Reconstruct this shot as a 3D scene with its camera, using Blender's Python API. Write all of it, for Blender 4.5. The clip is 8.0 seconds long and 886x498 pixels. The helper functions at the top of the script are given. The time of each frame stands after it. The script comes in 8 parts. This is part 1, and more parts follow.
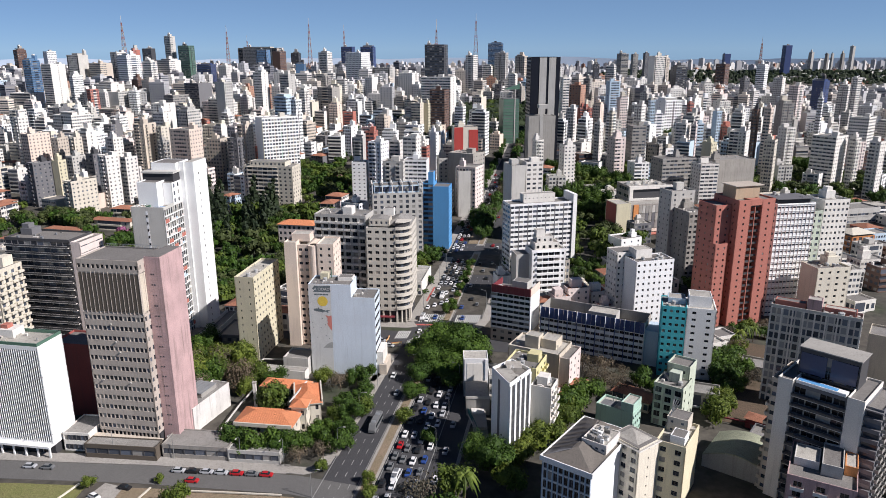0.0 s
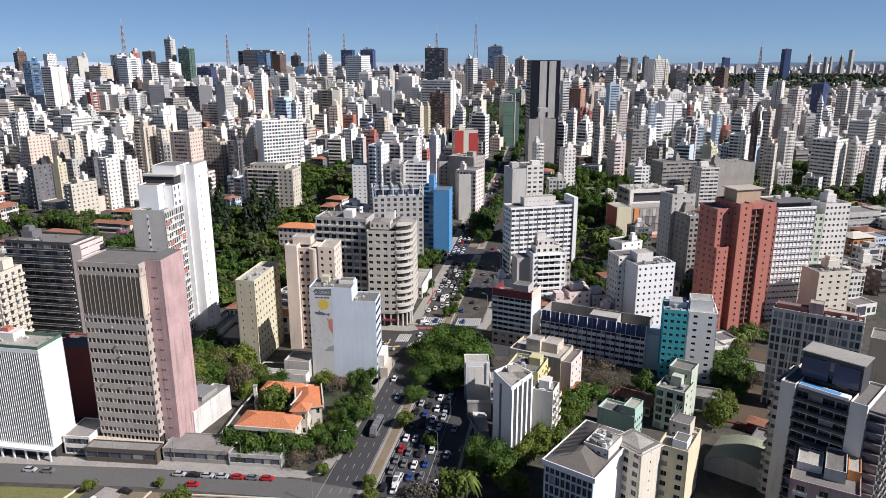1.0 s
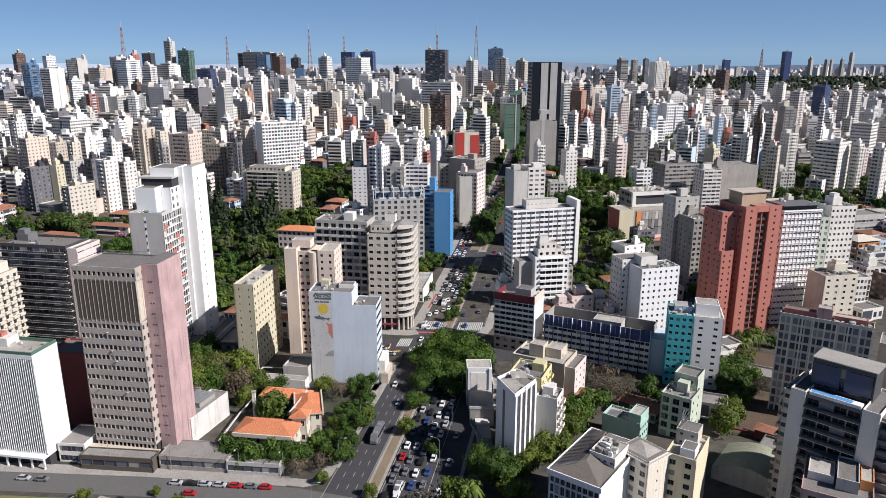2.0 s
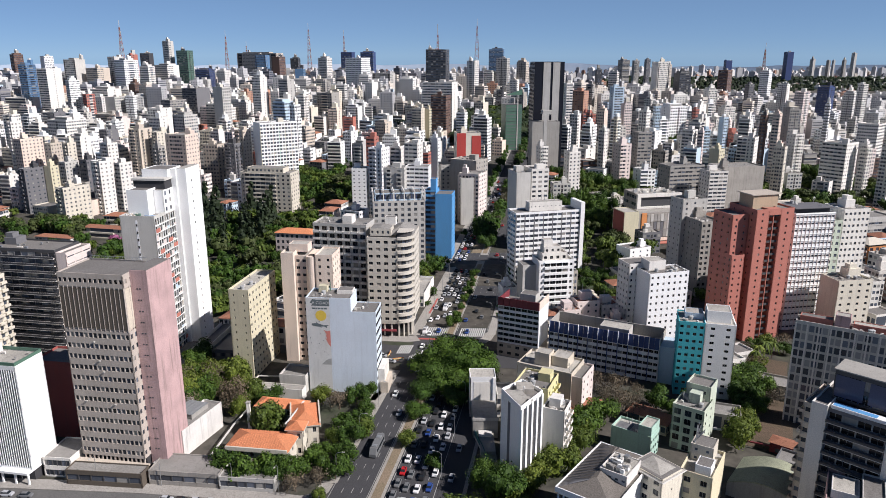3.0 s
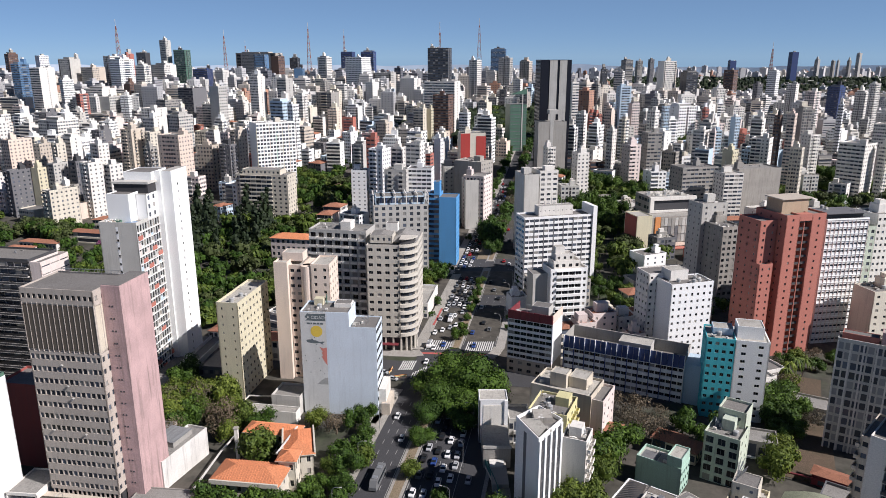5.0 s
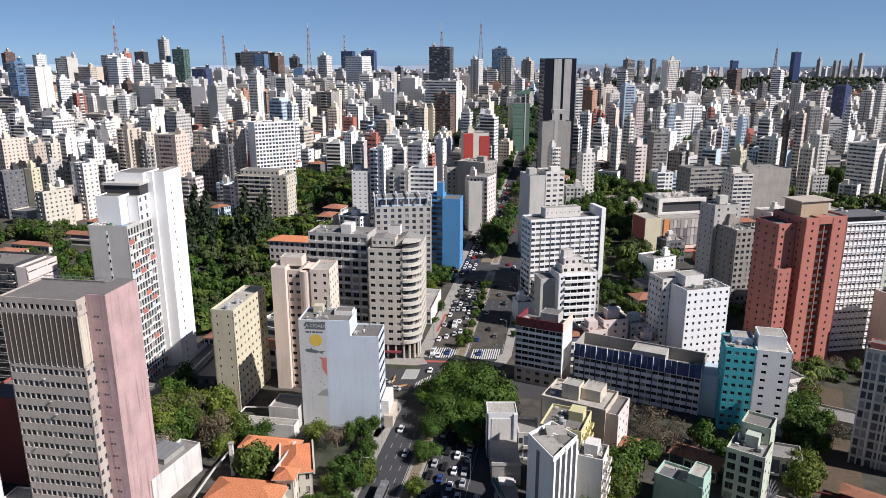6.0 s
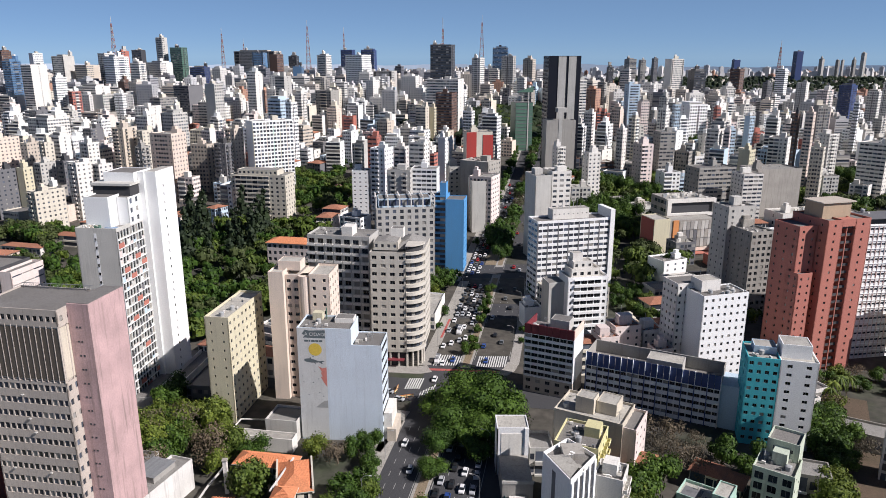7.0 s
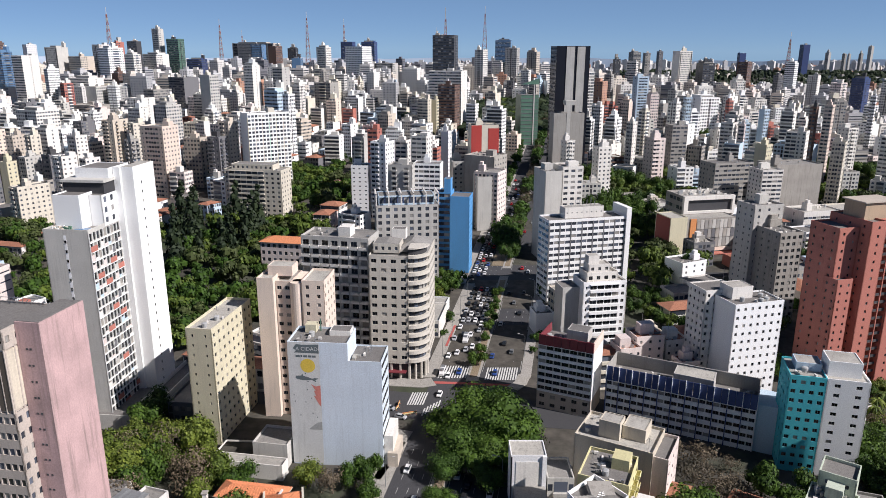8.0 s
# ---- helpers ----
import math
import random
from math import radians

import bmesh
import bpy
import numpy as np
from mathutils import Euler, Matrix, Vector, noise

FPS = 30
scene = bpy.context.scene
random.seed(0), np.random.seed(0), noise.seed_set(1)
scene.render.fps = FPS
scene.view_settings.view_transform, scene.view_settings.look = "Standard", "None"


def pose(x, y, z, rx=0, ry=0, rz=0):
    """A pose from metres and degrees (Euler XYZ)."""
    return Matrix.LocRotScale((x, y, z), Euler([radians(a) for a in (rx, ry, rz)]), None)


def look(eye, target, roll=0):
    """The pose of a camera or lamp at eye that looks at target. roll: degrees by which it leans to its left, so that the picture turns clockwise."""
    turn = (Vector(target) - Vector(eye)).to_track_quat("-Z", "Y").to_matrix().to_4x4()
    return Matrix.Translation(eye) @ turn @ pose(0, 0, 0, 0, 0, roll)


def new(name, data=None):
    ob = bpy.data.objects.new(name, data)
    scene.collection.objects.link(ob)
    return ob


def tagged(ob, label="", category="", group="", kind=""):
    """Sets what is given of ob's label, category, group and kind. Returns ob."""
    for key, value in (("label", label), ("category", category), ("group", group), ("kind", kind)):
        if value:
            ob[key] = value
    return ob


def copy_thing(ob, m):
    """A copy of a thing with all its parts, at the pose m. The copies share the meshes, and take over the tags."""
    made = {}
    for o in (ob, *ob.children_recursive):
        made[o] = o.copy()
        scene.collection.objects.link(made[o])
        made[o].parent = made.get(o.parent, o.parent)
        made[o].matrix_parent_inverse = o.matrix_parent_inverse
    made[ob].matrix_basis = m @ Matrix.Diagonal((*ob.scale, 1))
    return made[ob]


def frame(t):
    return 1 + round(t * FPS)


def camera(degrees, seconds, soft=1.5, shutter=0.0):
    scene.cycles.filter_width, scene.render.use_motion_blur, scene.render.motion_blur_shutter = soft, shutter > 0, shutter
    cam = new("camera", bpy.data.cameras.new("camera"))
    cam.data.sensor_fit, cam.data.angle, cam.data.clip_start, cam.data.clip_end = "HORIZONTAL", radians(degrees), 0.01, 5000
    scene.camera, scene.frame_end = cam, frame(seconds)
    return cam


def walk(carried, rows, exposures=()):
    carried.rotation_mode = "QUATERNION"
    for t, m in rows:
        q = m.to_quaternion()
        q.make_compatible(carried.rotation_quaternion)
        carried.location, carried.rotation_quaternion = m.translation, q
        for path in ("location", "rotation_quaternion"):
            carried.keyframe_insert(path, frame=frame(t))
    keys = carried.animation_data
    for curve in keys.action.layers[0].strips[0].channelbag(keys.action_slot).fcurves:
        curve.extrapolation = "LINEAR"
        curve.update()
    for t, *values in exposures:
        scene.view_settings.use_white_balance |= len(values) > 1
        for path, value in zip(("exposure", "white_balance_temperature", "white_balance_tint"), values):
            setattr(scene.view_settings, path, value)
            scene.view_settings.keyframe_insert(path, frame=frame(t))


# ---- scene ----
cam = camera(64.19, 8.0, soft=0.8)

PATH = [
    (0, (3.00, -20.42, 127.13), (2.94, 75.81, 99.92), -0.13),
    (0.5, (2.53, -20.75, 127.22), (2.54, 75.54, 100.23), -0.07),
    (1, (2.25, -20.10, 127.12), (2.29, 76.25, 100.33), -0.05),
    (1.5, (1.86, -18.84, 126.88), (1.94, 77.55, 100.28), -0.02),
    (3, (0.80, -6.23, 125.33), (0.86, 90.23, 98.95), 0.00),
    (3.5, (0.44, -0.84, 124.63), (0.46, 95.63, 98.30), 0.00),
    (4, (0.00, 4.50, 124.00), (0.01, 100.98, 97.69), -0.00),
    (4.5, (-0.53, 9.95, 123.26), (-0.54, 106.43, 96.98), -0.01),
    (6, (-3.18, 27.13, 120.86), (-3.18, 123.64, 94.68), 0.02),
    (6.5, (-4.24, 33.01, 119.94), (-4.22, 129.52, 93.75), 0.03),
    (7, (-5.38, 39.32, 119.00), (-5.29, 135.82, 92.78), 0.06),
    (7.5, (-6.52, 47.91, 117.82), (-6.38, 144.35, 91.38), 0.13),
    (8, (-7.22, 62.03, 115.92), (-7.22, 158.32, 88.93), 0.15),
]
walk(cam, [(t, look(eye, target, roll)) for t, eye, target, roll in PATH], [(0.0, 0.25, 6400, 16), (8.0, 0.25, 6400, 16)])

# ---- light ----
SUN = Vector((0.705, -0.31, 0.635)).normalized()
world = bpy.data.worlds.new("sky")
scene.world = world
world.use_nodes = True
sky = world.node_tree.nodes.new("ShaderNodeTexSky")
sky.sky_type, sky.sun_disc = "NISHITA", False
sky.sun_elevation = math.asin(SUN.z)
sky.sun_rotation = math.atan2(SUN.x, SUN.y)
sky.air_density, sky.dust_density, sky.ozone_density, sky.altitude = 0.5, 0.1, 5.0, 2500
bg = world.node_tree.nodes["Background"]
bg.inputs["Strength"].default_value = 0.060
clear = world.node_tree.nodes.new("ShaderNodeMix")
clear.data_type, clear.blend_type = "RGBA", "MULTIPLY"
clear.inputs[0].default_value, clear.inputs[7].default_value = 1.0, (0.96, 1.0, 1.02, 1)
world.node_tree.links.new(sky.outputs[0], clear.inputs[6])
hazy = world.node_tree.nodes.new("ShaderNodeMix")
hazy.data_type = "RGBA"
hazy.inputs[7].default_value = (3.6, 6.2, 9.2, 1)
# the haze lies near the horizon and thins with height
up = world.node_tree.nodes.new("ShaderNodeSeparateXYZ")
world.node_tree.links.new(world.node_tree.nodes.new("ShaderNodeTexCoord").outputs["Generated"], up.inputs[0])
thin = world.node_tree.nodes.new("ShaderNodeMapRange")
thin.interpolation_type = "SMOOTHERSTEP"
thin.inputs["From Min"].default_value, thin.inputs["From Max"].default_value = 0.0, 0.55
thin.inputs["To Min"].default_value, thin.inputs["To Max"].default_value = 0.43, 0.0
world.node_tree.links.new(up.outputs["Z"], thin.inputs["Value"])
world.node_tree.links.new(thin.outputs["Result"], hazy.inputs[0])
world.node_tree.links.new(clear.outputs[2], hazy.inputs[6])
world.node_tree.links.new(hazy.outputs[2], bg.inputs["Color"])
sun = new("sun", bpy.data.lights.new("sun", "SUN"))
sun.data.energy, sun.data.angle, sun.data.color = 5.0, radians(0.5), (1.0, 0.97, 0.93)
sun.matrix_world = look((0, 0, 0), -SUN)


# ---- materials ----
def material(name, build):
    m = bpy.data.materials.new(name)
    m.use_nodes = True
    nt = m.node_tree
    p = nt.nodes["Principled BSDF"]

    def node(kind, **values):
        n = nt.nodes.new(kind)
        for key, value in values.items():
            n.inputs[key.replace("_", " ")].default_value = value
        return n

    build(nt, p, node, nt.links.new)
    return m


def mixed(nt, node, link, fac, a, b, mode="MIX"):
    n = nt.nodes.new("ShaderNodeMix")
    n.data_type, n.blend_type = "RGBA", mode
    if isinstance(fac, (int, float)):
        n.inputs[0].default_value = fac
    else:
        link(fac, n.inputs[0])
    for sock, value in ((n.inputs[6], a), (n.inputs[7], b)):
        if isinstance(value, tuple):
            sock.default_value = (*value[:3], 1)
        else:
            link(value, sock)
    return n.outputs[2]


def ramp(nt, link, source, *stops, constant=False):
    n = nt.nodes.new("ShaderNodeValToRGB")
    if constant:
        n.color_ramp.interpolation = "CONSTANT"
    els = n.color_ramp.elements
    while len(els) < len(stops):
        els.new(0.5)
    for el, (pos, col) in zip(els, stops):
        el.position, el.color = pos, (*((col,) * 3 if isinstance(col, (int, float)) else col), 1)
    link(source, n.inputs[0])
    return n.outputs[0]


def noise_tex(nt, node, link, scale, stretch=(1, 1, 1), detail=4.0, rough=0.6):
    tc, mp = node("ShaderNodeTexCoord"), node("ShaderNodeMapping")
    mp.inputs["Scale"].default_value = stretch
    link(tc.outputs["Object"], mp.inputs["Vector"])
    n = node("ShaderNodeTexNoise", Scale=scale, Detail=detail, Roughness=rough)
    link(mp.outputs[0], n.inputs["Vector"])
    return n.outputs[0]


def surface(name, colour, rough=0.85, dirt=0.35, grain=0.12, bump=0.15, dark=(0.10, 0.09, 0.08), vary=0.10, metal=0.0, isle=False):
    """Painted or rendered masonry: blotches, rain streaks and fine grain over one base colour."""

    def build(nt, p, node, link):
        blot = noise_tex(nt, node, link, 0.11, detail=6)
        streak = noise_tex(nt, node, link, 0.9, (1, 1, 0.06), 5, 0.65)
        fine = noise_tex(nt, node, link, 3.0, detail=3)
        info = node("ShaderNodeNewGeometry") if isle else node("ShaderNodeObjectInfo")
        rnd = info.outputs["Random Per Island" if isle else "Random"]
        lo, hi = 1 - vary, 1 + vary
        tone = ramp(nt, link, rnd, (0, (lo, lo, lo)), (1, (hi, hi, hi * 0.98)))
        base = mixed(nt, node, link, 1.0, tuple(colour), tone, "MULTIPLY")
        spots = ramp(nt, link, blot, (0.35, 0.0), (0.75, 1.0))
        c = mixed(nt, node, link, 0.0, base, dark)
        link(math_node(nt, link, "MULTIPLY", spots, dirt * 0.55), c.node.inputs[0])
        lines = ramp(nt, link, streak, (0.52, 0.0), (0.78, 1.0))
        c2 = mixed(nt, node, link, 0.0, c, dark)
        link(math_node(nt, link, "MULTIPLY", lines, dirt), c2.node.inputs[0])
        g = ramp(nt, link, fine, (0.3, 1 - grain), (0.7, 1 + grain))
        link(mixed(nt, node, link, 1.0, c2, g, "MULTIPLY"), p.inputs["Base Color"])
        p.inputs["Roughness"].default_value = rough
        p.inputs["Metallic"].default_value = metal
        p.inputs["Specular IOR Level"].default_value = 0.3
        if bump:
            b = node("ShaderNodeBump", Strength=bump, Distance=0.05)
            link(fine, b.inputs["Height"])
            link(b.outputs[0], p.inputs["Normal"])

    return material(name, build)


def math_node(nt, link, op, a, b):
    n = nt.nodes.new("ShaderNodeMath")
    n.operation = op
    for sock, value in zip(n.inputs, (a, b)):
        if isinstance(value, (int, float)):
            sock.default_value = value
        else:
            link(value, sock)
    return n.outputs[0]


def glazing(name, isle, tint=(0.008, 0.010, 0.013), curtain=(0.30, 0.28, 0.25), share=0.88):
    def build(nt, p, node, link):
        info = node("ShaderNodeNewGeometry") if isle else node("ShaderNodeObjectInfo")
        rnd = info.outputs["Random Per Island" if isle else "Random"]
        c = ramp(nt, link, rnd, (0.0, tint), (share * 0.55, tuple(v * 1.8 for v in tint)), (share * 0.85, tuple(v * 3 for v in tint)), (share, curtain), (1.0, tuple(v * 0.6 for v in curtain)), constant=True)
        link(c, p.inputs["Base Color"])
        p.inputs["Roughness"].default_value = 0.12
        p.inputs["Specular IOR Level"].default_value = 0.4

    return material(name, build)


WALLS = {
    "white": surface("white_render", (0.76, 0.73, 0.68), dirt=0.28, vary=0.05),
    "bright": surface("fresh_white_paint", (0.86, 0.86, 0.85), dirt=0.07, vary=0.03),
    "cream": surface("cream_render", (0.67, 0.62, 0.52), dirt=0.28),
    "beige": surface("beige_render", (0.57, 0.50, 0.42), dirt=0.28),
    "tan": surface("tan_render", (0.44, 0.33, 0.23), dirt=0.25),
    "peach": surface("peach_render", (0.72, 0.60, 0.51), dirt=0.22),
    "grey": surface("grey_render", (0.35, 0.335, 0.31), dirt=0.4),
    "palegrey": surface("pale_grey_render", (0.54, 0.525, 0.49), dirt=0.35),
    "concrete": surface("weathered_concrete", (0.38, 0.355, 0.32), dirt=0.6),
    "blackglass": surface("black_glass_panels", (0.012, 0.013, 0.020), rough=0.35, dirt=0.05),
    "dark": surface("dark_grey_panels", (0.07, 0.07, 0.075), rough=0.5, dirt=0.15),
    "charcoal": surface("charcoal_render", (0.16, 0.16, 0.17), dirt=0.2),
    "navy": surface("navy_panels", (0.04, 0.065, 0.17), rough=0.5, dirt=0.15),
    "brown": surface("brown_panels", (0.15, 0.09, 0.07), rough=0.6, dirt=0.2),
    "red": surface("red_paint", (0.45, 0.06, 0.05), dirt=0.2),
    "brick": surface("brick_red_render", (0.46, 0.17, 0.13), dirt=0.2),
    "salmon": surface("salmon_tiles", (0.46, 0.175, 0.135), dirt=0.15, vary=0.02),
    "pink": surface("faded_pink_render", (0.56, 0.38, 0.37), dirt=0.75, vary=0.02),
    "orange": surface("orange_render", (0.62, 0.26, 0.10), dirt=0.2),
    "yellow": surface("yellow_render", (0.66, 0.61, 0.34), dirt=0.25),
    "ochre": surface("ochre_render", (0.63, 0.58, 0.42), dirt=0.25, vary=0.03),
    "green": surface("green_glass_panels", (0.10, 0.19, 0.14), rough=0.35, dirt=0.1),
    "mint": surface("mint_render", (0.44, 0.64, 0.54), dirt=0.3),
    "teal": surface("teal_paint", (0.07, 0.47, 0.54), dirt=0.12, vary=0.02),
    "blue": surface("blue_paint", (0.10, 0.32, 0.62), dirt=0.15, vary=0.02),
    "skyblue": surface("pale_blue_paint", (0.50, 0.62, 0.72), dirt=0.15, vary=0.03),
    "glassblue": surface("blue_glass_panels", (0.12, 0.22, 0.36), rough=0.25, dirt=0.05),
    "taupe": surface("taupe_panels", (0.50, 0.44, 0.385), dirt=0.35, vary=0.02),
    "butter": surface("butter_yellow_render", (0.74, 0.67, 0.47), dirt=0.25, vary=0.02),
    "sand": surface("sand_render", (0.60, 0.54, 0.44), dirt=0.35, vary=0.02),
    "stained": surface("stained_white_wall", (0.72, 0.70, 0.67), dirt=0.5, vary=0.02),
    "lavender": surface("bluish_glass_panels", (0.09, 0.10, 0.16), rough=0.15, dirt=0.05, vary=0.03),
    "blush": surface("pinkish_white_render", (0.74, 0.64, 0.60), dirt=0.25),
    "brickdark": surface("dark_brick_wall", (0.36, 0.10, 0.085), dirt=0.35, vary=0.02),
    "sage": surface("pale_sage_render", (0.55, 0.61, 0.50), dirt=0.4, vary=0.02),
    "umber": surface("dark_umber_panels", (0.115, 0.095, 0.075), rough=0.7, dirt=0.35, vary=0.02),
    "darkteal": surface("dark_teal_screen", (0.03, 0.12, 0.125), dirt=0.3),
    "wine": surface("dark_red_panels", (0.20, 0.035, 0.045), rough=0.55, dirt=0.25),
}
# near-black colour carries the shade of rooms and recesses
INSIDE = surface("painted_dim_interior", (0.045, 0.045, 0.05), bump=0)
ROOF = surface("bitumen_roof", (0.20, 0.19, 0.18), dirt=0.55, grain=0.25)
ROOFLIGHT = surface("pale_screed_roof", (0.44, 0.42, 0.38), dirt=0.65, grain=0.2)
NEWTILES = surface("orange_clay_tiles", (0.62, 0.24, 0.115), dirt=0.3, grain=0.3, dark=(0.16, 0.07, 0.04))
TILES = surface("clay_roof_tiles", (0.36, 0.16, 0.10), dirt=0.5, grain=0.3, dark=(0.13, 0.07, 0.05))
MOSSY = surface("mossy_sheet_roof", (0.33, 0.35, 0.25), dirt=0.5, grain=0.2)
OLDROOF = surface("weathered_dark_roof", (0.15, 0.135, 0.12), dirt=0.6, grain=0.3)
FIBRE = surface("fibre_cement_roof", (0.27, 0.26, 0.245), dirt=0.6, grain=0.25)
METAL = surface("galvanised_metal", (0.45, 0.46, 0.47), rough=0.45, metal=0.7, dirt=0.2)
PANE = glazing("window_glass", False)
PANES = glazing("joined_glass_and_recess_shade", True, (0.040, 0.046, 0.058), (0.30, 0.29, 0.27), 0.80)
FRAME = surface("window_frame_paint", (0.32, 0.32, 0.31), dirt=0.15, bump=0)
# lighter and greyer than the other joined panes
GREYGLASS = glazing("pale_grey_glass", True, (0.055, 0.062, 0.075), (0.32, 0.32, 0.32), 0.7)
TANK = surface("fibre_tank", (0.42, 0.43, 0.43), rough=0.7, dirt=0.4)


# ---- mesh helpers ----
class Solid:
    """Collects boxes, quads and prisms, each with a material, into one mesh."""

    def __init__(self):
        self.v, self.f, self.m, self.mats = [], [], [], []

    def slot(self, mat):
        if mat not in self.mats:
            self.mats.append(mat)
        return self.mats.index(mat)

    def raw(self, verts, faces, mat):
        k, s = len(self.v), self.slot(mat)
        self.v += verts
        for f in faces:
            self.f.append(tuple(k + i for i in f))
            self.m.append(s)

    def box(self, x0, y0, z0, x1, y1, z1, mat):
        self.raw([(x0, y0, z0), (x1, y0, z0), (x1, y1, z0), (x0, y1, z0), (x0, y0, z1), (x1, y0, z1), (x1, y1, z1), (x0, y1, z1)],
                 [(0, 3, 2, 1), (4, 5, 6, 7), (0, 1, 5, 4), (1, 2, 6, 5), (2, 3, 7, 6), (3, 0, 4, 7)], mat)

    def side(self, face, u0, u1, z0, z1, n0, n1, mat):
        """A box in the frame of a facade: u along it, n outward."""
        (ox, oy), (ex, ey), (nx, ny) = face
        pts = []
        for z in (z0, z1):
            for u, n in ((u0, n0), (u1, n0), (u1, n1), (u0, n1)):
                pts.append((ox + ex * u + nx * n, oy + ey * u + ny * n, z))
        self.raw(pts, [(0, 1, 2, 3), (7, 6, 5, 4), (4, 5, 1, 0), (5, 6, 2, 1), (6, 7, 3, 2), (7, 4, 0, 3)], mat)

    def pane(self, face, u0, u1, z0, z1, n, mat):
        (ox, oy), (ex, ey), (nx, ny) = face
        p = [(ox + ex * u + nx * n, oy + ey * u + ny * n, z) for u, z in ((u0, z0), (u1, z0), (u1, z1), (u0, z1))]
        self.raw(p, [(0, 1, 2, 3)], mat)

    def prism(self, outline, z0, z1, mat, top=None):
        n = len(outline)
        v = [(x, y, z0) for x, y in outline] + [(x, y, z1) for x, y in outline]
        self.raw(v, [tuple(reversed(range(n)))] + [(i, (i + 1) % n, n + (i + 1) % n, n + i) for i in range(n)], mat)
        self.raw([(x, y, z1) for x, y in outline], [tuple(range(n))], top or mat)

    def tube(self, x, y, z0, z1, r0, r1, mat, n=10):
        a = [2 * math.pi * i / n for i in range(n)]
        v = [(x + r0 * math.cos(t), y + r0 * math.sin(t), z0) for t in a] + [(x + r1 * math.cos(t), y + r1 * math.sin(t), z1) for t in a]
        self.raw(v, [tuple(reversed(range(n))), tuple(range(n, 2 * n))] + [(i, (i + 1) % n, n + (i + 1) % n, n + i) for i in range(n)], mat)

    def rod(self, a, b, r, mat, n=5):
        a, b = Vector(a), Vector(b)
        q = (b - a).to_track_quat("Z", "Y")
        c = [Vector((r * math.cos(2 * math.pi * i / n), r * math.sin(2 * math.pi * i / n), 0)) for i in range(n)]
        v = [tuple(a + q @ p) for p in c] + [tuple(b + q @ p) for p in c]
        self.raw(v, [tuple(reversed(range(n))), tuple(range(n, 2 * n))] + [(i, (i + 1) % n, n + (i + 1) % n, n + i) for i in range(n)], mat)

    def data(self, name):
        me = bpy.data.meshes.new(name)
        me.from_pydata(self.v, [], self.f)
        for m in self.mats:
            me.materials.append(m)
        me.polygons.foreach_set("material_index", self.m)
        me.update()
        return me


def part(name, solid, parent=None, label="", kind=""):
    ob = new(name, solid.data(name) if isinstance(solid, Solid) else solid)
    ob.parent = parent
    return tagged(ob, label, kind=kind)


def thing(name, label, category, m, group="", kind=""):
    ob = new(name)
    ob.empty_display_size = 0.5
    ob.matrix_world = m
    return tagged(ob, label, category, group, kind)


def wooded_hill(x, y):
    """A long wooded rise far out on one side."""
    t = min(max((x - 250) / 350, 0), 1)
    return 50 * t * t * (3 - 2 * t) * math.exp(-((y - 2250) / 230) ** 2)


def ground_z(x, y):
    """The land lies level round the camera's crossing and climbs to a ridge ahead."""
    t = min(max((y - 300) / 900, 0), 1)
    ridge = 46 * t * t * (3 - 2 * t)
    side = min(max((x - 150) / 500, 0), 1)
    far = min(max((y - 1500) / 1500, 0), 1)
    return ridge * (1 - 0.85 * side * side * (3 - 2 * side)) * (1 - 0.9 * far) + wooded_hill(x, y)


# ---- buildings ----
TAKEN = []
SHARED = {}


def shell(S, w, d, h, up, wall, t=0.25):
    """A box whose walls rise past its top as a parapet, all in one piece."""
    o = [(0, 0), (w, 0), (w, d), (0, d)]
    i = [(t, t), (w - t, t), (w - t, d - t), (t, d - t)]
    v = [(x, y, 0) for x, y in o] + [(x, y, h + up) for x, y in o] + [(x, y, h + up) for x, y in i] + [(x, y, h) for x, y in i]
    f = [(3, 2, 1, 0), (12, 13, 14, 15)]
    for k in range(4):
        j = (k + 1) % 4
        f += [(k, j, 4 + j, 4 + k), (4 + k, 4 + j, 8 + j, 8 + k), (8 + k, 8 + j, 12 + j, 12 + k)]
    S.raw(v, f, wall)


def window_mesh(ww, wh):
    key = (round(ww, 1), round(wh, 1))
    if key not in SHARED:
        s = Solid()
        w, h = key[0] / 2, key[1] / 2
        f = 0.055
        xs = [-w, -w + f, -f / 2, f / 2, w - f, w] if w > 0.45 else [-w, -w + f, w - f, w]
        zs = [-h, -h + f, h - f, h]
        n = len(xs)
        v = [(x, 0.02, z) for z in zs for x in xs] + [(x, -0.12, -h) for x in xs]
        s.v = v
        for j in range(3):
            for i in range(n - 1):
                glass = j == 1 and i % 2 == 1
                s.f.append((j * n + i, j * n + i + 1, (j + 1) * n + i + 1, (j + 1) * n + i))
                s.m.append(s.slot(PANE if glass else FRAME))
        for i in range(n - 1):
            s.f.append((4 * n + i, 4 * n + i + 1, i + 1, i))
            s.m.append(s.slot(FRAME))
        SHARED[key] = s.data("window")
    return SHARED[key]


def along(face, u):
    """The same facade, measured from u metres along it."""
    (ox, oy), e, n = face
    return (ox + e[0] * u, oy + e[1] * u), e, n


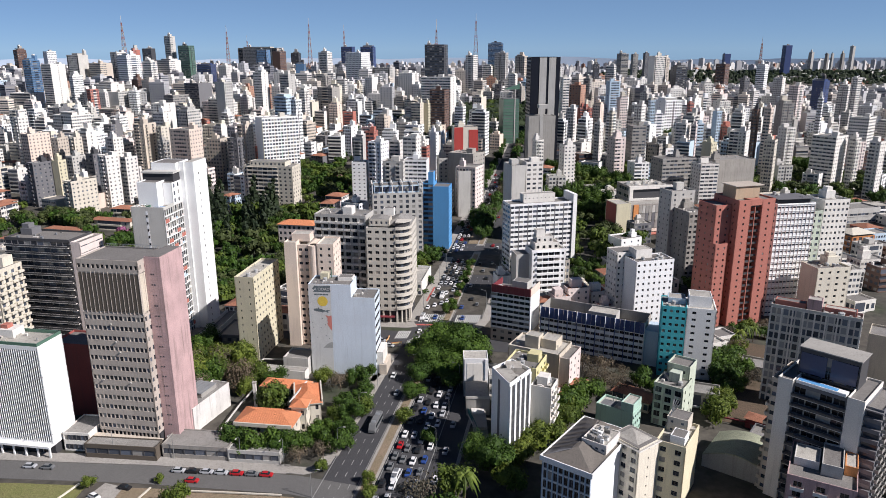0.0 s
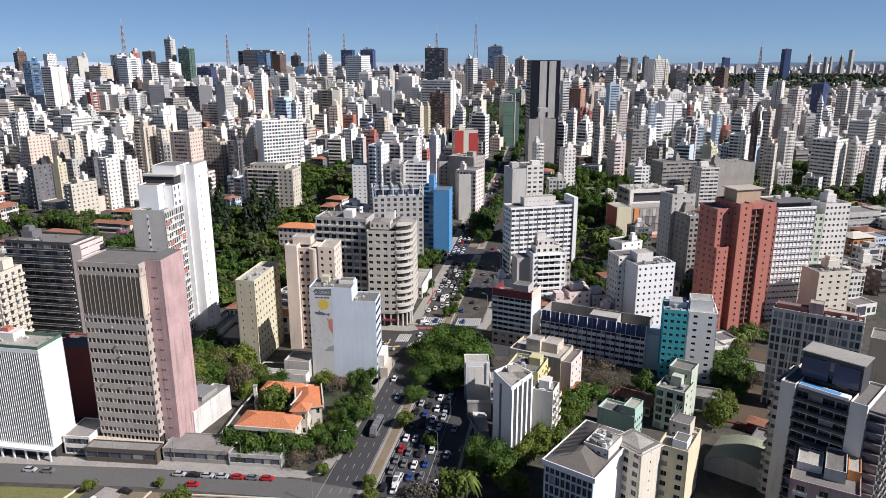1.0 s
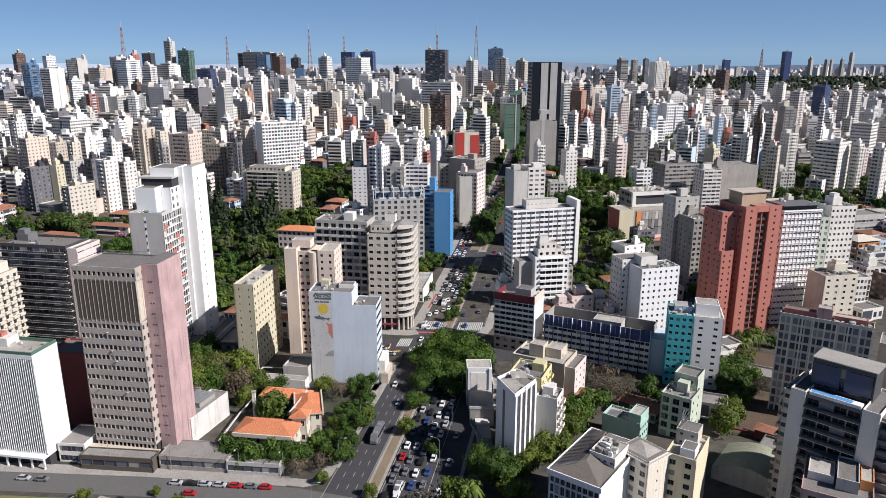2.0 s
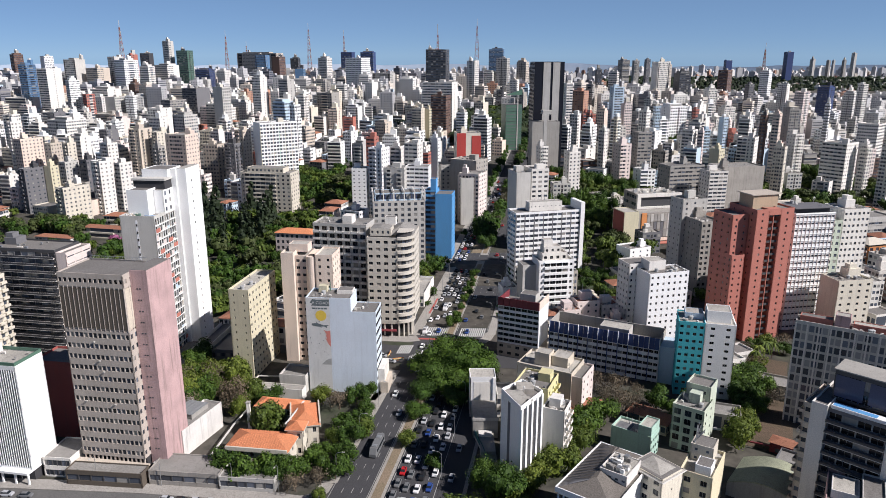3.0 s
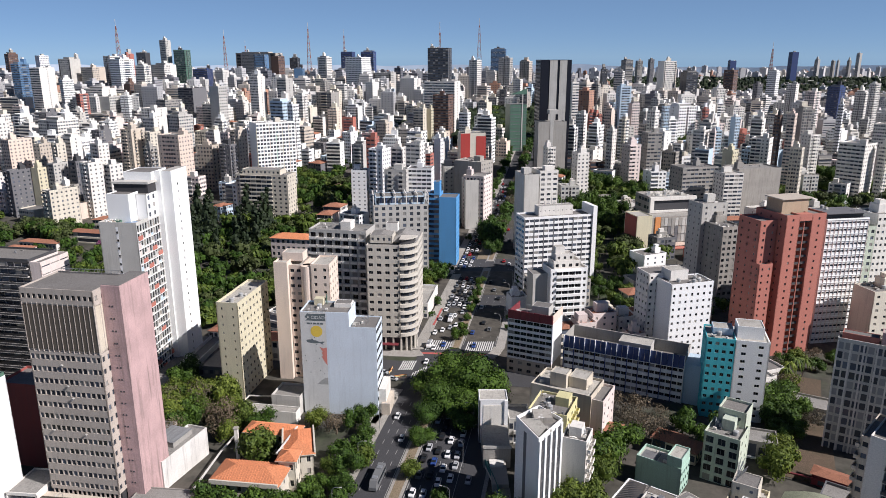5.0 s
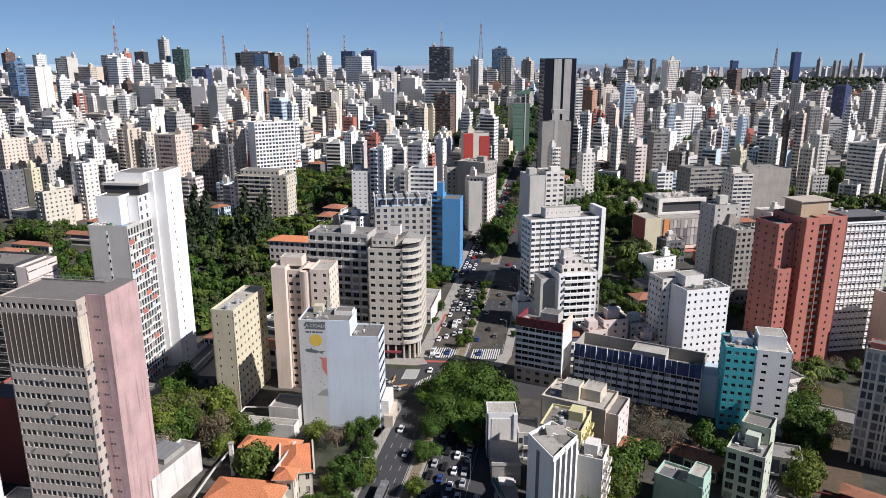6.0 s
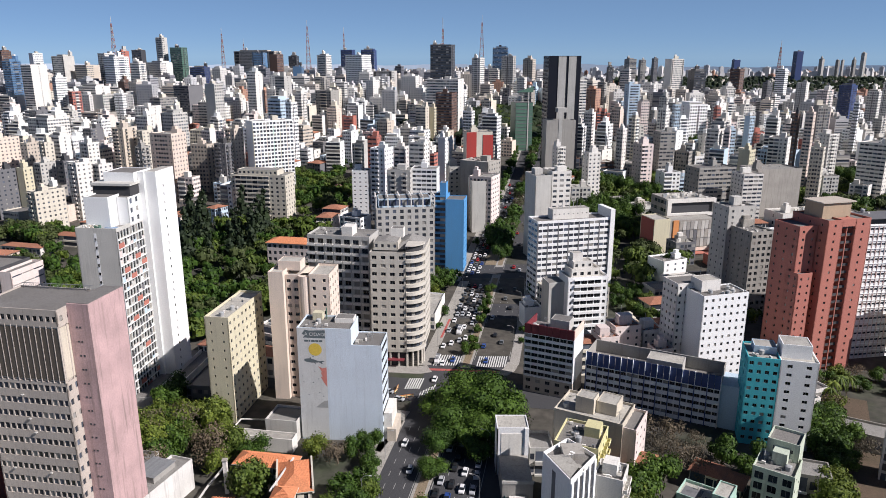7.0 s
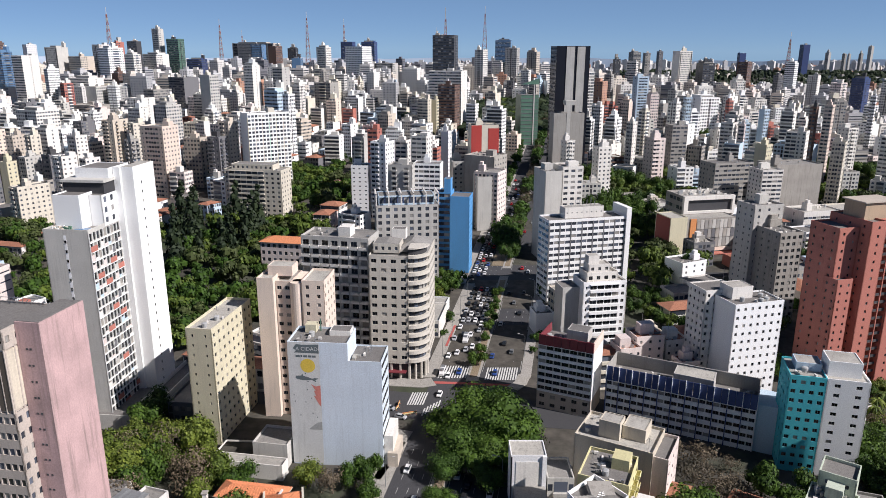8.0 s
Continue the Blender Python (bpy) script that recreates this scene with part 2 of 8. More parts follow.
def facade(S, panes, face, L, z0, h, fh, spec, wall, alt):
    """One face. Wall pieces are 0.35 m thick and leave real openings, behind which the panes sit."""
    T = -0.35
    kind = spec[0]
    floors = max(1, round(h / fh))
    fh = h / floors
    if kind == "blank":
        S.side(face, 0, L, z0, z0 + h, T, 0, wall)
        return
    if kind == "bays":
        u = 0.0
        for share, inner in spec[1]:
            facade(S, panes, along(face, u), L * share, z0, h, fh, inner, wall, alt)
            u += L * share
        return
    if kind in ("grid", "balcony"):
        n, ww, wh = spec[1], spec[2], spec[3]
        sill = spec[4] if len(spec) > 4 else (fh - wh) * 0.55
        step = L / n
        for i in range(floors):
            z = z0 + i * fh
            S.side(face, 0, L, z - (0 if i == 0 else fh - sill - wh), z + sill, T, 0, wall)
            u = 0
            for k in range(n):
                c = (k + 0.5) * step
                S.side(face, u, c - ww / 2, z + sill, z + sill + wh, T, 0, wall)
                u = c + ww / 2
                panes.append((face, c, z + sill + wh / 2, ww, wh))
            S.side(face, u, L, z + sill, z + sill + wh, T, 0, wall)
            if kind == "balcony":
                for k in range(n):
                    c = (k + 0.5) * step
                    bw = min(step * 0.86, ww + 1.2)
                    S.side(face, c - bw / 2, c + bw / 2, z, z + 0.14, 0, 1.1, alt)
                    S.side(face, c - bw / 2, c + bw / 2, z + 0.14, z + 1.0, 1.0, 1.1, alt)
                    S.side(face, c - bw / 2, c - bw / 2 + 0.08, z + 0.14, z + 1.0, 0, 1.0, alt)
                    S.side(face, c + bw / 2 - 0.08, c + bw / 2, z + 0.14, z + 1.0, 0, 1.0, alt)
        S.side(face, 0, L, z0 + h - (fh - sill - wh), z0 + h, T, 0, wall)
    elif kind in ("ribbon", "terrace"):
        n, wh = spec[1], spec[2]
        sill = (fh - wh) * 0.7
        out = 0.0 if kind == "ribbon" else 0.9
        for i in range(floors + 1):
            z = z0 + i * fh
            S.side(face, 0, L, z - (0 if i == 0 else fh - sill - wh), z + (sill if i < floors else 0), T, out, wall)
        step = L / n
        for i in range(floors):
            z = z0 + i * fh + sill
            for k in range(n):
                panes.append((face, (k + 0.5) * step, z + wh / 2, step - 0.3, wh))
            for k in range(n + 1):
                S.side(face, max(0, k * step - 0.15), min(L, k * step + 0.15), z, z + wh, T, -0.02, alt)
    elif kind == "fins":
        n, out, half, band = (*spec, 0.25, 0.13, None)[1:5] if len(spec) == 2 else spec[1:5]
        step = L / n
        S.side(face, 0, L, z0, z0 + 0.5, T, 0, wall)
        S.side(face, 0, L, z0 + h - 1.0, z0 + h, T, 0, wall)
        for k in range(n + 1):
            S.side(face, max(0, k * step - half), min(L, k * step + half), z0 + 0.5, z0 + h - 1.0, T, out, alt)
        for i in range(floors):
            for k in range(n):
                panes.append((face, (k + 0.5) * step, z0 + (i + 0.5) * fh, step - 0.3, fh * 0.72))
            S.side(face, 0, L, z0 + i * fh - (0.2 if i else 0), z0 + i * fh + 0.25, T, -0.1, WALLS[band] if band else wall)


def faces_of(w, d):
    return {"front": (((0, 0), (1, 0), (0, -1)), w), "right": (((w, 0), (0, 1), (1, 0)), d),
            "back": (((w, d), (-1, 0), (0, 1)), w), "left": (((0, d), (0, -1), (-1, 0)), d)}


def storey_block(root, x0, y0, z0, w, d, h, wall, faces, fh=3.0, near=False, alt=None, roof=None, parapet=0.9, name="wall"):
    """A box of storeys standing at (x0, y0, z0) in its building's own axes: wall, roof and windows as parts."""
    wall = WALLS[wall] if isinstance(wall, str) else wall
    alt = (WALLS[alt] if isinstance(alt, str) else alt) or wall
    holder = Solid()
    plain = all(v[0] == "blank" for v in faces.values())
    if plain:
        shell(holder, w, d, h, max(parapet, 0.02), wall)
        faces = None
    else:
        # solid core behind the openings, the dark of the rooms in its colour
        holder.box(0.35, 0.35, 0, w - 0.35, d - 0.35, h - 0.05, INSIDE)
    panes = []
    for key, (face, L) in faces_of(w, d).items() if faces is not None else ():
        facade(holder, panes, face, L, 0, h, fh, faces.get(key, ("blank",)), wall, alt)
    if parapet and not plain:
        for bx in ((0, 0, w, 0.25), (0, d - 0.25, w, d), (0, 0.25, 0.25, d - 0.25), (w - 0.25, 0.25, w, d - 0.25)):
            holder.box(bx[0], bx[1], h, bx[2], bx[3], h + parapet, wall)
    body = part(name, holder, root)
    body.location = (x0, y0, z0)
    top = Solid()
    top.box(0.25, 0.25, h - 0.04, w - 0.25, d - 0.25, h + 0.12, roof or ROOF)
    part("roof", top, root).location = (x0, y0, z0)
    if near and len(panes) <= 300:
        for (o, e, n), u, z, ww, wh in panes:
            ob = part("window", window_mesh(ww, wh), root)
            ob.location = (x0 + o[0] + e[0] * u - n[0] * 0.2, y0 + o[1] + e[1] * u - n[1] * 0.2, z0 + z)
            ob.rotation_euler = (0, 0, math.atan2(e[1], e[0]))
    elif panes:
        g = Solid()
        for face, u, z, ww, wh in panes:
            g.pane(face, u - ww / 2, u + ww / 2, z - wh / 2, z + wh / 2, -0.2, PANES)
        part("glazing", g, root, kind="stuff").location = (x0, y0, z0)
    return body


def roof_gear(root, rng, w, d, z, wall):
    """Lift housing, tanks, vents and aerials on a flat roof."""
    wall = WALLS[wall] if isinstance(wall, str) else wall
    mw, md, mh = min(w * 0.5, rng.uniform(3.5, 6.5)), min(d * 0.5, rng.uniform(3.5, 6)), rng.uniform(2.6, 4.5)
    x, y = rng.uniform(0.6, max(0.7, w - mw - 0.6)), rng.uniform(d * 0.25, max(d * 0.26, d - md - 0.6))
    s = Solid()
    s.box(x, y, z, x + mw, y + md, z + mh, wall)
    part("lift_housing", s, root)
    if rng.random() < 0.5:
        s = Solid()
        s.box(x + 0.6, y + 0.5, z + mh, x + mw * 0.7, y + md * 0.7, z + mh + 1.9, wall)
        part("water_tank_housing", s, root)
    s = Solid()
    for _ in range(rng.randint(2, 5)):
        a, b = rng.uniform(0.8, w - 1.8), rng.uniform(0.8, d - 1.8)
        s.box(a, b, z + 0.1, a + rng.uniform(0.5, 1.3), b + rng.uniform(0.5, 1.0), z + rng.uniform(0.6, 1.2), METAL)
    for _ in range(rng.randint(2, 6)):
        a, b = rng.uniform(0.6, w - 1.6), rng.uniform(0.6, d - 1.6)
        s.box(a, b, z + 0.02, a + rng.uniform(0.3, 2.6), b + rng.uniform(0.2, 0.9), z + rng.uniform(0.25, 0.8), rng.choice((FIBRE, ROOFLIGHT, WALLS["white"], WALLS["charcoal"])))
    if rng.random() < 0.6:
        s.rod((x + 1, y + 1, z + mh), (x + 1, y + 1, z + mh + rng.uniform(2.5, 6)), 0.07, METAL)
    part("roof_equipment", s, root, kind="stuff")


def clutter(root, x0, y0, x1, y1, z, seed, n=8):
    """Tanks, vents, condensers, dishes and pipes scattered on a roof, each a part."""
    if "water_tank" not in SHARED:
        s = Solid()
        s.tube(0, 0, 0, 1.3, 0.75, 0.85, TANK, 12)
        s.tube(0, 0, 1.3, 1.5, 0.88, 0.5, TANK, 12)
        SHARED["water_tank"] = s.data("water_tank")
        s = Solid()
        s.tube(0, 0, 0, 0.9, 0.14, 0.14, METAL, 8)
        s.tube(0, 0, 0.9, 1.05, 0.3, 0.1, METAL, 8)
        SHARED["vent_pipe"] = s.data("vent_pipe")
        s = Solid()
        s.box(-0.5, -0.25, 0.1, 0.5, 0.25, 0.85, WALLS["white"])
        s.tube(0.05, -0.26, 0.3, 0.32, 0.2, 0.2, WALLS["charcoal"], 8)
        SHARED["air_conditioner"] = s.data("air_conditioner")
        s = Solid()
        s.rod((0, 0, 0), (0, 0, 3.2), 0.05, METAL)
        for k, w in enumerate((0.9, 0.7, 0.5)):
            s.rod((-w, 0, 2.2 + 0.4 * k), (w, 0, 2.2 + 0.4 * k), 0.035, METAL, 4)
        SHARED["aerial"] = s.data("aerial")
        s = Solid()
        s.rod((0, 0, 0), (0, 0, 0.7), 0.05, METAL)
        s.tube(0, 0, 0.7, 0.86, 0.12, 0.5, WALLS["palegrey"], 10)
        SHARED["dish"] = s.data("dish")
        s = Solid()
        s.box(-1.1, -0.5, 0, 1.1, 0.5, 0.7, ROOFLIGHT)
        SHARED["skylight"] = s.data("skylight")
    r = random.Random(seed)
    for k in range(n):
        kind = r.choice(("vent_pipe", "air_conditioner", "air_conditioner", "aerial", "dish", "skylight", "water_tank"))
        ob = part(kind, SHARED[kind], root)
        ob.location = (r.uniform(x0, x1), r.uniform(y0, y1), z)
        ob.rotation_euler = (0, 0, r.choice((0, 1.57, 0.3, 2.0)))


def take(x, y, r):
    TAKEN.append((x, y, r))


def building(label, ax, ay, rot, w, d, h, wall, faces, fh=3.0, near=False, alt=None, roof=None, gear=True, name="apartment_building", base=None, group="", parapet=0.9, category="building"):
    """(ax, ay) is the front left corner of the plan, rot turns the front; the rest lies behind it."""
    z = ground_z(ax, ay) - 0.5 if base is None else base
    root = thing(name, label, category, pose(ax, ay, z, 0, 0, rot), group)
    storey_block(root, 0, 0, 0, w, d, h - z, wall, faces, fh, near, alt, roof, parapet)
    c, s_ = math.cos(radians(rot)), math.sin(radians(rot))
    cx, cy = ax + c * w / 2 - s_ * d / 2, ay + s_ * w / 2 + c * d / 2
    n = max(1, round(max(w, d) / max(6, min(w, d))))
    for k in range(n):
        t = (k + 0.5) / n - 0.5
        ox, oy = (t * w, 0) if w > d else (0, t * d)
        take(cx + c * ox - s_ * oy, cy + s_ * ox + c * oy, min(w, d) * 0.62 + 1)
    if gear:
        roof_gear(root, random.Random(int(ax * 7 + ay * 13)), w, d, h - z + 0.1, alt or wall)
    if near and roof != TILES and parapet:
        clutter(root, 1.2, 1.2, w - 1.2, d - 1.2, h - z + 0.12, int(ax * 3 + ay), 7)
    return root


def rotated(solid, x, y, z, rot, into):
    """Adds one solid, turned and set down, to another."""
    c, s_ = math.cos(radians(rot)), math.sin(radians(rot))
    k = len(into.v)
    into.v += [(x + c * a - s_ * b, y + s_ * a + c * b, z + e) for a, b, e in solid.v]
    slots = [into.slot(m) for m in solid.mats]
    into.f += [tuple(k + i for i in f) for f in solid.f]
    into.m += [slots[i] for i in solid.m]


def plain_face(body, glass, face, L, h, fh, spec, wall, alt):
    """One face of a distant building. spec is a kind, or bays of (share, kind)."""
    if not isinstance(spec, str):
        u = 0.0
        for share, inner in spec:
            plain_face(body, glass, along(face, u), L * share, h, fh, inner, wall, alt)
            u += L * share
        return
    fl = max(1, int(h / fh))
    fh = h / fl
    if spec == "slot":
        # flat near-black sheet on the wall paints the shade of a slot
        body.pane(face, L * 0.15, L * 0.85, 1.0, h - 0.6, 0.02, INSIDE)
        for i in range(fl):
            body.side(face, L * 0.1, L * 0.9, i * fh, i * fh + 0.5, 0, 0.12, wall)
    elif spec == "terrace":
        for i in range(fl):
            # dark glass-coloured sheet paints the terrace's shaded recess onto the flat wall
            glass.pane(face, 0.2, L - 0.2, i * fh + 0.9, (i + 1) * fh - 0.15, 0.03, PANES)
            body.side(face, 0, L, i * fh - 0.15, i * fh + 0.95, 0, 0.8, alt)
    elif spec == "ribbon":
        n = max(1, round(L / 3.2))
        for i in range(fl):
            body.side(face, 0, L, i * fh - 0.1, i * fh + 0.85, 0, 0.22, wall)
            for k in range(n):
                glass.pane(face, k * L / n + 0.12, (k + 1) * L / n - 0.12, i * fh + 0.9, i * fh + 2.3, 0.04, PANES)
    elif spec in ("grid", "tight", "column"):
        n = {"grid": max(1, round(L / 3.0)), "tight": max(1, round(L / 2.1)), "column": 1}[spec]
        half = {"grid": 0.95, "tight": 0.72, "column": 0.6}[spec]
        for i in range(fl):
            z0 = i * fh + fh * 0.34
            for k in range(n):
                c = (k + 0.5) * L / n
                glass.pane(face, c - half, c + half, z0, z0 + fh * 0.46, 0.04, PANES)


BAYS = ((((0.3, "grid"), (0.4, "terrace"), (0.3, "grid"))), ((0.5, "terrace"), (0.5, "grid")), ((0.42, "grid"), (0.16, "slot"), (0.42, "grid")), "tight", "grid", "terrace",
        ((0.12, "blank"), (0.76, "ribbon"), (0.12, "blank")), ((0.22, "column"), (0.56, "terrace"), (0.22, "column")), ((0.15, "slot"), (0.7, "tight"), (0.15, "slot")))
SIDES = ("column", "grid", "tight", "blank", ((0.35, "blank"), (0.3, "column"), (0.35, "blank")), ((0.5, "grid"), (0.5, "blank")), ((0.3, "grid"), (0.4, "terrace"), (0.3, "grid")), ((0.25, "column"), (0.2, "slot"), (0.55, "grid")))


def plain_parts(w, d, h, wall, style, rng, fh=3.0, roof=None, behind=True):
    """A small or distant building: wall with parapet, roof, windows and roof housing as four solids."""
    trim = WALLS[rng.choice(("white", "bright", "cream", "palegrey", wall, wall, wall))] if wall not in ("dark", "navy", "brown", "green", "glassblue", "charcoal") else WALLS[rng.choice(("dark", "grey", wall))]
    wall = WALLS[wall]
    body, top, glass, hut = Solid(), Solid(), Solid(), Solid()
    shell(body, w, d, h, 0.9, wall, 0.3)
    if roof == TILES:
        body, top = Solid(), Solid()
        body.box(0, 0, 0, w, d, h, wall)
        k = min(w, d) / 2
        ridge = [(k, d / 2, h + 0.32 * k), (w - k, d / 2, h + 0.32 * k)] if w >= d else [(w / 2, k, h + 0.32 * k), (w / 2, d - k, h + 0.32 * k)]
        top.raw([(-0.6, -0.6, h + 0.02), (w + 0.6, -0.6, h + 0.02), (w + 0.6, d + 0.6, h + 0.02), (-0.6, d + 0.6, h + 0.02)] + ridge,
                [(0, 1, 5, 4), (1, 2, 5), (2, 3, 4, 5), (3, 0, 4)] if w >= d else [(0, 1, 4), (1, 2, 5, 4), (2, 3, 5), (3, 0, 4, 5)], TILES)
    else:
        top.box(0.3, 0.3, h, w - 0.3, d - 0.3, h + 0.12, roof or ROOF)
    front = {"ribbon": "ribbon", "balcony": rng.choice((BAYS[0], "terrace", BAYS[1])), "blank": "blank", "strip": rng.choice((BAYS[2], BAYS[8], "tight"))}.get(style) or rng.choice(BAYS)
    for key, (face, L) in faces_of(w, d).items():
        if key == "back":
            spec = "grid" if behind else "blank"
        elif key == "front":
            spec = front
        else:
            spec = "blank" if style == "side" and key == "right" else "grid" if style == "blank" else rng.choice(SIDES)
        plain_face(body, glass, face, L, h, fh, spec, wall, trim)
    if h > 11 and roof != TILES:
        mw, md = min(w * 0.45, rng.uniform(3.5, 6.5)), min(d * 0.45, rng.uniform(3.5, 6))
        z = h + 0.1
        if h > 22 and rng.random() < 0.5:
            a, b, c, e = w * rng.uniform(0.08, 0.25), d * rng.uniform(0.1, 0.3), w * rng.uniform(0.7, 0.92), d * rng.uniform(0.75, 0.92)
            hut.box(a, b, z, c, e, z + 3.0, wall)
            hut.box(a - 0.3, b - 0.3, z + 3.0, c + 0.3, e + 0.3, z + 3.25, trim)
            hut.pane(((a, b), (1, 0), (0, -1)), 0.5, c - a - 0.5, z + 0.9, z + 2.4, 0.04, PANES)
            z += 3.25
        x, y = rng.uniform(1, w - mw - 1), rng.uniform(d * 0.3, d - md - 0.6)
        zh = z + rng.uniform(2.6, 5.0)
        hut.box(x, y, h, x + mw, y + md, zh, trim)
        if rng.random() < 0.6:
            hut.box(x + 0.5, y + 0.5, zh, x + mw * 0.6, y + md * 0.7, zh + rng.uniform(1.2, 2.6), WALLS["white"])
        for _ in range(rng.randint(1, 4)):
            a, b = rng.uniform(0.6, w - 2.2), rng.uniform(0.6, d - 2.0)
            hut.box(a, b, h, a + rng.uniform(0.7, 1.8), b + rng.uniform(0.7, 1.6), h + rng.uniform(1.0, 2.4), rng.choice((TANK, WALLS["white"], ROOFLIGHT)))
        if rng.random() < 0.4:
            hut.rod((x + 1, y + 1, zh), (x + 1, y + 1, zh + rng.uniform(3, 7)), 0.12, METAL, 4)
    return body, top, glass, hut


def plain_building(label, ax, ay, rot, w, d, h, wall, style, fh=3.0, roof=None, name="apartment_building", group="", category="building"):
    z = ground_z(ax, ay) - 0.5
    root = thing(name, label, category, pose(ax, ay, z, 0, 0, rot), group)
    names = ("wall", "roof", "glazing", "roof_equipment")
    for n, s in zip(names, plain_parts(w, d, h - z, wall, style, random.Random(int(ax * 7 + ay)), fh, roof)):
        if s.v:
            part(n, s, root, kind="stuff" if n in ("glazing", "roof_equipment") else "")
    c, s_ = math.cos(radians(rot)), math.sin(radians(rot))
    take(ax + c * w / 2 - s_ * d / 2, ay + s_ * w / 2 + c * d / 2, max(w, d) * 0.55)
    return root


# ---- ground and roads ----
ASPHALT = surface("asphalt", (0.062, 0.062, 0.066), rough=0.9, dirt=0.25, grain=0.25, dark=(0.03, 0.03, 0.03), vary=0)
WORN = surface("worn_pale_asphalt", (0.135, 0.132, 0.128), rough=0.9, dirt=0.35, grain=0.2, dark=(0.06, 0.06, 0.06), vary=0)
PAVING = surface("pavement_concrete", (0.36, 0.34, 0.31), rough=0.9, dirt=0.45, grain=0.25, vary=0)
PAINT = surface("white_road_paint", (0.62, 0.62, 0.60), dirt=0.3, vary=0.05, bump=0)
LINEPAINT = surface("worn_lane_paint", (0.36, 0.36, 0.35), dirt=0.5, vary=0, bump=0)
REDPAINT = surface("red_lane_paint", (0.42, 0.10, 0.09), dirt=0.3, vary=0.05, bump=0)
SOIL = surface("dry_soil", (0.25, 0.19, 0.135), dirt=0.5, grain=0.35, dark=(0.08, 0.10, 0.03), vary=0)
LAWN = surface("worn_lawn", (0.16, 0.17, 0.06), dirt=0.6, grain=0.4, dark=(0.26, 0.20, 0.11), vary=0)


def land(nt, p, node, link):
    a = noise_tex(nt, node, link, 0.02, detail=8)
    b = noise_tex(nt, node, link, 0.25, detail=6)
    c = ramp(nt, link, a, (0.30, (0.035, 0.05, 0.02)), (0.45, (0.06, 0.056, 0.045)), (0.60, (0.085, 0.075, 0.062)), (0.75, (0.045, 0.042, 0.04)))
    g = ramp(nt, link, b, (0.3, 0.6), (0.7, 1.4))
    link(mixed(nt, node, link, 1.0, c, g, "MULTIPLY"), p.inputs["Base Color"])
    p.inputs["Roughness"].default_value = 0.95


LAND = material("city_ground", land)
g = Solid()
YS = [-400, 0, 100, 160, 220, 280] + list(range(300, 1520, 60)) + [1600, 1800, 2100, 2400, 2700, 3000, 3500, 4200, 4900]
XS = [-4900, -3500, -2500, -1800, -1300, -900, -600, -400, -200, 0, 100, 150, 200, 250, 300, 350, 400, 450, 500, 550, 600, 650, 800, 1200, 1800, 2500, 3500, 4900]
verts = [(x, y, ground_z(x, y) - 0.02) for y in YS for x in XS]
nx = len(XS)
g.raw(verts, [(j * nx + i, j * nx + i + 1, (j + 1) * nx + i + 1, (j + 1) * nx + i) for j in range(len(YS) - 1) for i in range(nx - 1)], LAND)
tagged(part("ground", g), "bare earth, yards and paving between the city blocks", "ground", kind="structure")

SLOPE = 0.182


def avenue(s, y):
    """A place s metres across the avenue from the edge of its median, at depth y."""
    return 8.5 + SLOPE * (y - 310) + s, y


def strip(name, label, category, s0, s1, y0, y1, mat, dz, thick=0.0, step=6):
    m = Solid()
    ys = [y0 + (y1 - y0) * k / max(1, round((y1 - y0) / step)) for k in range(max(1, round((y1 - y0) / step)) + 1)]
    v, f = [], []
    for y in ys:
        for s in (s0, s1):
            x, yy = avenue(s, y)
            z = ground_z(x, y) + dz
            v += [(x, yy, z), (x, yy, z - thick - 0.3)]
    for k in range(len(ys) - 1):
        a, b = 4 * k, 4 * k + 4
        f += [(a, a + 2, b + 2, b), (a + 1, a, b, b + 1), (a + 2, a + 3, b + 3, b + 2)]
    f += [(1, 3, 2, 0), (4 * len(ys) - 4, 4 * len(ys) - 2, 4 * len(ys) - 1, 4 * len(ys) - 3)]
    m.raw(v, f, mat)
    return tagged(part(name, m), label, category, kind="structure")


def street(name, label, points, width, mat, dz, category="road"):
    """A road or kerbed strip along a line of points, flat across."""
    m = Solid()
    v, f = [], []
    for i, (x, y) in enumerate(points):
        a, b = points[max(0, i - 1)], points[min(len(points) - 1, i + 1)]
        t = Vector((b[0] - a[0], b[1] - a[1])).normalized()
        nrm = Vector((-t.y, t.x)) * width / 2
        z = ground_z(x, y) + dz
        for sgn in (1, -1):
            v += [(x + nrm.x * sgn, y + nrm.y * sgn, z), (x + nrm.x * sgn, y + nrm.y * sgn, z - 0.4)]
    for k in range(len(points) - 1):
        a, b = 4 * k, 4 * k + 4
        f += [(a, b, b + 2, a + 2), (a + 1, b + 1, b, a), (a + 2, b + 2, b + 3, a + 3)]
    f += [(0, 2, 3, 1), (4 * len(points) - 4, 4 * len(points) - 3, 4 * len(points) - 1, 4 * len(points) - 2)]
    m.raw(v, f, mat)
    return tagged(part(name, m), label, category, kind="structure")


strip("road", "wide dark asphalt avenue with two carriageways", "road", -17.5, 15.0, 120, 1150, ASPHALT, 0.05)
for y0, y1 in ((155, 250), (297, 415), (428, 1100)):
    strip("median", "raised planted median strip with pale kerbs", "kerb", -5.0, -0.4, y0, y1, PAVING, 0.22)
    strip("planting_bed", "strip of bare soil along the median", "soil", -4.1, -1.3, y0 + 3, y1 - 6, SOIL, 0.27)
for y0, y1 in ((182, 255), (300, 404), (530, 1100)):
    strip("pavement", "pale concrete pavement along the avenue", "pavement", -21.5, -16.5, y0, y1, PAVING, 0.20)
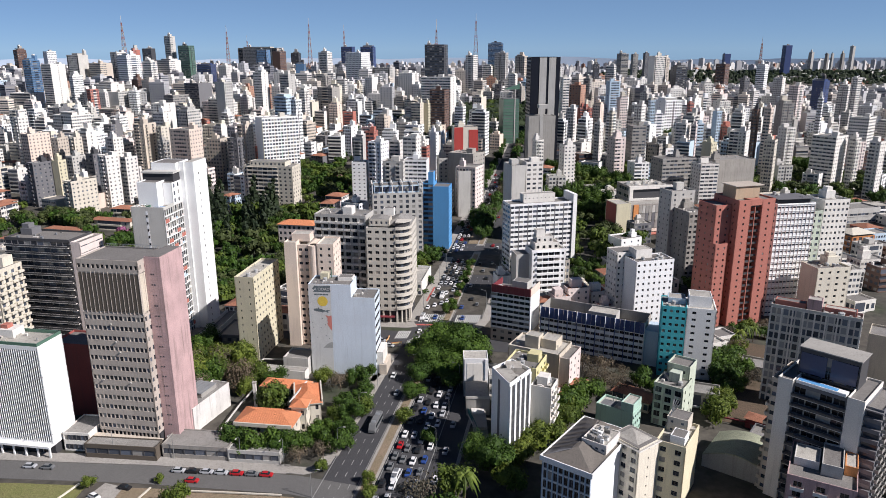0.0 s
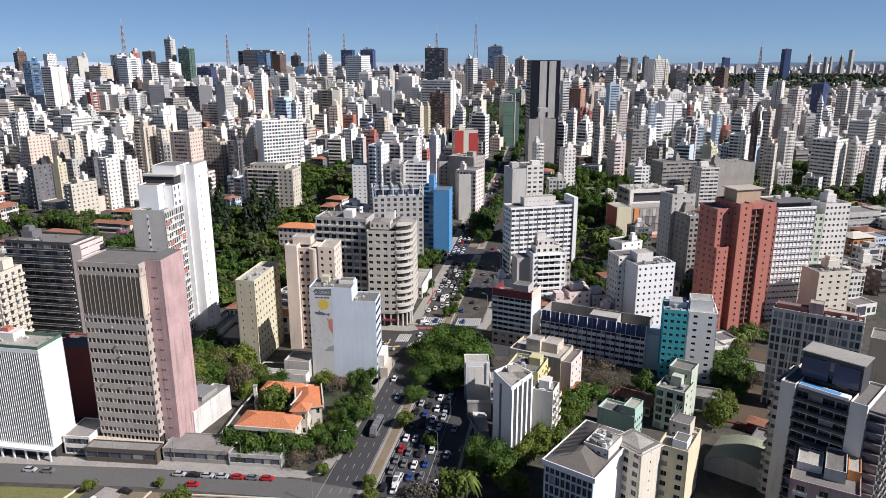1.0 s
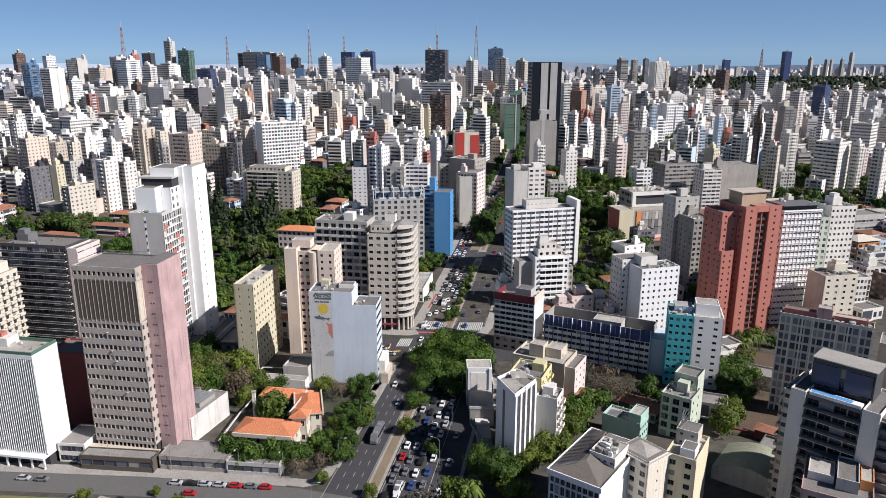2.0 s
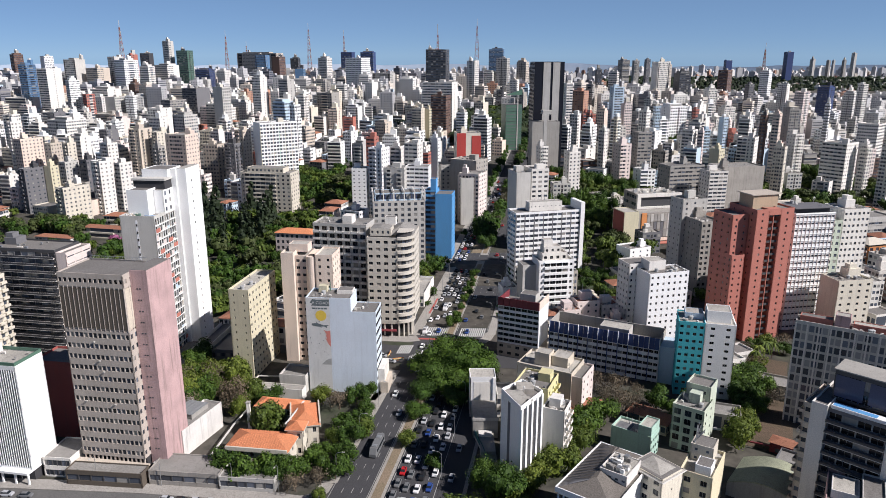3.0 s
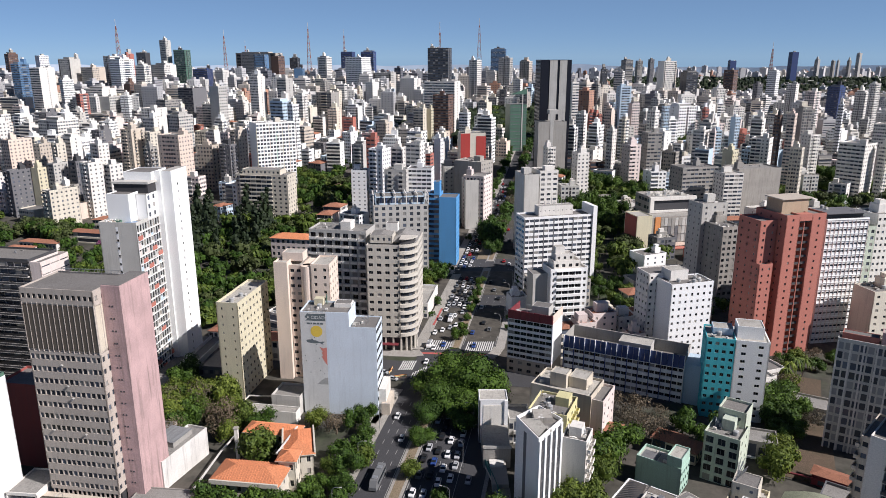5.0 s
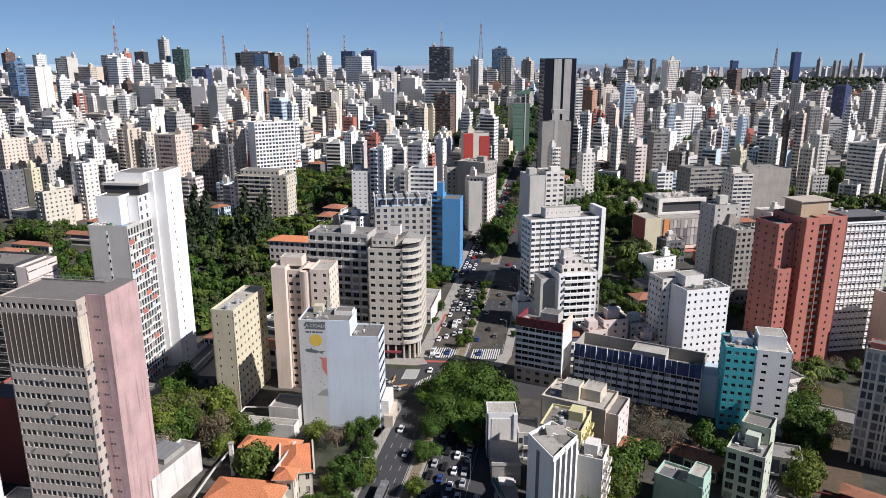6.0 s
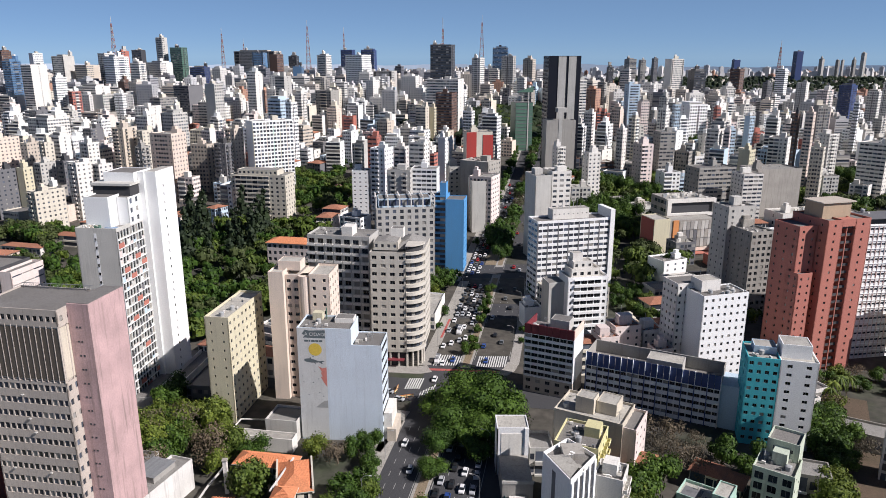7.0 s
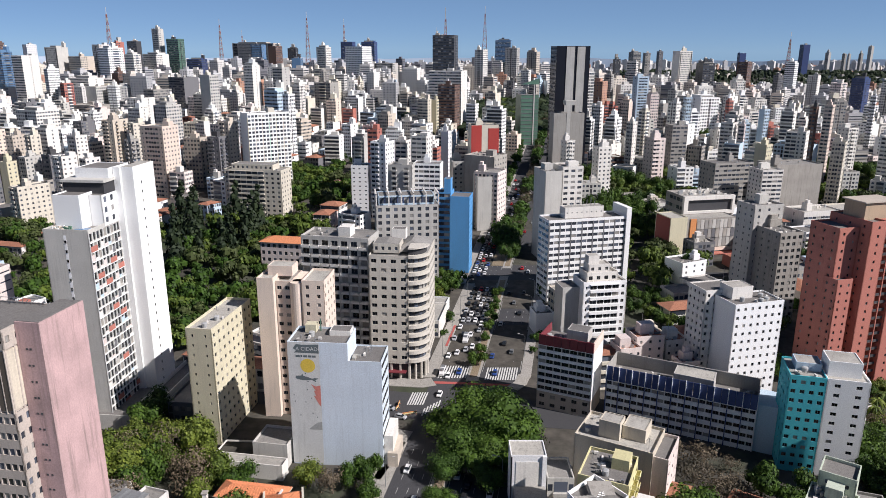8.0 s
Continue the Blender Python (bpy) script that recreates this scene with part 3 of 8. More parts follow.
strip("pavement", "pale concrete pavement along the avenue", "pavement", -25.5, -21.4, 404, 530, PAVING, 0.20)
strip("road", "asphalt bay where the avenue widens", "road", -21.4, -17.6, 404, 530, ASPHALT, 0.046)
strip("median", "broad planted median with big trees", "kerb", -11.4, -5.1, 432, 520, SOIL, 0.21)
strip("road", "shaded asphalt slip lane beside the queue", "road", 15.1, 22.4, 150, 250, ASPHALT, 0.046)
strip("pavement", "narrow concrete pavement along the slip lane", "pavement", 22.4, 23.6, 150, 246, PAVING, 0.20)
for y0, y1 in ((300, 420), (430, 1100)):
    strip("pavement", "pale concrete pavement along the avenue", "pavement", 14.6, 18.6, y0, y1, PAVING, 0.20)
street("road", "asphalt side street crossing the avenue by the rounded tower", [(-150, 302), (-60, 287), (-18, 278.5), (10, 275.5), (60, 268.5)], 18, ASPHALT, 0.062)
street("road", "asphalt side street beside the park lawn", [(-260, 182), (-140, 175.2), (-90, 172), (-43, 166.5), (-20, 160)], 9.5, WORN, 0.074)
street("road", "asphalt side street across the avenue", [(-150, 430), (0, 424), (60, 422), (150, 420), (260, 440)], 9, ASPHALT, 0.07)
street("pavement", "pale concrete pavement in front of the shops", [(-260, 189.5), (-140, 182.7), (-90, 179.5), (-46, 174.5)], 5, PAVING, 0.2, "pavement")
street("pavement", "pale curved pavement at the street corner", [(-46, 174.5), (-41, 173.6), (-37, 175), (-35, 178.5), (-34.2, 182)], 4, PAVING, 0.2, "pavement")
street("pavement", "pale corner pavement below the rounded tower", [(-38, 298.5), (-24, 296), (-15, 295), (-10.5, 296.5)], 6.5, PAVING, 0.2, "pavement")
street("pavement", "pale corner pavement beside the mural wall", [(-27, 236), (-22.5, 250), (-19, 262)], 5, PAVING, 0.2, "pavement")
strip("cycle_lane", "faded red cycle lane along the kerb", "road marking", -18.1, -17.1, 328, 350, REDPAINT, 0.225)
street("lawn", "worn park lawn with bare earth patches", [(-260, 160), (-128, 157.5), (-106, 156)], 20, LAWN, 0.12, "grass")
street("path", "pale sandy path through the park edge", [(-104, 140), (-98, 160), (-96, 166)], 9, PAVING, 0.14, "pavement")
street("path", "sandy verge between lawn and street", [(-94, 160), (-60, 158), (-42, 155)], 10, SOIL, 0.16, "ground")
street("kerb", "white boundary wall round the shaded court", [(-74, 243), (-72.5, 252), (-64, 251.5)], 0.4, WALLS["white"], 2.6, "wall")
street("kerb", "low cream retaining wall of the park", [(-111, 156), (-107, 167)], 0.5, WALLS["cream"], 1.0, "wall")
street("kerb", "low cream retaining wall of the park", [(-89, 150), (-85, 164)], 0.5, WALLS["cream"], 1.0, "wall")
street("kerb", "low cream retaining wall of the park", [(-80, 150), (-77.5, 163), (-45, 160.5)], 0.5, WALLS["cream"], 0.8, "wall")


EARTH = surface("dark_slope_earth", (0.12, 0.085, 0.06), dirt=0.6, grain=0.4, dark=(0.03, 0.04, 0.02), vary=0)
street("path", "dark brown earth slope with rubble below the tower", [(106, 202), (117, 226), (127, 252), (138, 274)], 20, EARTH, 0.1, "ground")
street("kerb", "weathered concrete retaining wall on the slope", [(109, 236), (120, 230)], 0.6, WALLS["concrete"], 3.2, "wall")
street("kerb", "weathered concrete retaining wall on the slope", [(118, 254), (132, 246)], 0.6, WALLS["concrete"], 4.0, "wall")
street("kerb", "low red boundary wall along the yard", [(101, 203), (116, 196)], 0.5, WALLS["wine"], 2.4, "wall")


def stripes(label, mat, s0, s1, y0, y1, n, skew=0.0, wide=0.5):
    root = thing("crosswalk", label, "crosswalk", pose(0, 0, 0), kind="structure")
    m = Solid()
    ln = y1 - y0
    m.raw([(-wide / 2, 0, 0), (wide / 2, 0, 0), (wide / 2 + SLOPE * ln, ln, 0), (-wide / 2 + SLOPE * ln, ln, 0)], [(0, 1, 2, 3)], mat)
    me = m.data("stripe")
    for k in range(n):
        s = s0 + (s1 - s0) * (k + 0.5) / n
        x, y = avenue(s, y0 + skew * (s - s0))
        ob = part("stripe", me, root)
        ob.location = (x, y, 0.085)


stripes("white zebra stripes across the queueing carriageway", PAINT, -16, -5, 299.5, 310, 11)
stripes("white zebra stripes across the open carriageway", PAINT, 1.5, 13.5, 298, 308.5, 13)
stripes("white zebra stripes on the far side of the avenue", PAINT, -15, 13.5, 404, 412, 26)
stripes("white zebra stripes beside the corner pavement", PAINT, -22.5, -16.5, 279, 288, 7)
stripes("white zebra stripes slanting across the side street", PAINT, -16, -11, 271, 276, 6, skew=1.4)
street("pavement", "pale paved corner island at the crossing", [(17.6, 291.0), (21.0, 295.5), (23.2, 302.0)], 4.6, PAVING, 0.2, "pavement")
for s0, s1, y in ((-18, -2.4, 296.0), (-2.4, 14, 294.6)):
    m = Solid()
    a, b = avenue(s0, y), avenue(s1, y - 1.0)
    m.raw([(a[0], a[1] - 0.9, 0.09), (b[0], b[1] - 0.9, 0.09), (b[0], b[1] + 0.9, 0.09), (a[0], a[1] + 0.9, 0.09)], [(0, 1, 2, 3)], REDPAINT)
    tagged(part("cycle_crossing", m), "faded red cycle crossing painted on asphalt", "road marking", kind="structure")
marks = Solid()
for s in (-13.7, -10.7, -7.9, 3.8, 7.4, 11.0):
    for k in range(150):
        y = 125 + k * 6.5
        if not (252 < y < 312 or 402 < y < 416):
            x, _ = avenue(s, y)
            z = ground_z(x, y) + 0.085
            marks.raw([(x - 0.09, y, z), (x + 0.09, y, z), (x + 0.09 + SLOPE * 2.6, y + 2.6, z), (x - 0.09 + SLOPE * 2.6, y + 2.6, z)], [(0, 1, 2, 3)], LINEPAINT)
for s in (-16.9, -5.4, 0.1, 14.2):
    for k in range(80):
        y = 125 + k * 10
        if not (248 < y < 300 or 402 < y < 416):
            x, _ = avenue(s, y)
            z, z2 = ground_z(x, y) + 0.085, ground_z(x + SLOPE * 10, y + 10) + 0.085
            marks.raw([(x - 0.1, y, z), (x + 0.1, y, z), (x + 0.1 + SLOPE * 10, y + 10, z2), (x - 0.1 + SLOPE * 10, y + 10, z2)], [(0, 1, 2, 3)], LINEPAINT)
tagged(part("lane_marking", marks), "white lane lines along the avenue", "road marking", kind="stuff")


# ---- landmark buildings near the crossing ----
def grid(n, ww, wh, sill=None):
    return ("grid", n, ww, wh) if sill is None else ("grid", n, ww, wh, sill)


def brown_tower():
    root = thing("office_tower", "taupe office tower with blind ribbed top and pink stair slab", "building", pose(-111, 189.1, 0, 0, 0, -9.5))
    take(-99, 197, 17)
    w, d = 20.9, 15.0
    storey_block(root, 0, 0, 6, w, d, 41.6, "taupe", {"front": grid(14, 1.16, 1.5), "right": grid(7, 1.0, 1.5), "left": grid(7, 1.0, 1.5)}, 3.47, True, parapet=0, name="wall")
    s = Solid()
    ta = WALLS["taupe"]
    s.box(0.3, 0.3, 47.6, w - 0.3, d - 0.3, 61.0, ta)
    part("blind_storey", s, root, "blind taupe storeys behind slim ribs")
    s = Solid()
    s.box(0.1, -0.02, 48.2, w - 0.1, 0.28, 60.6, WALLS["umber"])
    part("dark_panel", s, root, "dark umber panels of the blind front")
    s = Solid()
    s.box(w - 0.28, 0.4, 48.2, w - 0.08, d - 0.3, 60.6, WALLS["sand"])
    part("side_panel", s, root, "weathered sand panels of the blind side")
    s = Solid()
    s.box(0, -0.1, 47.6, 0.17, 0.2, 61.2, ta)
    rib_mesh = s.data("rib")
    for k in range(15):
        part("rib", rib_mesh, root).location = (0.05 + k * (w - 0.3) / 14, 0, 0)
    for k in range(7):
        for x in (-0.1, w - 0.17):
            part("rib", rib_mesh, root).location = (x, 0.3 + k * (d - 0.9) / 6, 0)
    storey_block(root, 0, 0, 61.0, w, d, 3.6, "taupe", {"front": grid(13, 1.0, 1.3), "right": grid(6, 1.0, 1.3)}, 3.6, True, name="top_storey", parapet=0.5)
    s = Solid()
    # solid near-black block, the shade of the open storey is its colour
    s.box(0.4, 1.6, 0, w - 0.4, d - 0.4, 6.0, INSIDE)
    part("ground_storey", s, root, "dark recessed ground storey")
    s = Solid()
    s.box(0, 0.1, 0.2, 0.4, 0.5, 6.0, ta)
    column = s.data("column")
    for k in range(15):
        part("column", column, root).location = (0.5 + k * 1.42, 0, 0)
    s = Solid()
    s.box(-1.5, -2.4, 4.2, w + 1.5, 0.08, 4.7, WALLS["beige"])
    part("canopy", s, root, "weathered beige canopy slab")
    s = Solid()
    s.box(w + 0.02, 3.4, 0, w + 5.4, 16.5, 65.6, WALLS["pink"])
    s.box(w + 0.3, 3.7, 65.6, w + 5.1, 16.2, 65.75, ROOF)
    fin = part("stair_slab", s, root, "faded pink blank slab with small vents")
    v = Solid()
    v.box(-0.22, -0.06, -0.2, 0.22, 0.02, 0.2, WALLS["dark"])
    vent = v.data("vent")
    rng = random.Random(4)
    for k in range(16):
        for dx in (0, 0.9):
            ob = part("vent", vent, fin)
            ob.location = (w + 2.0 + dx + rng.uniform(-0.1, 0.1), 3.4, 8 + k * 3.47)
    s = Solid()
    for k in range(26):
        x = 1 + k * 0.75
        s.rod((x, d - 0.8 + rng.uniform(-0.3, 0.3), 65.1), (x + 0.7, d - 0.9 + rng.uniform(-0.5, 0.5), 65.1 + rng.uniform(0.4, 1.4)), 0.07, METAL)
    s.rod((1, d - 0.6, 66.0), (w - 1, d - 0.6, 66.2), 0.08, METAL)
    part("aerial", s, root, "tangle of pale aerials along the roof edge", kind="stuff")
    a = Solid()
    a.box(-0.25, -0.5, -0.13, 0.25, 0.0, 0.13, WALLS["palegrey"])
    unit = a.data("air_conditioner")
    for x, z in ((9.3, 44), (10.2, 38), (11.2, 34.5), (4, 24.5), (13.5, 24)):
        ob = part("air_conditioner", unit, root)
        ob.location = (x, -0.02, z)


def fin_block():
    root = thing("office_building", "white office block with black vertical fins and green parapet", "building", pose(-146.5, 186.6, 0, 0, 0, -10))
    take(-134, 191, 13)
    storey_block(root, 0, 0, 4.4, 23.4, 11.2, 33.6, "bright", {"front": ("fins", 30, 0.05, 0.08, "charcoal"), "back": grid(9, 1.4, 1.5)}, 3.4, alt="bright", parapet=0.3, roof=ROOFLIGHT)
    s = Solid()
    for b in ((0.1, 0.1, 23.3, 0.4), (0.1, 10.8, 23.3, 11.1), (0.1, 0.4, 0.4, 10.8), (23.0, 0.4, 23.3, 10.8)):
        s.box(b[0], b[1], 38.3, b[2], b[3], 39.3, WALLS["green"])
    part("parapet", s, root, "dark green roof edge")
    s = Solid()
    s.box(5, 5, 38.2, 11, 10, 41, WALLS["white"])
    s.box(6, 6, 41, 8.5, 8.5, 42.2, WALLS["brick"])
    part("lift_housing", s, root)
    s = Solid()
    s.box(0, -2.2, 3.7, 23.4, 9, 4.4, WALLS["bright"])
    # near-black block paints the shade beneath the canopy
    s.box(0.5, 1.2, 0, 23, 9, 3.7, INSIDE)
    for k in range(6):
        s.box(0.8 + k * 4.4, -1.8, 0, 1.3 + k * 4.4, -1.3, 3.7, WALLS["bright"])
    part("canopy", s, root, "white canopy over a dark ground storey")
    clutter(root, 1.5, 1.5, 22, 9.5, 38.12, 1, 9)


brown_tower()
fin_block()
building("dark red blank party wall behind the office tower", -135.5, 210.5, -10, 18, 12, 27, "brickdark", {}, gear=False, name="annex")
root = building("apartment block with dark horizontal balconies and white slab edges", -183.5, 269.5, -10, 30.5, 15, 50, "dark", {"front": ("ribbon", 10, 1.7), "right": ("ribbon", 4, 0.5)}, 3.05, alt="charcoal")
s = Solid()
s.box(0.1, -1.15, 0, 30.4, 0.0, 0.16, WALLS["white"])
s.box(0.1, -1.15, 0.16, 30.4, -1.07, 0.95, WALLS["dark"])
s.box(0.1, -1.12, 0.98, 30.4, -1.07, 1.06, WALLS["white"])
me = s.data("balcony")
for k in range(16):
    part("balcony", me, root, "white balcony slab with grey railing").location = (0, 0, 1.6 + k * 3.08)
building("cream apartment block with stacked balconies", -196, 247, -10, 24, 14, 43, "cream", {"front": ("balcony", 6, 1.6, 1.5), "right": ("balcony", 4, 1.6, 1.5)}, 3.0)
building("peach stair tower of the dark balcony block", -153.2, 264.4, -10, 4.5, 15.2, 49, "blush", {"right": ("ribbon", 3, 0.5)}, 3.05, gear=False)


def white_tower():
    root = thing("apartment_tower", "tall white tower with glazed balconies and salmon panels", "building", pose(-127.3, 267.2, 0, 0, 0, -6))
    take(-118, 278, 15), take(-112, 292, 12)
    w, d = 14.4, 17.0
    storey_block(root, 0, 0, 0, w, d, 63.3, "palegrey", {"front": ("blank",), "right": ("grid", 9, 1.74, 2.45, 0.25)}, 3.0, True, alt="bright", parapet=1.0)
    strip_ = Solid()
    strip_.box(6.4, -0.03, 2, 7.3, 0.0, 62.5, WALLS["bright"])
    part("stair_strip", strip_, root, "white vertical strip of stair windows")
    win = window_mesh(0.7, 0.9)
    for k in range(20):
        part("window", win, root).location = (6.85, -0.05, 3.5 + 3.0 * k)
    rng = random.Random(2)
    bal = Solid()
    for k in range(21):
        bal.box(w, 0.1, 0.05 + k * 3.0, w + 0.34, d, 0.21 + k * 3.0, WALLS["bright"])
    for k in range(10):
        y = 0.1 + k * (d - 0.2) / 9
        bal.box(w, y - 0.05, 0, w + 0.22, y + 0.05, 63, WALLS["bright"])
    part("balcony_frame", bal, root, "white grid of balcony slabs and fins")
    cols = [WALLS[c] for c in ("salmon", "blush", "charcoal", "dark", "skyblue", "palegrey", "white", "white")]
    for k in range(20):
        for j in range(9):
            if rng.random() < 0.6:
                s = Solid()
                y0 = 0.2 + j * (d - 0.2) / 9
                c = cols[0] if (k * 7 + j * 3) % 19 < 2 and k % 5 != 3 else rng.choice(cols[1:])
                if c == cols[0]:
                    s.box(w + 0.23, y0, k * 3 + 0.3, w + 0.3, y0 + 3.4, k * 3 + 2.0, c)
                else:
                    s.box(w + 0.1, y0, k * 3 + 0.3, w + 0.16, y0 + 1.6, k * 3 + (1.2 if j % 3 else 2.3), c)
                part("balcony_panel", s, root)
    # taller block behind with white blank walls and glazed penthouse
    storey_block(root, 1.6, 4.2, 63.4, 8.6, 14, 10.0, "bright", {}, 3.0, parapet=0.5, name="upper_block")
    storey_block(root, 10.22, 9.0, 63.4, 4.2, 18.5, 9.6, "bright", {"right": grid(5, 1.6, 1.8)}, 3.2, parapet=0, name="upper_wing")
    s = Solid()
    s.box(1, 11.2, 73.0, w - 0.1, 27.5, 76.6, INSIDE)
    s.box(0.5, 10.6, 76.6, w + 0.4, 28, 77.4, WALLS["palegrey"])
    part("penthouse", s, root, "dark glazed penthouse under a pale slab")
    storey_block(root, 3, 15, 77.4, 11, 12, 2.8, "bright", {}, 3.0, parapet=0.3, name="tank_block")
    sl = Solid()
    sl.box(w - 0.2, 17.2, 0, w + 2.0, 19.5, 80.5, WALLS["bright"])
    sl.box(w + 2.05, 18.0, 0, w + 6.0, 31, 80.5, WALLS["bright"])
    sl.box(w + 2.3, 18.3, 80.5, w + 5.7, 30.7, 80.62, ROOFLIGHT)
    slab = part("lift_slab", sl, root, "bright white blank slab with a column of tiny windows")
    win = window_mesh(0.6, 0.9)
    for k in range(25):
        ob = part("window", win, slab)
        ob.location, ob.rotation_euler = (w + 6.04, 22.6, 3 + 3.0 * k), (0, 0, radians(90))
    base = Solid()
    base.box(-2, -3, 0, w + 12, 40, 4.0, WALLS["charcoal"])
    base.box(-2, -3.2, 4.0, w + 12.3, 40, 4.1, ROOF)
    base.box(-2.2, -3.4, 0, w + 12.4, -3.1, 5.2, WALLS["palegrey"])
    base.box(w + 12.1, -3.0, 0, w + 12.4, 40, 5.2, WALLS["white"])
    base.box(w + 6.6, 4, 4.1, w + 6.9, 38, 5.6, WALLS["white"])
    part("podium", base, root, "grey garage podium")
    pool = Solid()
    pool.box(8, 1.2, 63.5, 13.4, 5.6, 63.62, WALLS["glassblue"])
    part("roof_pool", pool, root, "small blue roof pool")
    s = Solid()
    for _ in range(20):
        x, y = rng.uniform(0.6, 7), rng.uniform(0.6, 4)
        s.box(x, y, 63.4, x + rng.uniform(0.3, 1.2), y + rng.uniform(0.3, 0.9), 63.4 + rng.uniform(0.4, 1.3), rng.choice((WALLS["bright"], WALLS["beige"], WALLS["green"])))
    part("terrace_furniture", s, root, kind="stuff")


white_tower()
building("ochre apartment slab with rows of small windows", -82.8, 254.9, -9, 8.2, 27.3, 36.8, "ochre", {"front": grid(2, 0.6, 0.9), "right": grid(9, 1.2, 1.15), "left": grid(9, 1.2, 1.15), "back": grid(2, 1.0, 1.1)}, 3.05, True, roof=ROOFLIGHT, gear=False)


def beige_tower():
    root = thing("apartment_tower", "peach and cream apartment tower with a rounded column", "building", pose(-65.4, 271.4, 0, 0, 0, -6))
    take(-55, 277, 13)
    pe = WALLS["peach"]
    storey_block(root, 0, 0, 0, 5.2, 14, 47, "peach", {}, 3.0, parapet=0.8, roof=ROOFLIGHT)
    storey_block(root, 5.21, 2.0, 0, 5.2, 12, 45.5, "peach", {"front": grid(2, 1.5, 1.2)}, 3.0, True, parapet=0.8, roof=ROOFLIGHT)
    storey_block(root, 14.2, 0.4, 0, 7.2, 13, 46.5, "peach", {"front": grid(2, 1.1, 1.2), "right": grid(4, 1.2, 1.2)}, 3.0, True, parapet=0.8, roof=ROOFLIGHT)
    s = Solid()
    s.tube(12.3, 2.6, 0, 46.2, 2.4, 2.4, pe, 20)
    s.box(10.5, 2.6, 0, 14.1, 13, 46.2, pe)
    part("stair_column", s, root, "smooth rounded peach column")
    storey_block(root, 2, 5, 47, 8, 6, 3.0, "peach", {}, 3.0, parapet=0.3, roof=ROOFLIGHT, name="tank_block")


beige_tower()

MURAL = surface("mural_ground_paint", (0.62, 0.63, 0.62), dirt=0.25, vary=0)
PALEBLUE = surface("pale_blue_wall_paint", (0.64, 0.72, 0.79), dirt=0.2, vary=0)
SUNYELLOW = surface("mural_yellow", (0.72, 0.52, 0.08), dirt=0.2, vary=0)
SLATE = surface("mural_slate", (0.12, 0.15, 0.16), dirt=0.2, vary=0)
CORAL = surface("mural_coral", (0.62, 0.22, 0.18), dirt=0.2, vary=0)


def flat_shape(points, y, mat, z0=0.0):
    s = Solid()
    s.raw([(x, y, z) for x, z in points], [tuple(range(len(points)))], mat)
    return s


def mural_building():
    root = thing("office_building", "pale blue blank wall with painted sun, fish and banner", "building", pose(-50.5, 243.7, 0, 0, 0, -5))
    take(-37, 249, 14)
    storey_block(root, 0, 0, 0, 17.0, 11.6, 37.6, PALEBLUE, {"left": ("blank",), "back": grid(6, 1.4, 1.4)}, 3.4, parapet=0.7, roof=ROOF)
    storey_block(root, 17.01, 0, 0, 9.4, 11.6, 32.6, PALEBLUE, {"right": ("ribbon", 5, 1.5), "back": grid(3, 1.4, 1.4)}, 3.6, True, alt="dark", parapet=0.5, roof=ROOF)
    s = Solid()
    s.box(0.02, -0.06, 0.4, 9.0, 0.0, 38.25, MURAL)
    panel = part("mural_panel", s, root, "off-white mural strip")
    part("wall_coat", flat_shape([(9.0, 0.4), (26.4, 0.4), (26.4, 33.15), (17.0, 33.15), (17.0, 38.3), (9.0, 38.3)], -0.05, PALEBLUE), root, "plain pale blue coat of the wall")
    circle = [(5.6 + 2.1 * math.cos(a * math.pi / 16), 31.2 + 2.1 * math.sin(a * math.pi / 16)) for a in range(32)]
    part("sun", flat_shape(circle, -0.075, SUNYELLOW), panel)
    part("banner", flat_shape([(1.6, 36.3), (2.6, 37.7), (4, 37.45), (8.9, 37.7), (8.9, 35.0), (5, 35.0), (2.6, 35.1), (1.9, 35.0), (2.5, 35.8)], -0.075, SLATE), panel)
    part("fish", flat_shape([(1.8, 27.6), (2.6, 28.05), (3.6, 28.15), (3.9, 28.75), (4.2, 28.1), (5.6, 27.7), (6.6, 27.3), (7.6, 27.5), (8.6, 27.4), (7.6, 26.9), (7.9, 26.2), (6.6, 26.9), (5.2, 26.7), (3.4, 26.8), (2.2, 27.1)], -0.075, SLATE), panel)
    part("coral_flame", flat_shape([(6.3, 25.6), (7.6, 24.9), (8.95, 25.3), (8.95, 18.6), (8.2, 19.6), (6.9, 22.1), (7.6, 21.9), (7.0, 23.6), (7.6, 23.5)], -0.075, CORAL), panel)
    part("mountain", flat_shape([(5.0, 11.3), (6.8, 13.0), (7.8, 13.6), (8.95, 13.9), (8.95, 11.3)], -0.075, surface("mural_grey", (0.36, 0.37, 0.36), vary=0)), panel)
    bars = Solid()
    for k, (x, wd) in enumerate(((2.3, 1.2), (3.7, 0.5), (4.5, 1.1), (5.8, 0.9), (6.9, 1.1))):
        bars.box(x, -0.09, 33.75, x + wd, -0.06, 34.35, SLATE)
    part("lettering", bars, panel)
    rng = random.Random(9)
    for _ in range(11):
        x, z = rng.uniform(1.2, 8.4), rng.uniform(14, 30)
        part("dot", flat_shape([(x + 0.2 * math.cos(a), z + 0.2 * math.sin(a)) for a in (0, 1, 2, 3, 4, 5)], -0.075, SLATE), panel)
    txt = bpy.data.curves.new("lettering", "FONT")
    txt.body, txt.size, txt.align_x = "A CIDADE", 1.55, "CENTER"
    tmp = new("tmp", txt)
    me = bpy.data.meshes.new_from_object(tmp)
    bpy.data.objects.remove(tmp)
    me.materials.clear()
    me.materials.append(MURAL)
    ob = part("lettering", me, panel, "white hand-painted letters")
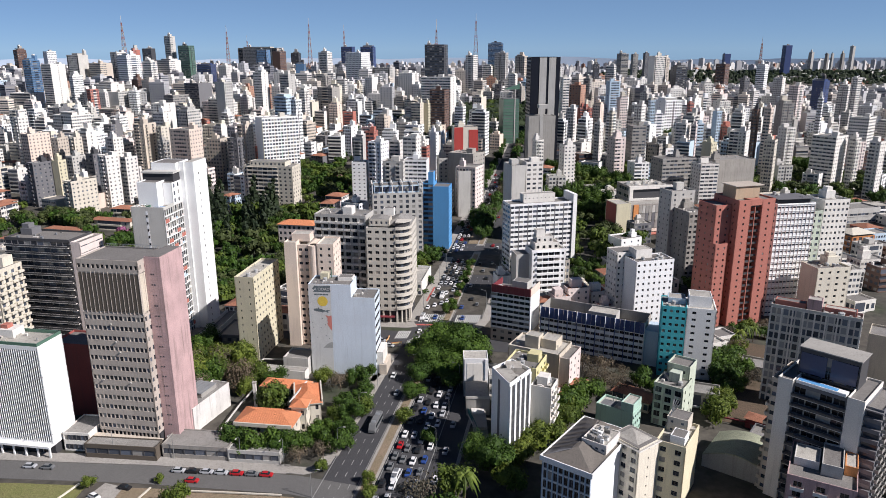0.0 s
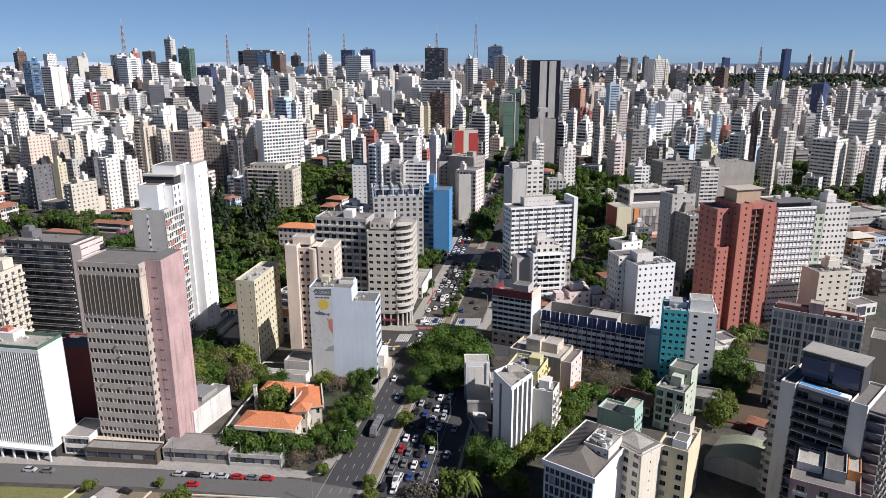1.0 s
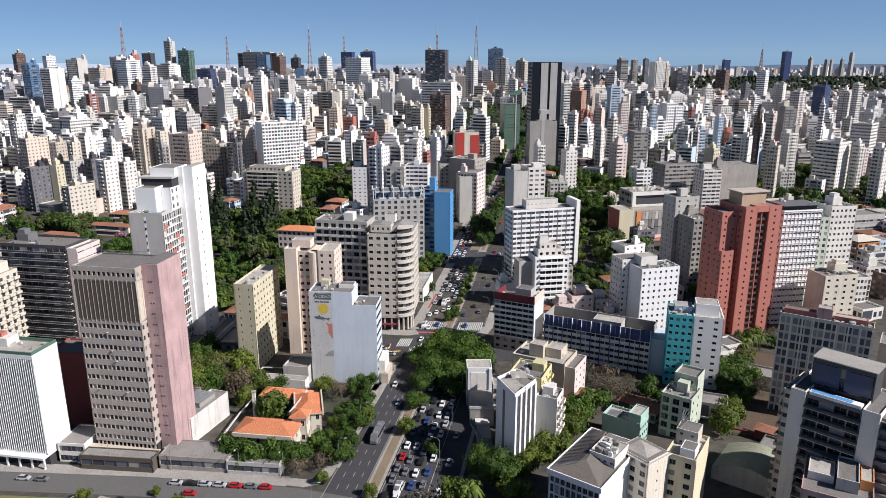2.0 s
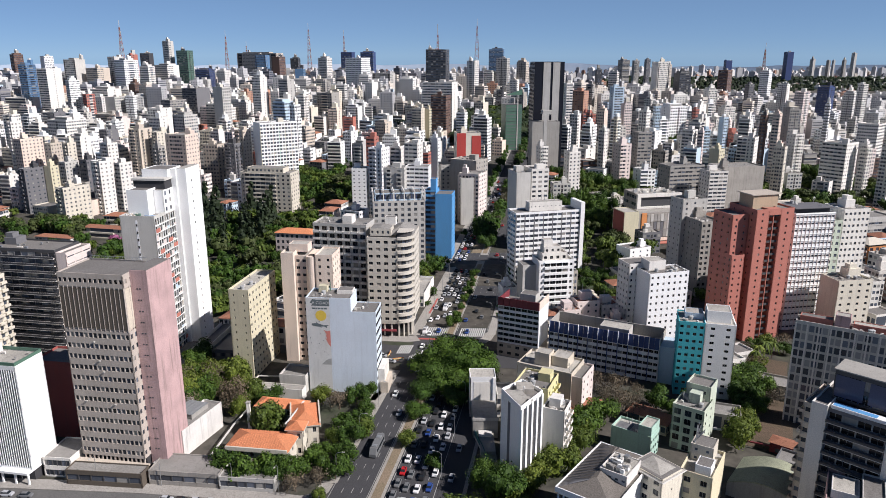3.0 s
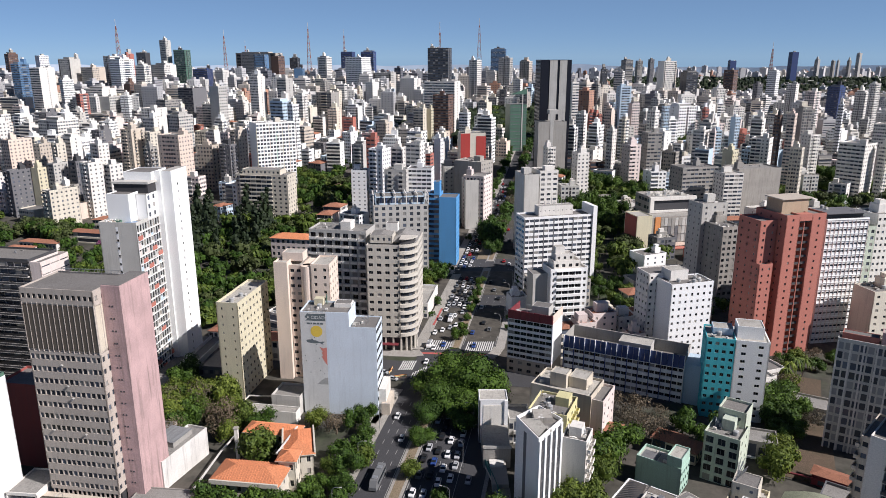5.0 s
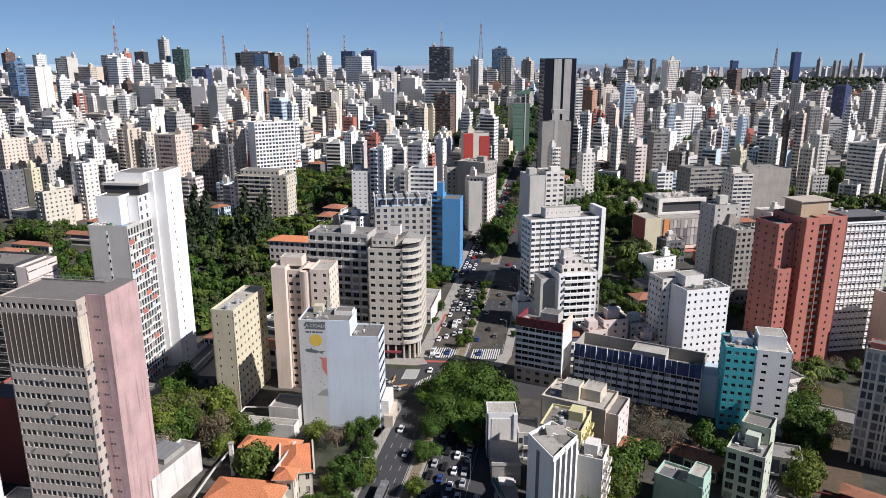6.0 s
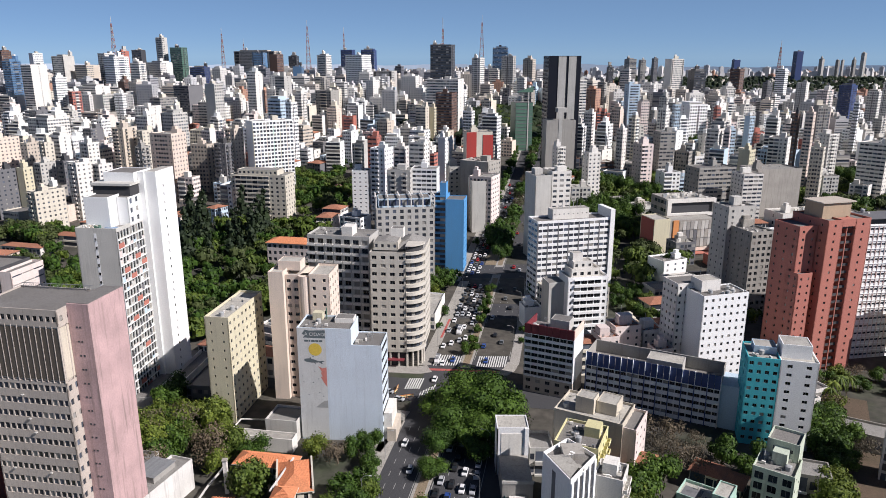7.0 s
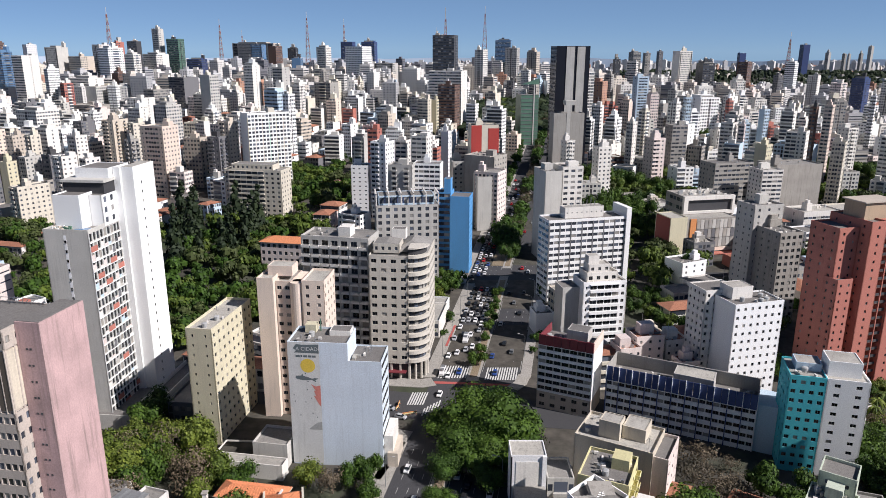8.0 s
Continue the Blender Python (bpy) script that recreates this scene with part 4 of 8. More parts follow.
    ob.location, ob.rotation_euler = (5.9, -0.09, 35.75), (radians(90), 0, 0)
    storey_block(root, 10.5, 6.5, 37.7, 6, 4.5, 1.3, "white", {}, 2.6, parapet=0.2, name="lift_housing")
    s = Solid()
    s.box(3, 8, 37.8, 6.2, 11, 40.2, WALLS["ochre"])
    s.box(7, 9.6, 37.8, 7.3, 9.9, 41.5, WALLS["green"])
    part("roof_hut", s, root)
    s = Solid()
    s.box(26.5, 1.5, 0, 29.0, 12, 9.5, WALLS["white"])
    s.box(27.5, 0.5, 0, 30.5, 11, 4.5, WALLS["beige"])
    part("side_annex", s, root, "small white annex at the foot")
    clutter(root, 1, 1.5, 9, 6, 37.72, 7, 8)
    clutter(root, 18, 1.5, 25.5, 10, 32.72, 8, 8)


mural_building()


def round_tower():
    root = thing("apartment_tower", "cream art-deco tower with rounded balcony corner", "building", pose(-33.3, 299.4, 0, 0, 0, -6))
    take(-22, 310, 15)
    st, pa = surface("cream_stucco", (0.60, 0.56, 0.49), dirt=0.3, vary=0), WALLS["palegrey"]
    w0, r, d = 14.0, 6.5, 24.0
    storey_block(root, 0, 0, 7.0, w0, 10, 39.6, st, {"front": ("grid", 4, 1.9, 1.35), "left": grid(3, 1.4, 1.4)}, 3.3, True, parapet=0.6)
    storey_block(root, w0 - 5, r + 0.02, 7.0, 5 + r, d - r, 39.6, st, {"right": grid(6, 1.3, 1.4), "back": grid(4, 1.3, 1.4)}, 3.3, True, parapet=0.6)
    arc = [(w0 + r * math.sin(a), r - r * math.cos(a)) for a in [k * math.pi / 2 / 12 for k in range(13)]]

    def wedge(z0, z1, grow, mat, name, label=""):
        c = (w0, r)
        pts = [(w0 - 0.01, r + 0.3)] + [(c[0] + (x - c[0]) * grow, c[1] + (y - c[1]) * grow) for x, y in arc] + [(w0 + r * grow, r + 0.3)]
        s = Solid()
        s.prism([pts[0]] + pts[1:], z0, z1, mat)
        return part(name, s, root, label)

    # solid near-black core, with the corner's inner shade in its colour
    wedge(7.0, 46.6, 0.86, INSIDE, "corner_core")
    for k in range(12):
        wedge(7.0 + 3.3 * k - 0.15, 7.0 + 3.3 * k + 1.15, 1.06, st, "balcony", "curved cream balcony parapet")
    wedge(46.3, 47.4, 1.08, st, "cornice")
    # the loggia is a solid too, painted as dark as its shade
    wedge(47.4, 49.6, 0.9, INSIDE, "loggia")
    wedge(49.6, 50.1, 1.04, st, "loggia_roof")
    g = Solid()
    for k in range(12):
        for j in range(5):
            a0, a1 = (j + 0.12) * math.pi / 10, (j + 0.88) * math.pi / 10
            q = [(w0 + r * 0.88 * math.sin(a), r - r * 0.88 * math.cos(a)) for a in (a0, a1)]
            z = 7.0 + 3.3 * k + 1.2
            g.raw([(*q[0], z), (*q[1], z), (*q[1], z + 1.8), (*q[0], z + 1.8)], [(0, 1, 2, 3)], PANES)
    part("glazing", g, root, kind="stuff")
    # ground storeys: dark colonnade
    s = Solid()
    # near-black blocks paint the shade behind the columns
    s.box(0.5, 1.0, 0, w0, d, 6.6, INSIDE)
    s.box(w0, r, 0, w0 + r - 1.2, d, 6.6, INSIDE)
    for k in range(5):
        s.box(0.4 + k * 3.3, 0.3, 0, 1.1 + k * 3.3, 1.0, 6.6, st)
    for k in range(5):
        a = k * math.pi / 8
        s.tube(w0 + (r - 0.7) * math.sin(a), r - (r - 0.7) * math.cos(a), 0, 6.6, 0.45, 0.45, st)
    s.box(0, 0.05, 6.3, w0, 1, 7.0, st)
    s.box(0.2, -1.6, 3.2, w0 - 1, 1.0, 3.5, WALLS["wine"])
    part("colonnade", s, root, "dark shop colonnade under the tower")
    # set-back top and low tiled roof
    storey_block(root, 1.0, 3, 47.2, 9.5, 9, 3.2, st, {"front": grid(4, 1.0, 1.3)}, 3.2, parapet=0.2, name="set_back_storey")
    s = Solid()
    for x0, y0, x1, y1, z0, z1 in ((7.5, 4.5, 20.3, 23.5, 47.4, 50.4), (1.0, 3.0, 10.5, 12.0, 50.5, 51.2)):
        cx, cy = (x0 + x1) / 2, (y0 + y1) / 2
        s.raw([(x0, y0, z0), (x1, y0, z0), (x1, y1, z0), (x0, y1, z0), (cx, cy - 4, z1), (cx, cy + 4, z1)], [(0, 1, 4), (1, 2, 5, 4), (2, 3, 5), (3, 0, 4, 5)], FIBRE)
    part("hipped_roof", s, root, "weathered grey hipped roof")
    storey_block(root, 6.5, 11, 50.4, 5, 4, 3.4, "white", {}, 3, parapet=0.2, name="tank_block")


round_tower()
building("grey apartment block with shaded ribbon balconies", -59.0, 310.6, -11.5, 25.6, 13, 50.5, "palegrey", {"front": ("balcony", 7, 2.4, 1.9, 0.9), "left": grid(4, 1.3, 1.3), "back": grid(8, 1.3, 1.3)}, 3.3, True, alt="white", roof=FIBRE)


def red_top_block():
    root = thing("office_building", "white banded office block with dark red panelled top", "building", pose(24.4, 278.1, 0, 0, 0, -26))
    take(36, 281, 13)
    w, d = 18.4, 13
    storey_block(root, 0, 0, 6.2, w, d, 16.8, "bright", {"front": ("ribbon", 7, 1.35), "left": ("ribbon", 5, 1.35), "back": ("ribbon", 7, 1.3)}, 2.4, True, alt="palegrey", parapet=0)
    storey_block(root, 0, 0, 0, w, d, 6.1, "beige", {"front": grid(5, 1.8, 1.3)}, 3.0, True, parapet=0, name="lower_storey")
    s = Solid()
    for k in range(7):
        s.box(k * w / 7 + 0.12, -0.25, 23.0, (k + 1) * w / 7 - 0.12, 0.1, 26.6 - 0.1 * (k % 2), WALLS["wine"])
    s.box(0, 0.1, 23.0, w, 0.4, 26.2, WALLS["wine"])
    s.box(0, 0.4, 23.0, 0.4, d, 26.0, WALLS["wine"])
    s.box(w - 0.4, 0.4, 23.0, w, d, 26.4, WALLS["peach"])
    part("panel_crown", s, root, "dark red tilted panels above the top storey")
    storey_block(root, 8, 5, 23.1, 7, 6, 4.4, "palegrey", {}, 3, parapet=0.2, name="lift_housing")
    clutter(root, 1.5, 1.5, 7.5, 12, 23.12, 2, 9)


def blue_top_block():
    root = thing("office_building", "long white office block with dark blue panel crown", "building", pose(45.6, 270.6, 0, 0, 0, -27))
    take(60, 270, 14), take(76, 262, 14)
    w, d = 45.0, 13
    storey_block(root, 0, 0, -2, w, d, 16.0, "bright", {"front": ("ribbon", 22, 1.25), "back": ("ribbon", 20, 1.2), "right": ("blank",)}, 2.65, True, alt="white", parapet=0)
    s = Solid()
    s.box(0, -0.35, -2, 0.28, 0, 14.0, WALLS["navy"])
    me = s.data("pilaster")
    for k in range(11):
        part("pilaster", me, root, "slim navy pilaster").location = (k * w / 11 - 0.14 if k else 0, 0, 0)
    for k in range(11):
        for j in range(2):
            s = Solid()
            x0, x1 = (k + j * 0.5) * w / 11 + 0.12, (k + j * 0.5 + 0.5) * w / 11 - 0.02
            s.raw([(x0, -0.3, 14.0), (x1, -0.3, 14.0), (x1, 0.25, 18.6), (x0, 0.25, 18.6), (x0, 0.3, 14.0), (x1, 0.3, 14.0), (x1, 0.4, 18.6), (x0, 0.4, 18.6)],
                  [(0, 1, 2, 3), (5, 4, 7, 6), (3, 2, 6, 7), (0, 3, 7, 4), (1, 5, 6, 2)], WALLS["navy"])
            part("crown_panel", s, root)
    s = Solid()
    s.box(-0.1, -0.42, 13.8, 0.1, 0.3, 18.9, WALLS["bright"])
    me = s.data("crown_rib")
    for k in range(12):
        part("crown_rib", me, root, "white rib between blue panels").location = (k * w / 11, 0, 0)
    s = Solid()
    s.box(0.2, d - 0.4, 14, w, d, 18.6, WALLS["grey"])
    s.box(w - 0.3, 0.5, 14, w, d, 18.6, WALLS["concrete"])
    s.box(0, 0.5, 14, 0.3, d, 18.6, WALLS["grey"])
    part("parapet", s, root)
    storey_block(root, 20, 4.5, 14.1, 12, 7, 4.2, "palegrey", {}, 3, parapet=0.2, roof=ROOFLIGHT, name="plant_room")
    s = Solid()
    rng = random.Random(6)
    for k in range(3):
        s.tube(35 + k * 1.6, 5, 14.1, 16.2, 0.7, 0.7, METAL)
    for _ in range(12):
        x, y = rng.uniform(14, 19), rng.uniform(2, 10)
        s.box(x, y, 14.1, x + 1.0, y + 0.8, 14.1 + rng.uniform(0.6, 1.6), METAL)
    part("roof_equipment", s, root, kind="stuff")
    s = Solid()
    s.box(w + 0.02, 1.0, -2, w + 5.5, d - 1, 15.5, WALLS["skyblue"])
    part("end_block", s, root, "pale blue blank end wall")
    clutter(root, 2, 2, 19, 11, 14.12, 3, 10)
    clutter(root, 33, 2, 44, 11, 14.12, 4, 10)


def teal_tower():
    root = thing("apartment_tower", "teal and white apartment tower with small square windows", "building", pose(89.2, 241.2, 0, 0, 0, -15))
    take(100, 244, 13)
    storey_block(root, 0, 0, -2, 9.4, 13, 31.2, "teal", {"front": grid(4, 1.25, 1.15), "left": grid(4, 1.1, 1.0), "back": grid(3, 1.1, 1.0)}, 2.75, True, parapet=0.6, roof=ROOFLIGHT)
    storey_block(root, 9.41, 0.0, -2, 10.8, 13, 31.2, "bright", {"front": grid(2, 1.5, 1.0), "back": grid(3, 1.1, 1.0)}, 2.75, True, parapet=0.6, roof=ROOFLIGHT)
    storey_block(root, 10, 3, 29.3, 8.5, 8, 4.2, "bright", {}, 3, parapet=0.3, roof=ROOFLIGHT, name="lift_housing")
    storey_block(root, 2.3, 5, 29.3, 6.6, 6, 2.2, "skyblue", {}, 3, parapet=0.2, roof=ROOFLIGHT, name="roof_hut")
    clutter(root, 1, 1, 8.4, 4.5, 29.32, 5, 6)


def twin_blocks():
    root = thing("apartment_building", "white twin apartment blocks with square windows", "building", pose(89.3, 281.2, 0, 0, 0, 15))
    take(98, 288, 13)
    storey_block(root, 0, 0, 0, 19.0, 11, 35, "bright", {"front": ("grid", 7, 1.0, 1.1), "left": ("blank",), "right": grid(4, 1.0, 1.1)}, 2.9, True, parapet=0.6)
    storey_block(root, -3.6, 11.1, 0, 13, 10, 36.5, "white", {"front": grid(5, 1.0, 1.1), "left": ("grid", 4, 0.9, 1.1), "back": grid(4, 1, 1.1)}, 2.9, True, parapet=0.6)
    storey_block(root, 3, 6, 35, 8, 7, 4.0, "white", {}, 3, parapet=0.3, roof=ROOFLIGHT, name="lift_housing")
    clutter(root, 1, 1, 18, 5, 35.12, 6, 9)
    clutter(root, 12, 5, 18, 10, 35.12, 16, 5)


def red_tower():
    root = thing("apartment_tower", "tall salmon-red tower with dark recessed balcony shaft", "building", pose(137.0, 292.8, 0, 0, 0, 16))
    take(146, 300, 15), take(138, 308, 10)
    w, d = 19.6, 18
    storey_block(root, 0, 0, 0, 6.6, d, 60.2, "salmon", {"front": grid(1, 0.9, 1.0), "left": grid(3, 0.8, 0.9)}, 2.95, True, parapet=0.8)
    storey_block(root, 12.6, 0, 0, 7.0, d, 60.2, "salmon", {"front": grid(1, 0.9, 1.0), "right": grid(3, 0.9, 1.0)}, 2.95, True, parapet=0.8)
    storey_block(root, 6.61, 3.0, 0, 5.98, d - 3, 58, "brown", {"front": grid(2, 1.6, 1.6)}, 2.95, True, parapet=0.4)
    s = Solid()
    s.box(6.62, 0.9, 0, 12.58, 3.0, 0.18, WALLS["brown"])
    s.box(6.62, 0.9, 0.18, 12.58, 1.0, 1.1, WALLS["dark"])
    bal = s.data("balcony")
    for k in range(20):
        part("balcony", bal, root).location = (0, 0, 1.2 + k * 2.95)
    s = Solid()
    s.box(9.4, 0.7, 0, 9.8, 3, 58, WALLS["salmon"])
    s.box(6.62, 0.05, 58.2, 12.58, 3.4, 61.0, WALLS["salmon"])
    part("shaft_fin", s, root)
    storey_block(root, -8.5, 4.5, 0, 8.48, 13, 57.5, "salmon", {"front": grid(2, 0.9, 1.0), "left": grid(3, 0.9, 1.0)}, 2.95, True, parapet=0.8, name="side_wing")
    storey_block(root, -9.4, 1.2, 0, 6.5, 6, 40, "salmon", {"front": grid(2, 0.8, 1.0), "left": grid(2, 0.8, 1.0)}, 2.95, True, parapet=0.9, name="lower_wing")
    storey_block(root, 1.5, 5, 60.3, 13, 9, 6.0, "tan", {}, 3, parapet=0.4, name="tank_block")
    s = Solid()
    s.box(0.5, 4.2, 66.4, 16, 14.6, 66.8, WALLS["beige"])
    part("roof_slab", s, root)


red_top_block()
blue_top_block()
teal_tower()
twin_blocks()
red_tower()
root = building("white tiled apartment block with gridded facade", 161.0, 306.5, 10, 20.2, 14, 55.5, "bright", {"front": ("grid", 10, 1.75, 0.85, 1.7), "left": grid(5, 1.3, 1.2), "right": grid(5, 1.3, 1.2)}, 3.1, gear=False)
s = Solid()
for k in range(19):
    s.box(0, -0.3, 0.5 + k * 3.1, 20.2, -0.02, 0.7 + k * 3.1, WALLS["bright"])
for k in range(11):
    s.box(k * 2.0, -0.25, 0.5, k * 2.0 + 0.16, -0.02, 55.8, WALLS["blush"])
part("facade_grid", s, root, "raised grid of pale ribs over the facade")
s = Solid()
s.box(1.0, 2.5, 55.9, 19.0, 13.0, 58.6, WALLS["dark"])
s.box(0.6, 1.0, 58.6, 19.8, 13.4, 58.9, WALLS["charcoal"])
part("roof_pavilion", s, root, "dark roof pavilion under a flat slab")
clutter(root, 2, 2, 18, 12, 58.95, 41, 7)
building("grey-green apartment block beside a white gridded slab", 183, 316, 10, 6, 16, 50, "sage", {"front": grid(2, 1.6, 1.5)}, 3.0)
building("white gridded apartment slab", 189.5, 318, 10, 14, 14, 55, "white", {"front": ("grid", 6, 1.2, 1.2), "right": grid(5, 1.2, 1.2)}, 2.9)
building("low pale apartment block with beige bands", 175, 289, 10, 17, 12, 29, "cream", {"front": grid(4, 1.4, 1.1), "right": grid(3, 1.4, 1.1)}, 3.1, True)
building("weathered concrete tower with gridded windows", 136.1, 352.3, 15, 11.6, 17.6, 41, "concrete", {"front": grid(4, 1.6, 1.5), "left": grid(4, 0.8, 1.0)}, 3.0, True)
building("taller blank core of the concrete tower", 130, 366, 15, 15, 12, 50, "palegrey", {"front": grid(3, 1.2, 1.2), "left": grid(3, 0.9, 1.0)}, 3.0)


def white_slab():
    root = thing("apartment_building", "white slab block with dark vertical strips and roof fin", "building", pose(41.6, 378.4, 3, 0, 0, 15))
    take(55, 395, 12), take(70, 399, 12)
    storey_block(root, 0, 0, -4, 39.2, 12.5, 41.0, "bright", {"front": ("ribbon", 14, 1.45), "left": ("ribbon", 3, 1.4), "back": grid(12, 1.9, 1.4)}, 3.0, False, alt="bright", parapet=0.9, roof=ROOF)
    s = Solid()
    s.box(0, -0.12, -2, 0.56, 0, 36.7, WALLS["charcoal"])
    me = s.data("strip")
    for k in range(0, 15, 2):
        part("strip", me, root, "dark vertical strip between bays").location = (max(0.05, k * 39.2 / 14 - 0.28), 0, 0)
    s = Solid()
    s.box(39.22, -0.8, -4, 41.6, 13.4, 42.0, WALLS["bright"])
    part("end_fin", s, root, "bright white end wall rising above the roof")
    storey_block(root, 10, 5, 37.0, 20, 6, 5.0, "white", {"front": grid(8, 0.6, 0.6)}, 4, parapet=0.3, roof=ROOFLIGHT, name="plant_room")
    s = Solid()
    for k in range(7):
        s.rod((14 + k * 2, 7, 42.1), (14 + k * 2, 7, 44.5 + (k % 3)), 0.12, METAL)
    part("aerial", s, root, kind="stuff")


white_slab()


def stepped_block():
    root = thing("apartment_building", "white stepped apartment block with red-edged terraces", "building", pose(48.2, 325.9, 0, 0, 0, 11))
    take(57, 332, 12)
    storey_block(root, 0, 0, 0, 18.2, 11.2, 27.4, "bright", {"front": ("bays", ((0.15, grid(1, 0.7, 1.2)), (0.68, ("terrace", 4, 1.9)), (0.17, grid(1, 1.3, 1.3)))), "right": grid(3, 1.2, 1.2)}, 3.0, True, alt="bright", parapet=1.0, roof=ROOFLIGHT)
    storey_block(root, 2.5, 3, 27.4, 13, 8, 3.0, "white", {"front": grid(4, 1.6, 1.5)}, 3.0, True, parapet=0.9, roof=ROOFLIGHT, name="set_back_storey")
    storey_block(root, 4, 5, 30.5, 9, 6, 3.0, "white", {"front": grid(3, 1.2, 1.3)}, 3.0, True, parapet=0.5, roof=ROOFLIGHT, name="top_storey")
    storey_block(root, 4.5, 7, 33.6, 4.5, 4, 3.2, "white", {}, 3.0, parapet=0.2, roof=ROOFLIGHT, name="tank_block")
    storey_block(root, -7, 4, 0, 6.98, 9, 25, "palegrey", {}, 3.0, parapet=0.3, name="side_wing")


stepped_block()


def hotel_wedge():
    root = thing("apartment_building", "white wedge-shaped apartment block with tall window strips", "building", pose(18.7, 189.5, 0, 0, 0, 0))
    take(25, 187, 9)
    A, B, C, D = (0, 0), (4.6, -11.8), (12.4, -1.2), (7.0, 6.5)
    br = WALLS["bright"]
    s = Solid()
    s.prism([A, B, C, D], 0, 27.0, br, ROOF)
    part("wall", s, root)
    s = Solid()
    for p, q in ((A, B), (B, C), (C, D), (D, A)):
        t = (Vector(q) - Vector(p)).normalized()
        n = Vector((t.y, -t.x)) * 0.25
        s.raw([(p[0], p[1], 27), (q[0], q[1], 27), (q[0] - n.x, q[1] - n.y, 27), (p[0] - n.x, p[1] - n.y, 27)] + [(p[0], p[1], 28), (q[0], q[1], 28), (q[0] - n.x, q[1] - n.y, 28), (p[0] - n.x, p[1] - n.y, 28)],
              [(0, 1, 5, 4), (1, 2, 6, 5), (2, 3, 7, 6), (3, 0, 4, 7), (4, 5, 6, 7)], br)
    part("parapet", s, root)
    s = Solid()
    s.raw([(1.0, -1.5, 28.0), (4.7, -10.8, 28.0), (7.4, -6.8, 28.3), (5.6, -2.0, 28.6)], [(0, 1, 2, 3)], ROOFLIGHT)
    s.box(4.6, -2, 27, 9.6, 3.0, 28.6, WALLS["concrete"])
    part("roof_slab", s, root, "pale tilted roof slab")
    fr = Solid()
    t = (Vector(C) - Vector(B)).normalized()
    n = Vector((t.y, -t.x))
    L = (Vector(C) - Vector(B)).length
    face = (B, (t.x, t.y), (n.x, n.y))
    win = window_mesh(0.8, 1.7)
    for k in range(8):
        for j in range(4):
            u = 1.9 + j * (L - 3.4) / 3
            for du in (-0.55, 0.55):
                ob = part("window", win, root)
                ob.location = (B[0] + t.x * (u + du) + n.x * 0.04, B[1] + t.y * (u + du) + n.y * 0.04, 3.2 + k * 3.0)
                ob.rotation_euler = (0, 0, math.atan2(t.y, t.x))
    for j in range(5):
        fr = Solid()
        u = 0.55 + j * (L - 1.1) / 4
        fr.side(face, u - 0.5, u + 0.5, 0, 27, 0, 0.35, br)
        part("pier", fr, root, "white pier between window strips")
        if j < 4:
            fr = Solid()
            fr.side(face, u + 0.55, u + (L - 1.1) / 4 - 0.55, 1.6, 26.4, 0, 0.03, WALLS["dark"])
            part("dark_panel", fr, root, "dark panel behind the windows")
    t = (Vector(B) - Vector(A)).normalized()
    n = Vector((t.y, -t.x))
    dk = Solid()
    dk.side((A, (t.x, t.y), (n.x, n.y)), 4.6, 6.2, 2, 26, 0, 0.03, WALLS["charcoal"])
    part("glazed_strip", dk, root, "dark strip of stair glazing")
    s = Solid()
    s.prism([(-4.4, 6.0), (-1.6, -6.5), (3.2, -12.5), (3.4, -10.5), (-0.6, 0.2), (-0.6, 6.0)], 0, 1.6, WALLS["charcoal"], ROOF)
    part("forecourt", s, root, "dark sunken forecourt at the foot")
    s = Solid()
    s.box(-7.6, 19.0, 0, 0.8, 32.8, 6.6, WALLS["grey"])
    s.box(-7.5, 19.2, 6.6, 0.7, 32.8, 6.9, ROOFLIGHT)
    s.box(-7.8, 18.8, 6.6, 1.0, 19.2, 7.5, WALLS["palegrey"])
    part("annex", s, root, "grey annex with a low roof parapet")
    s = Solid()
    s.box(-5.6, 6.2, 0, -0.8, 18.9, 2.6, WALLS["grey"])
    s.box(-5.8, 15.0, 2.6, -1.4, 18.7, 3.1, WALLS["stained"])
    part("ramp_deck", s, root, "low grey ramp deck with a pale ledge")
    for a, b in (((-7.4, 21), (-5.0, 10)), ((-5.0, 10), (-3.4, 1)), ((-3.4, 1), (-1.9, -6.5))):
        fr = Solid()
        t = (Vector(b) - Vector(a)).normalized()
        L = (Vector(b) - Vector(a)).length
        side = (a, (t.x, t.y), (t.y, -t.x))
        fr.side(side, 0, L, 0, 0.9, -0.15, 0.15, WALLS["palegrey"])
        fr.side(side, 0, L, 0.9, 3.0, -0.04, 0.04, WALLS["darkteal"])
        part("screen_fence", fr, root, "dark teal screen fence on a low wall")
    clutter(root, 4.6, -6.0, 8.5, -2.6, 27.05, 10, 6)


hotel_wedge()
root = building("white blank party-wall block beside the big tree", 10.5, 223.0, 0, 9.2, 7.5, 15.2, "bright", {"left": grid(3, 0.8, 0.9)}, 3.0, gear=False, parapet=0.4, roof=ROOFLIGHT)
s = Solid()
s.box(1.3, -0.12, 5.0, 7.4, -0.01, 14.2, WALLS["white"])
part("wall_panel", s, root, "fresh white panel on the party wall")
s = Solid()
s.box(8.1, -0.5, 0, 9.25, -0.01, 15.9, WALLS["bright"])
part("pilaster", s, root, "white pilaster at the corner")
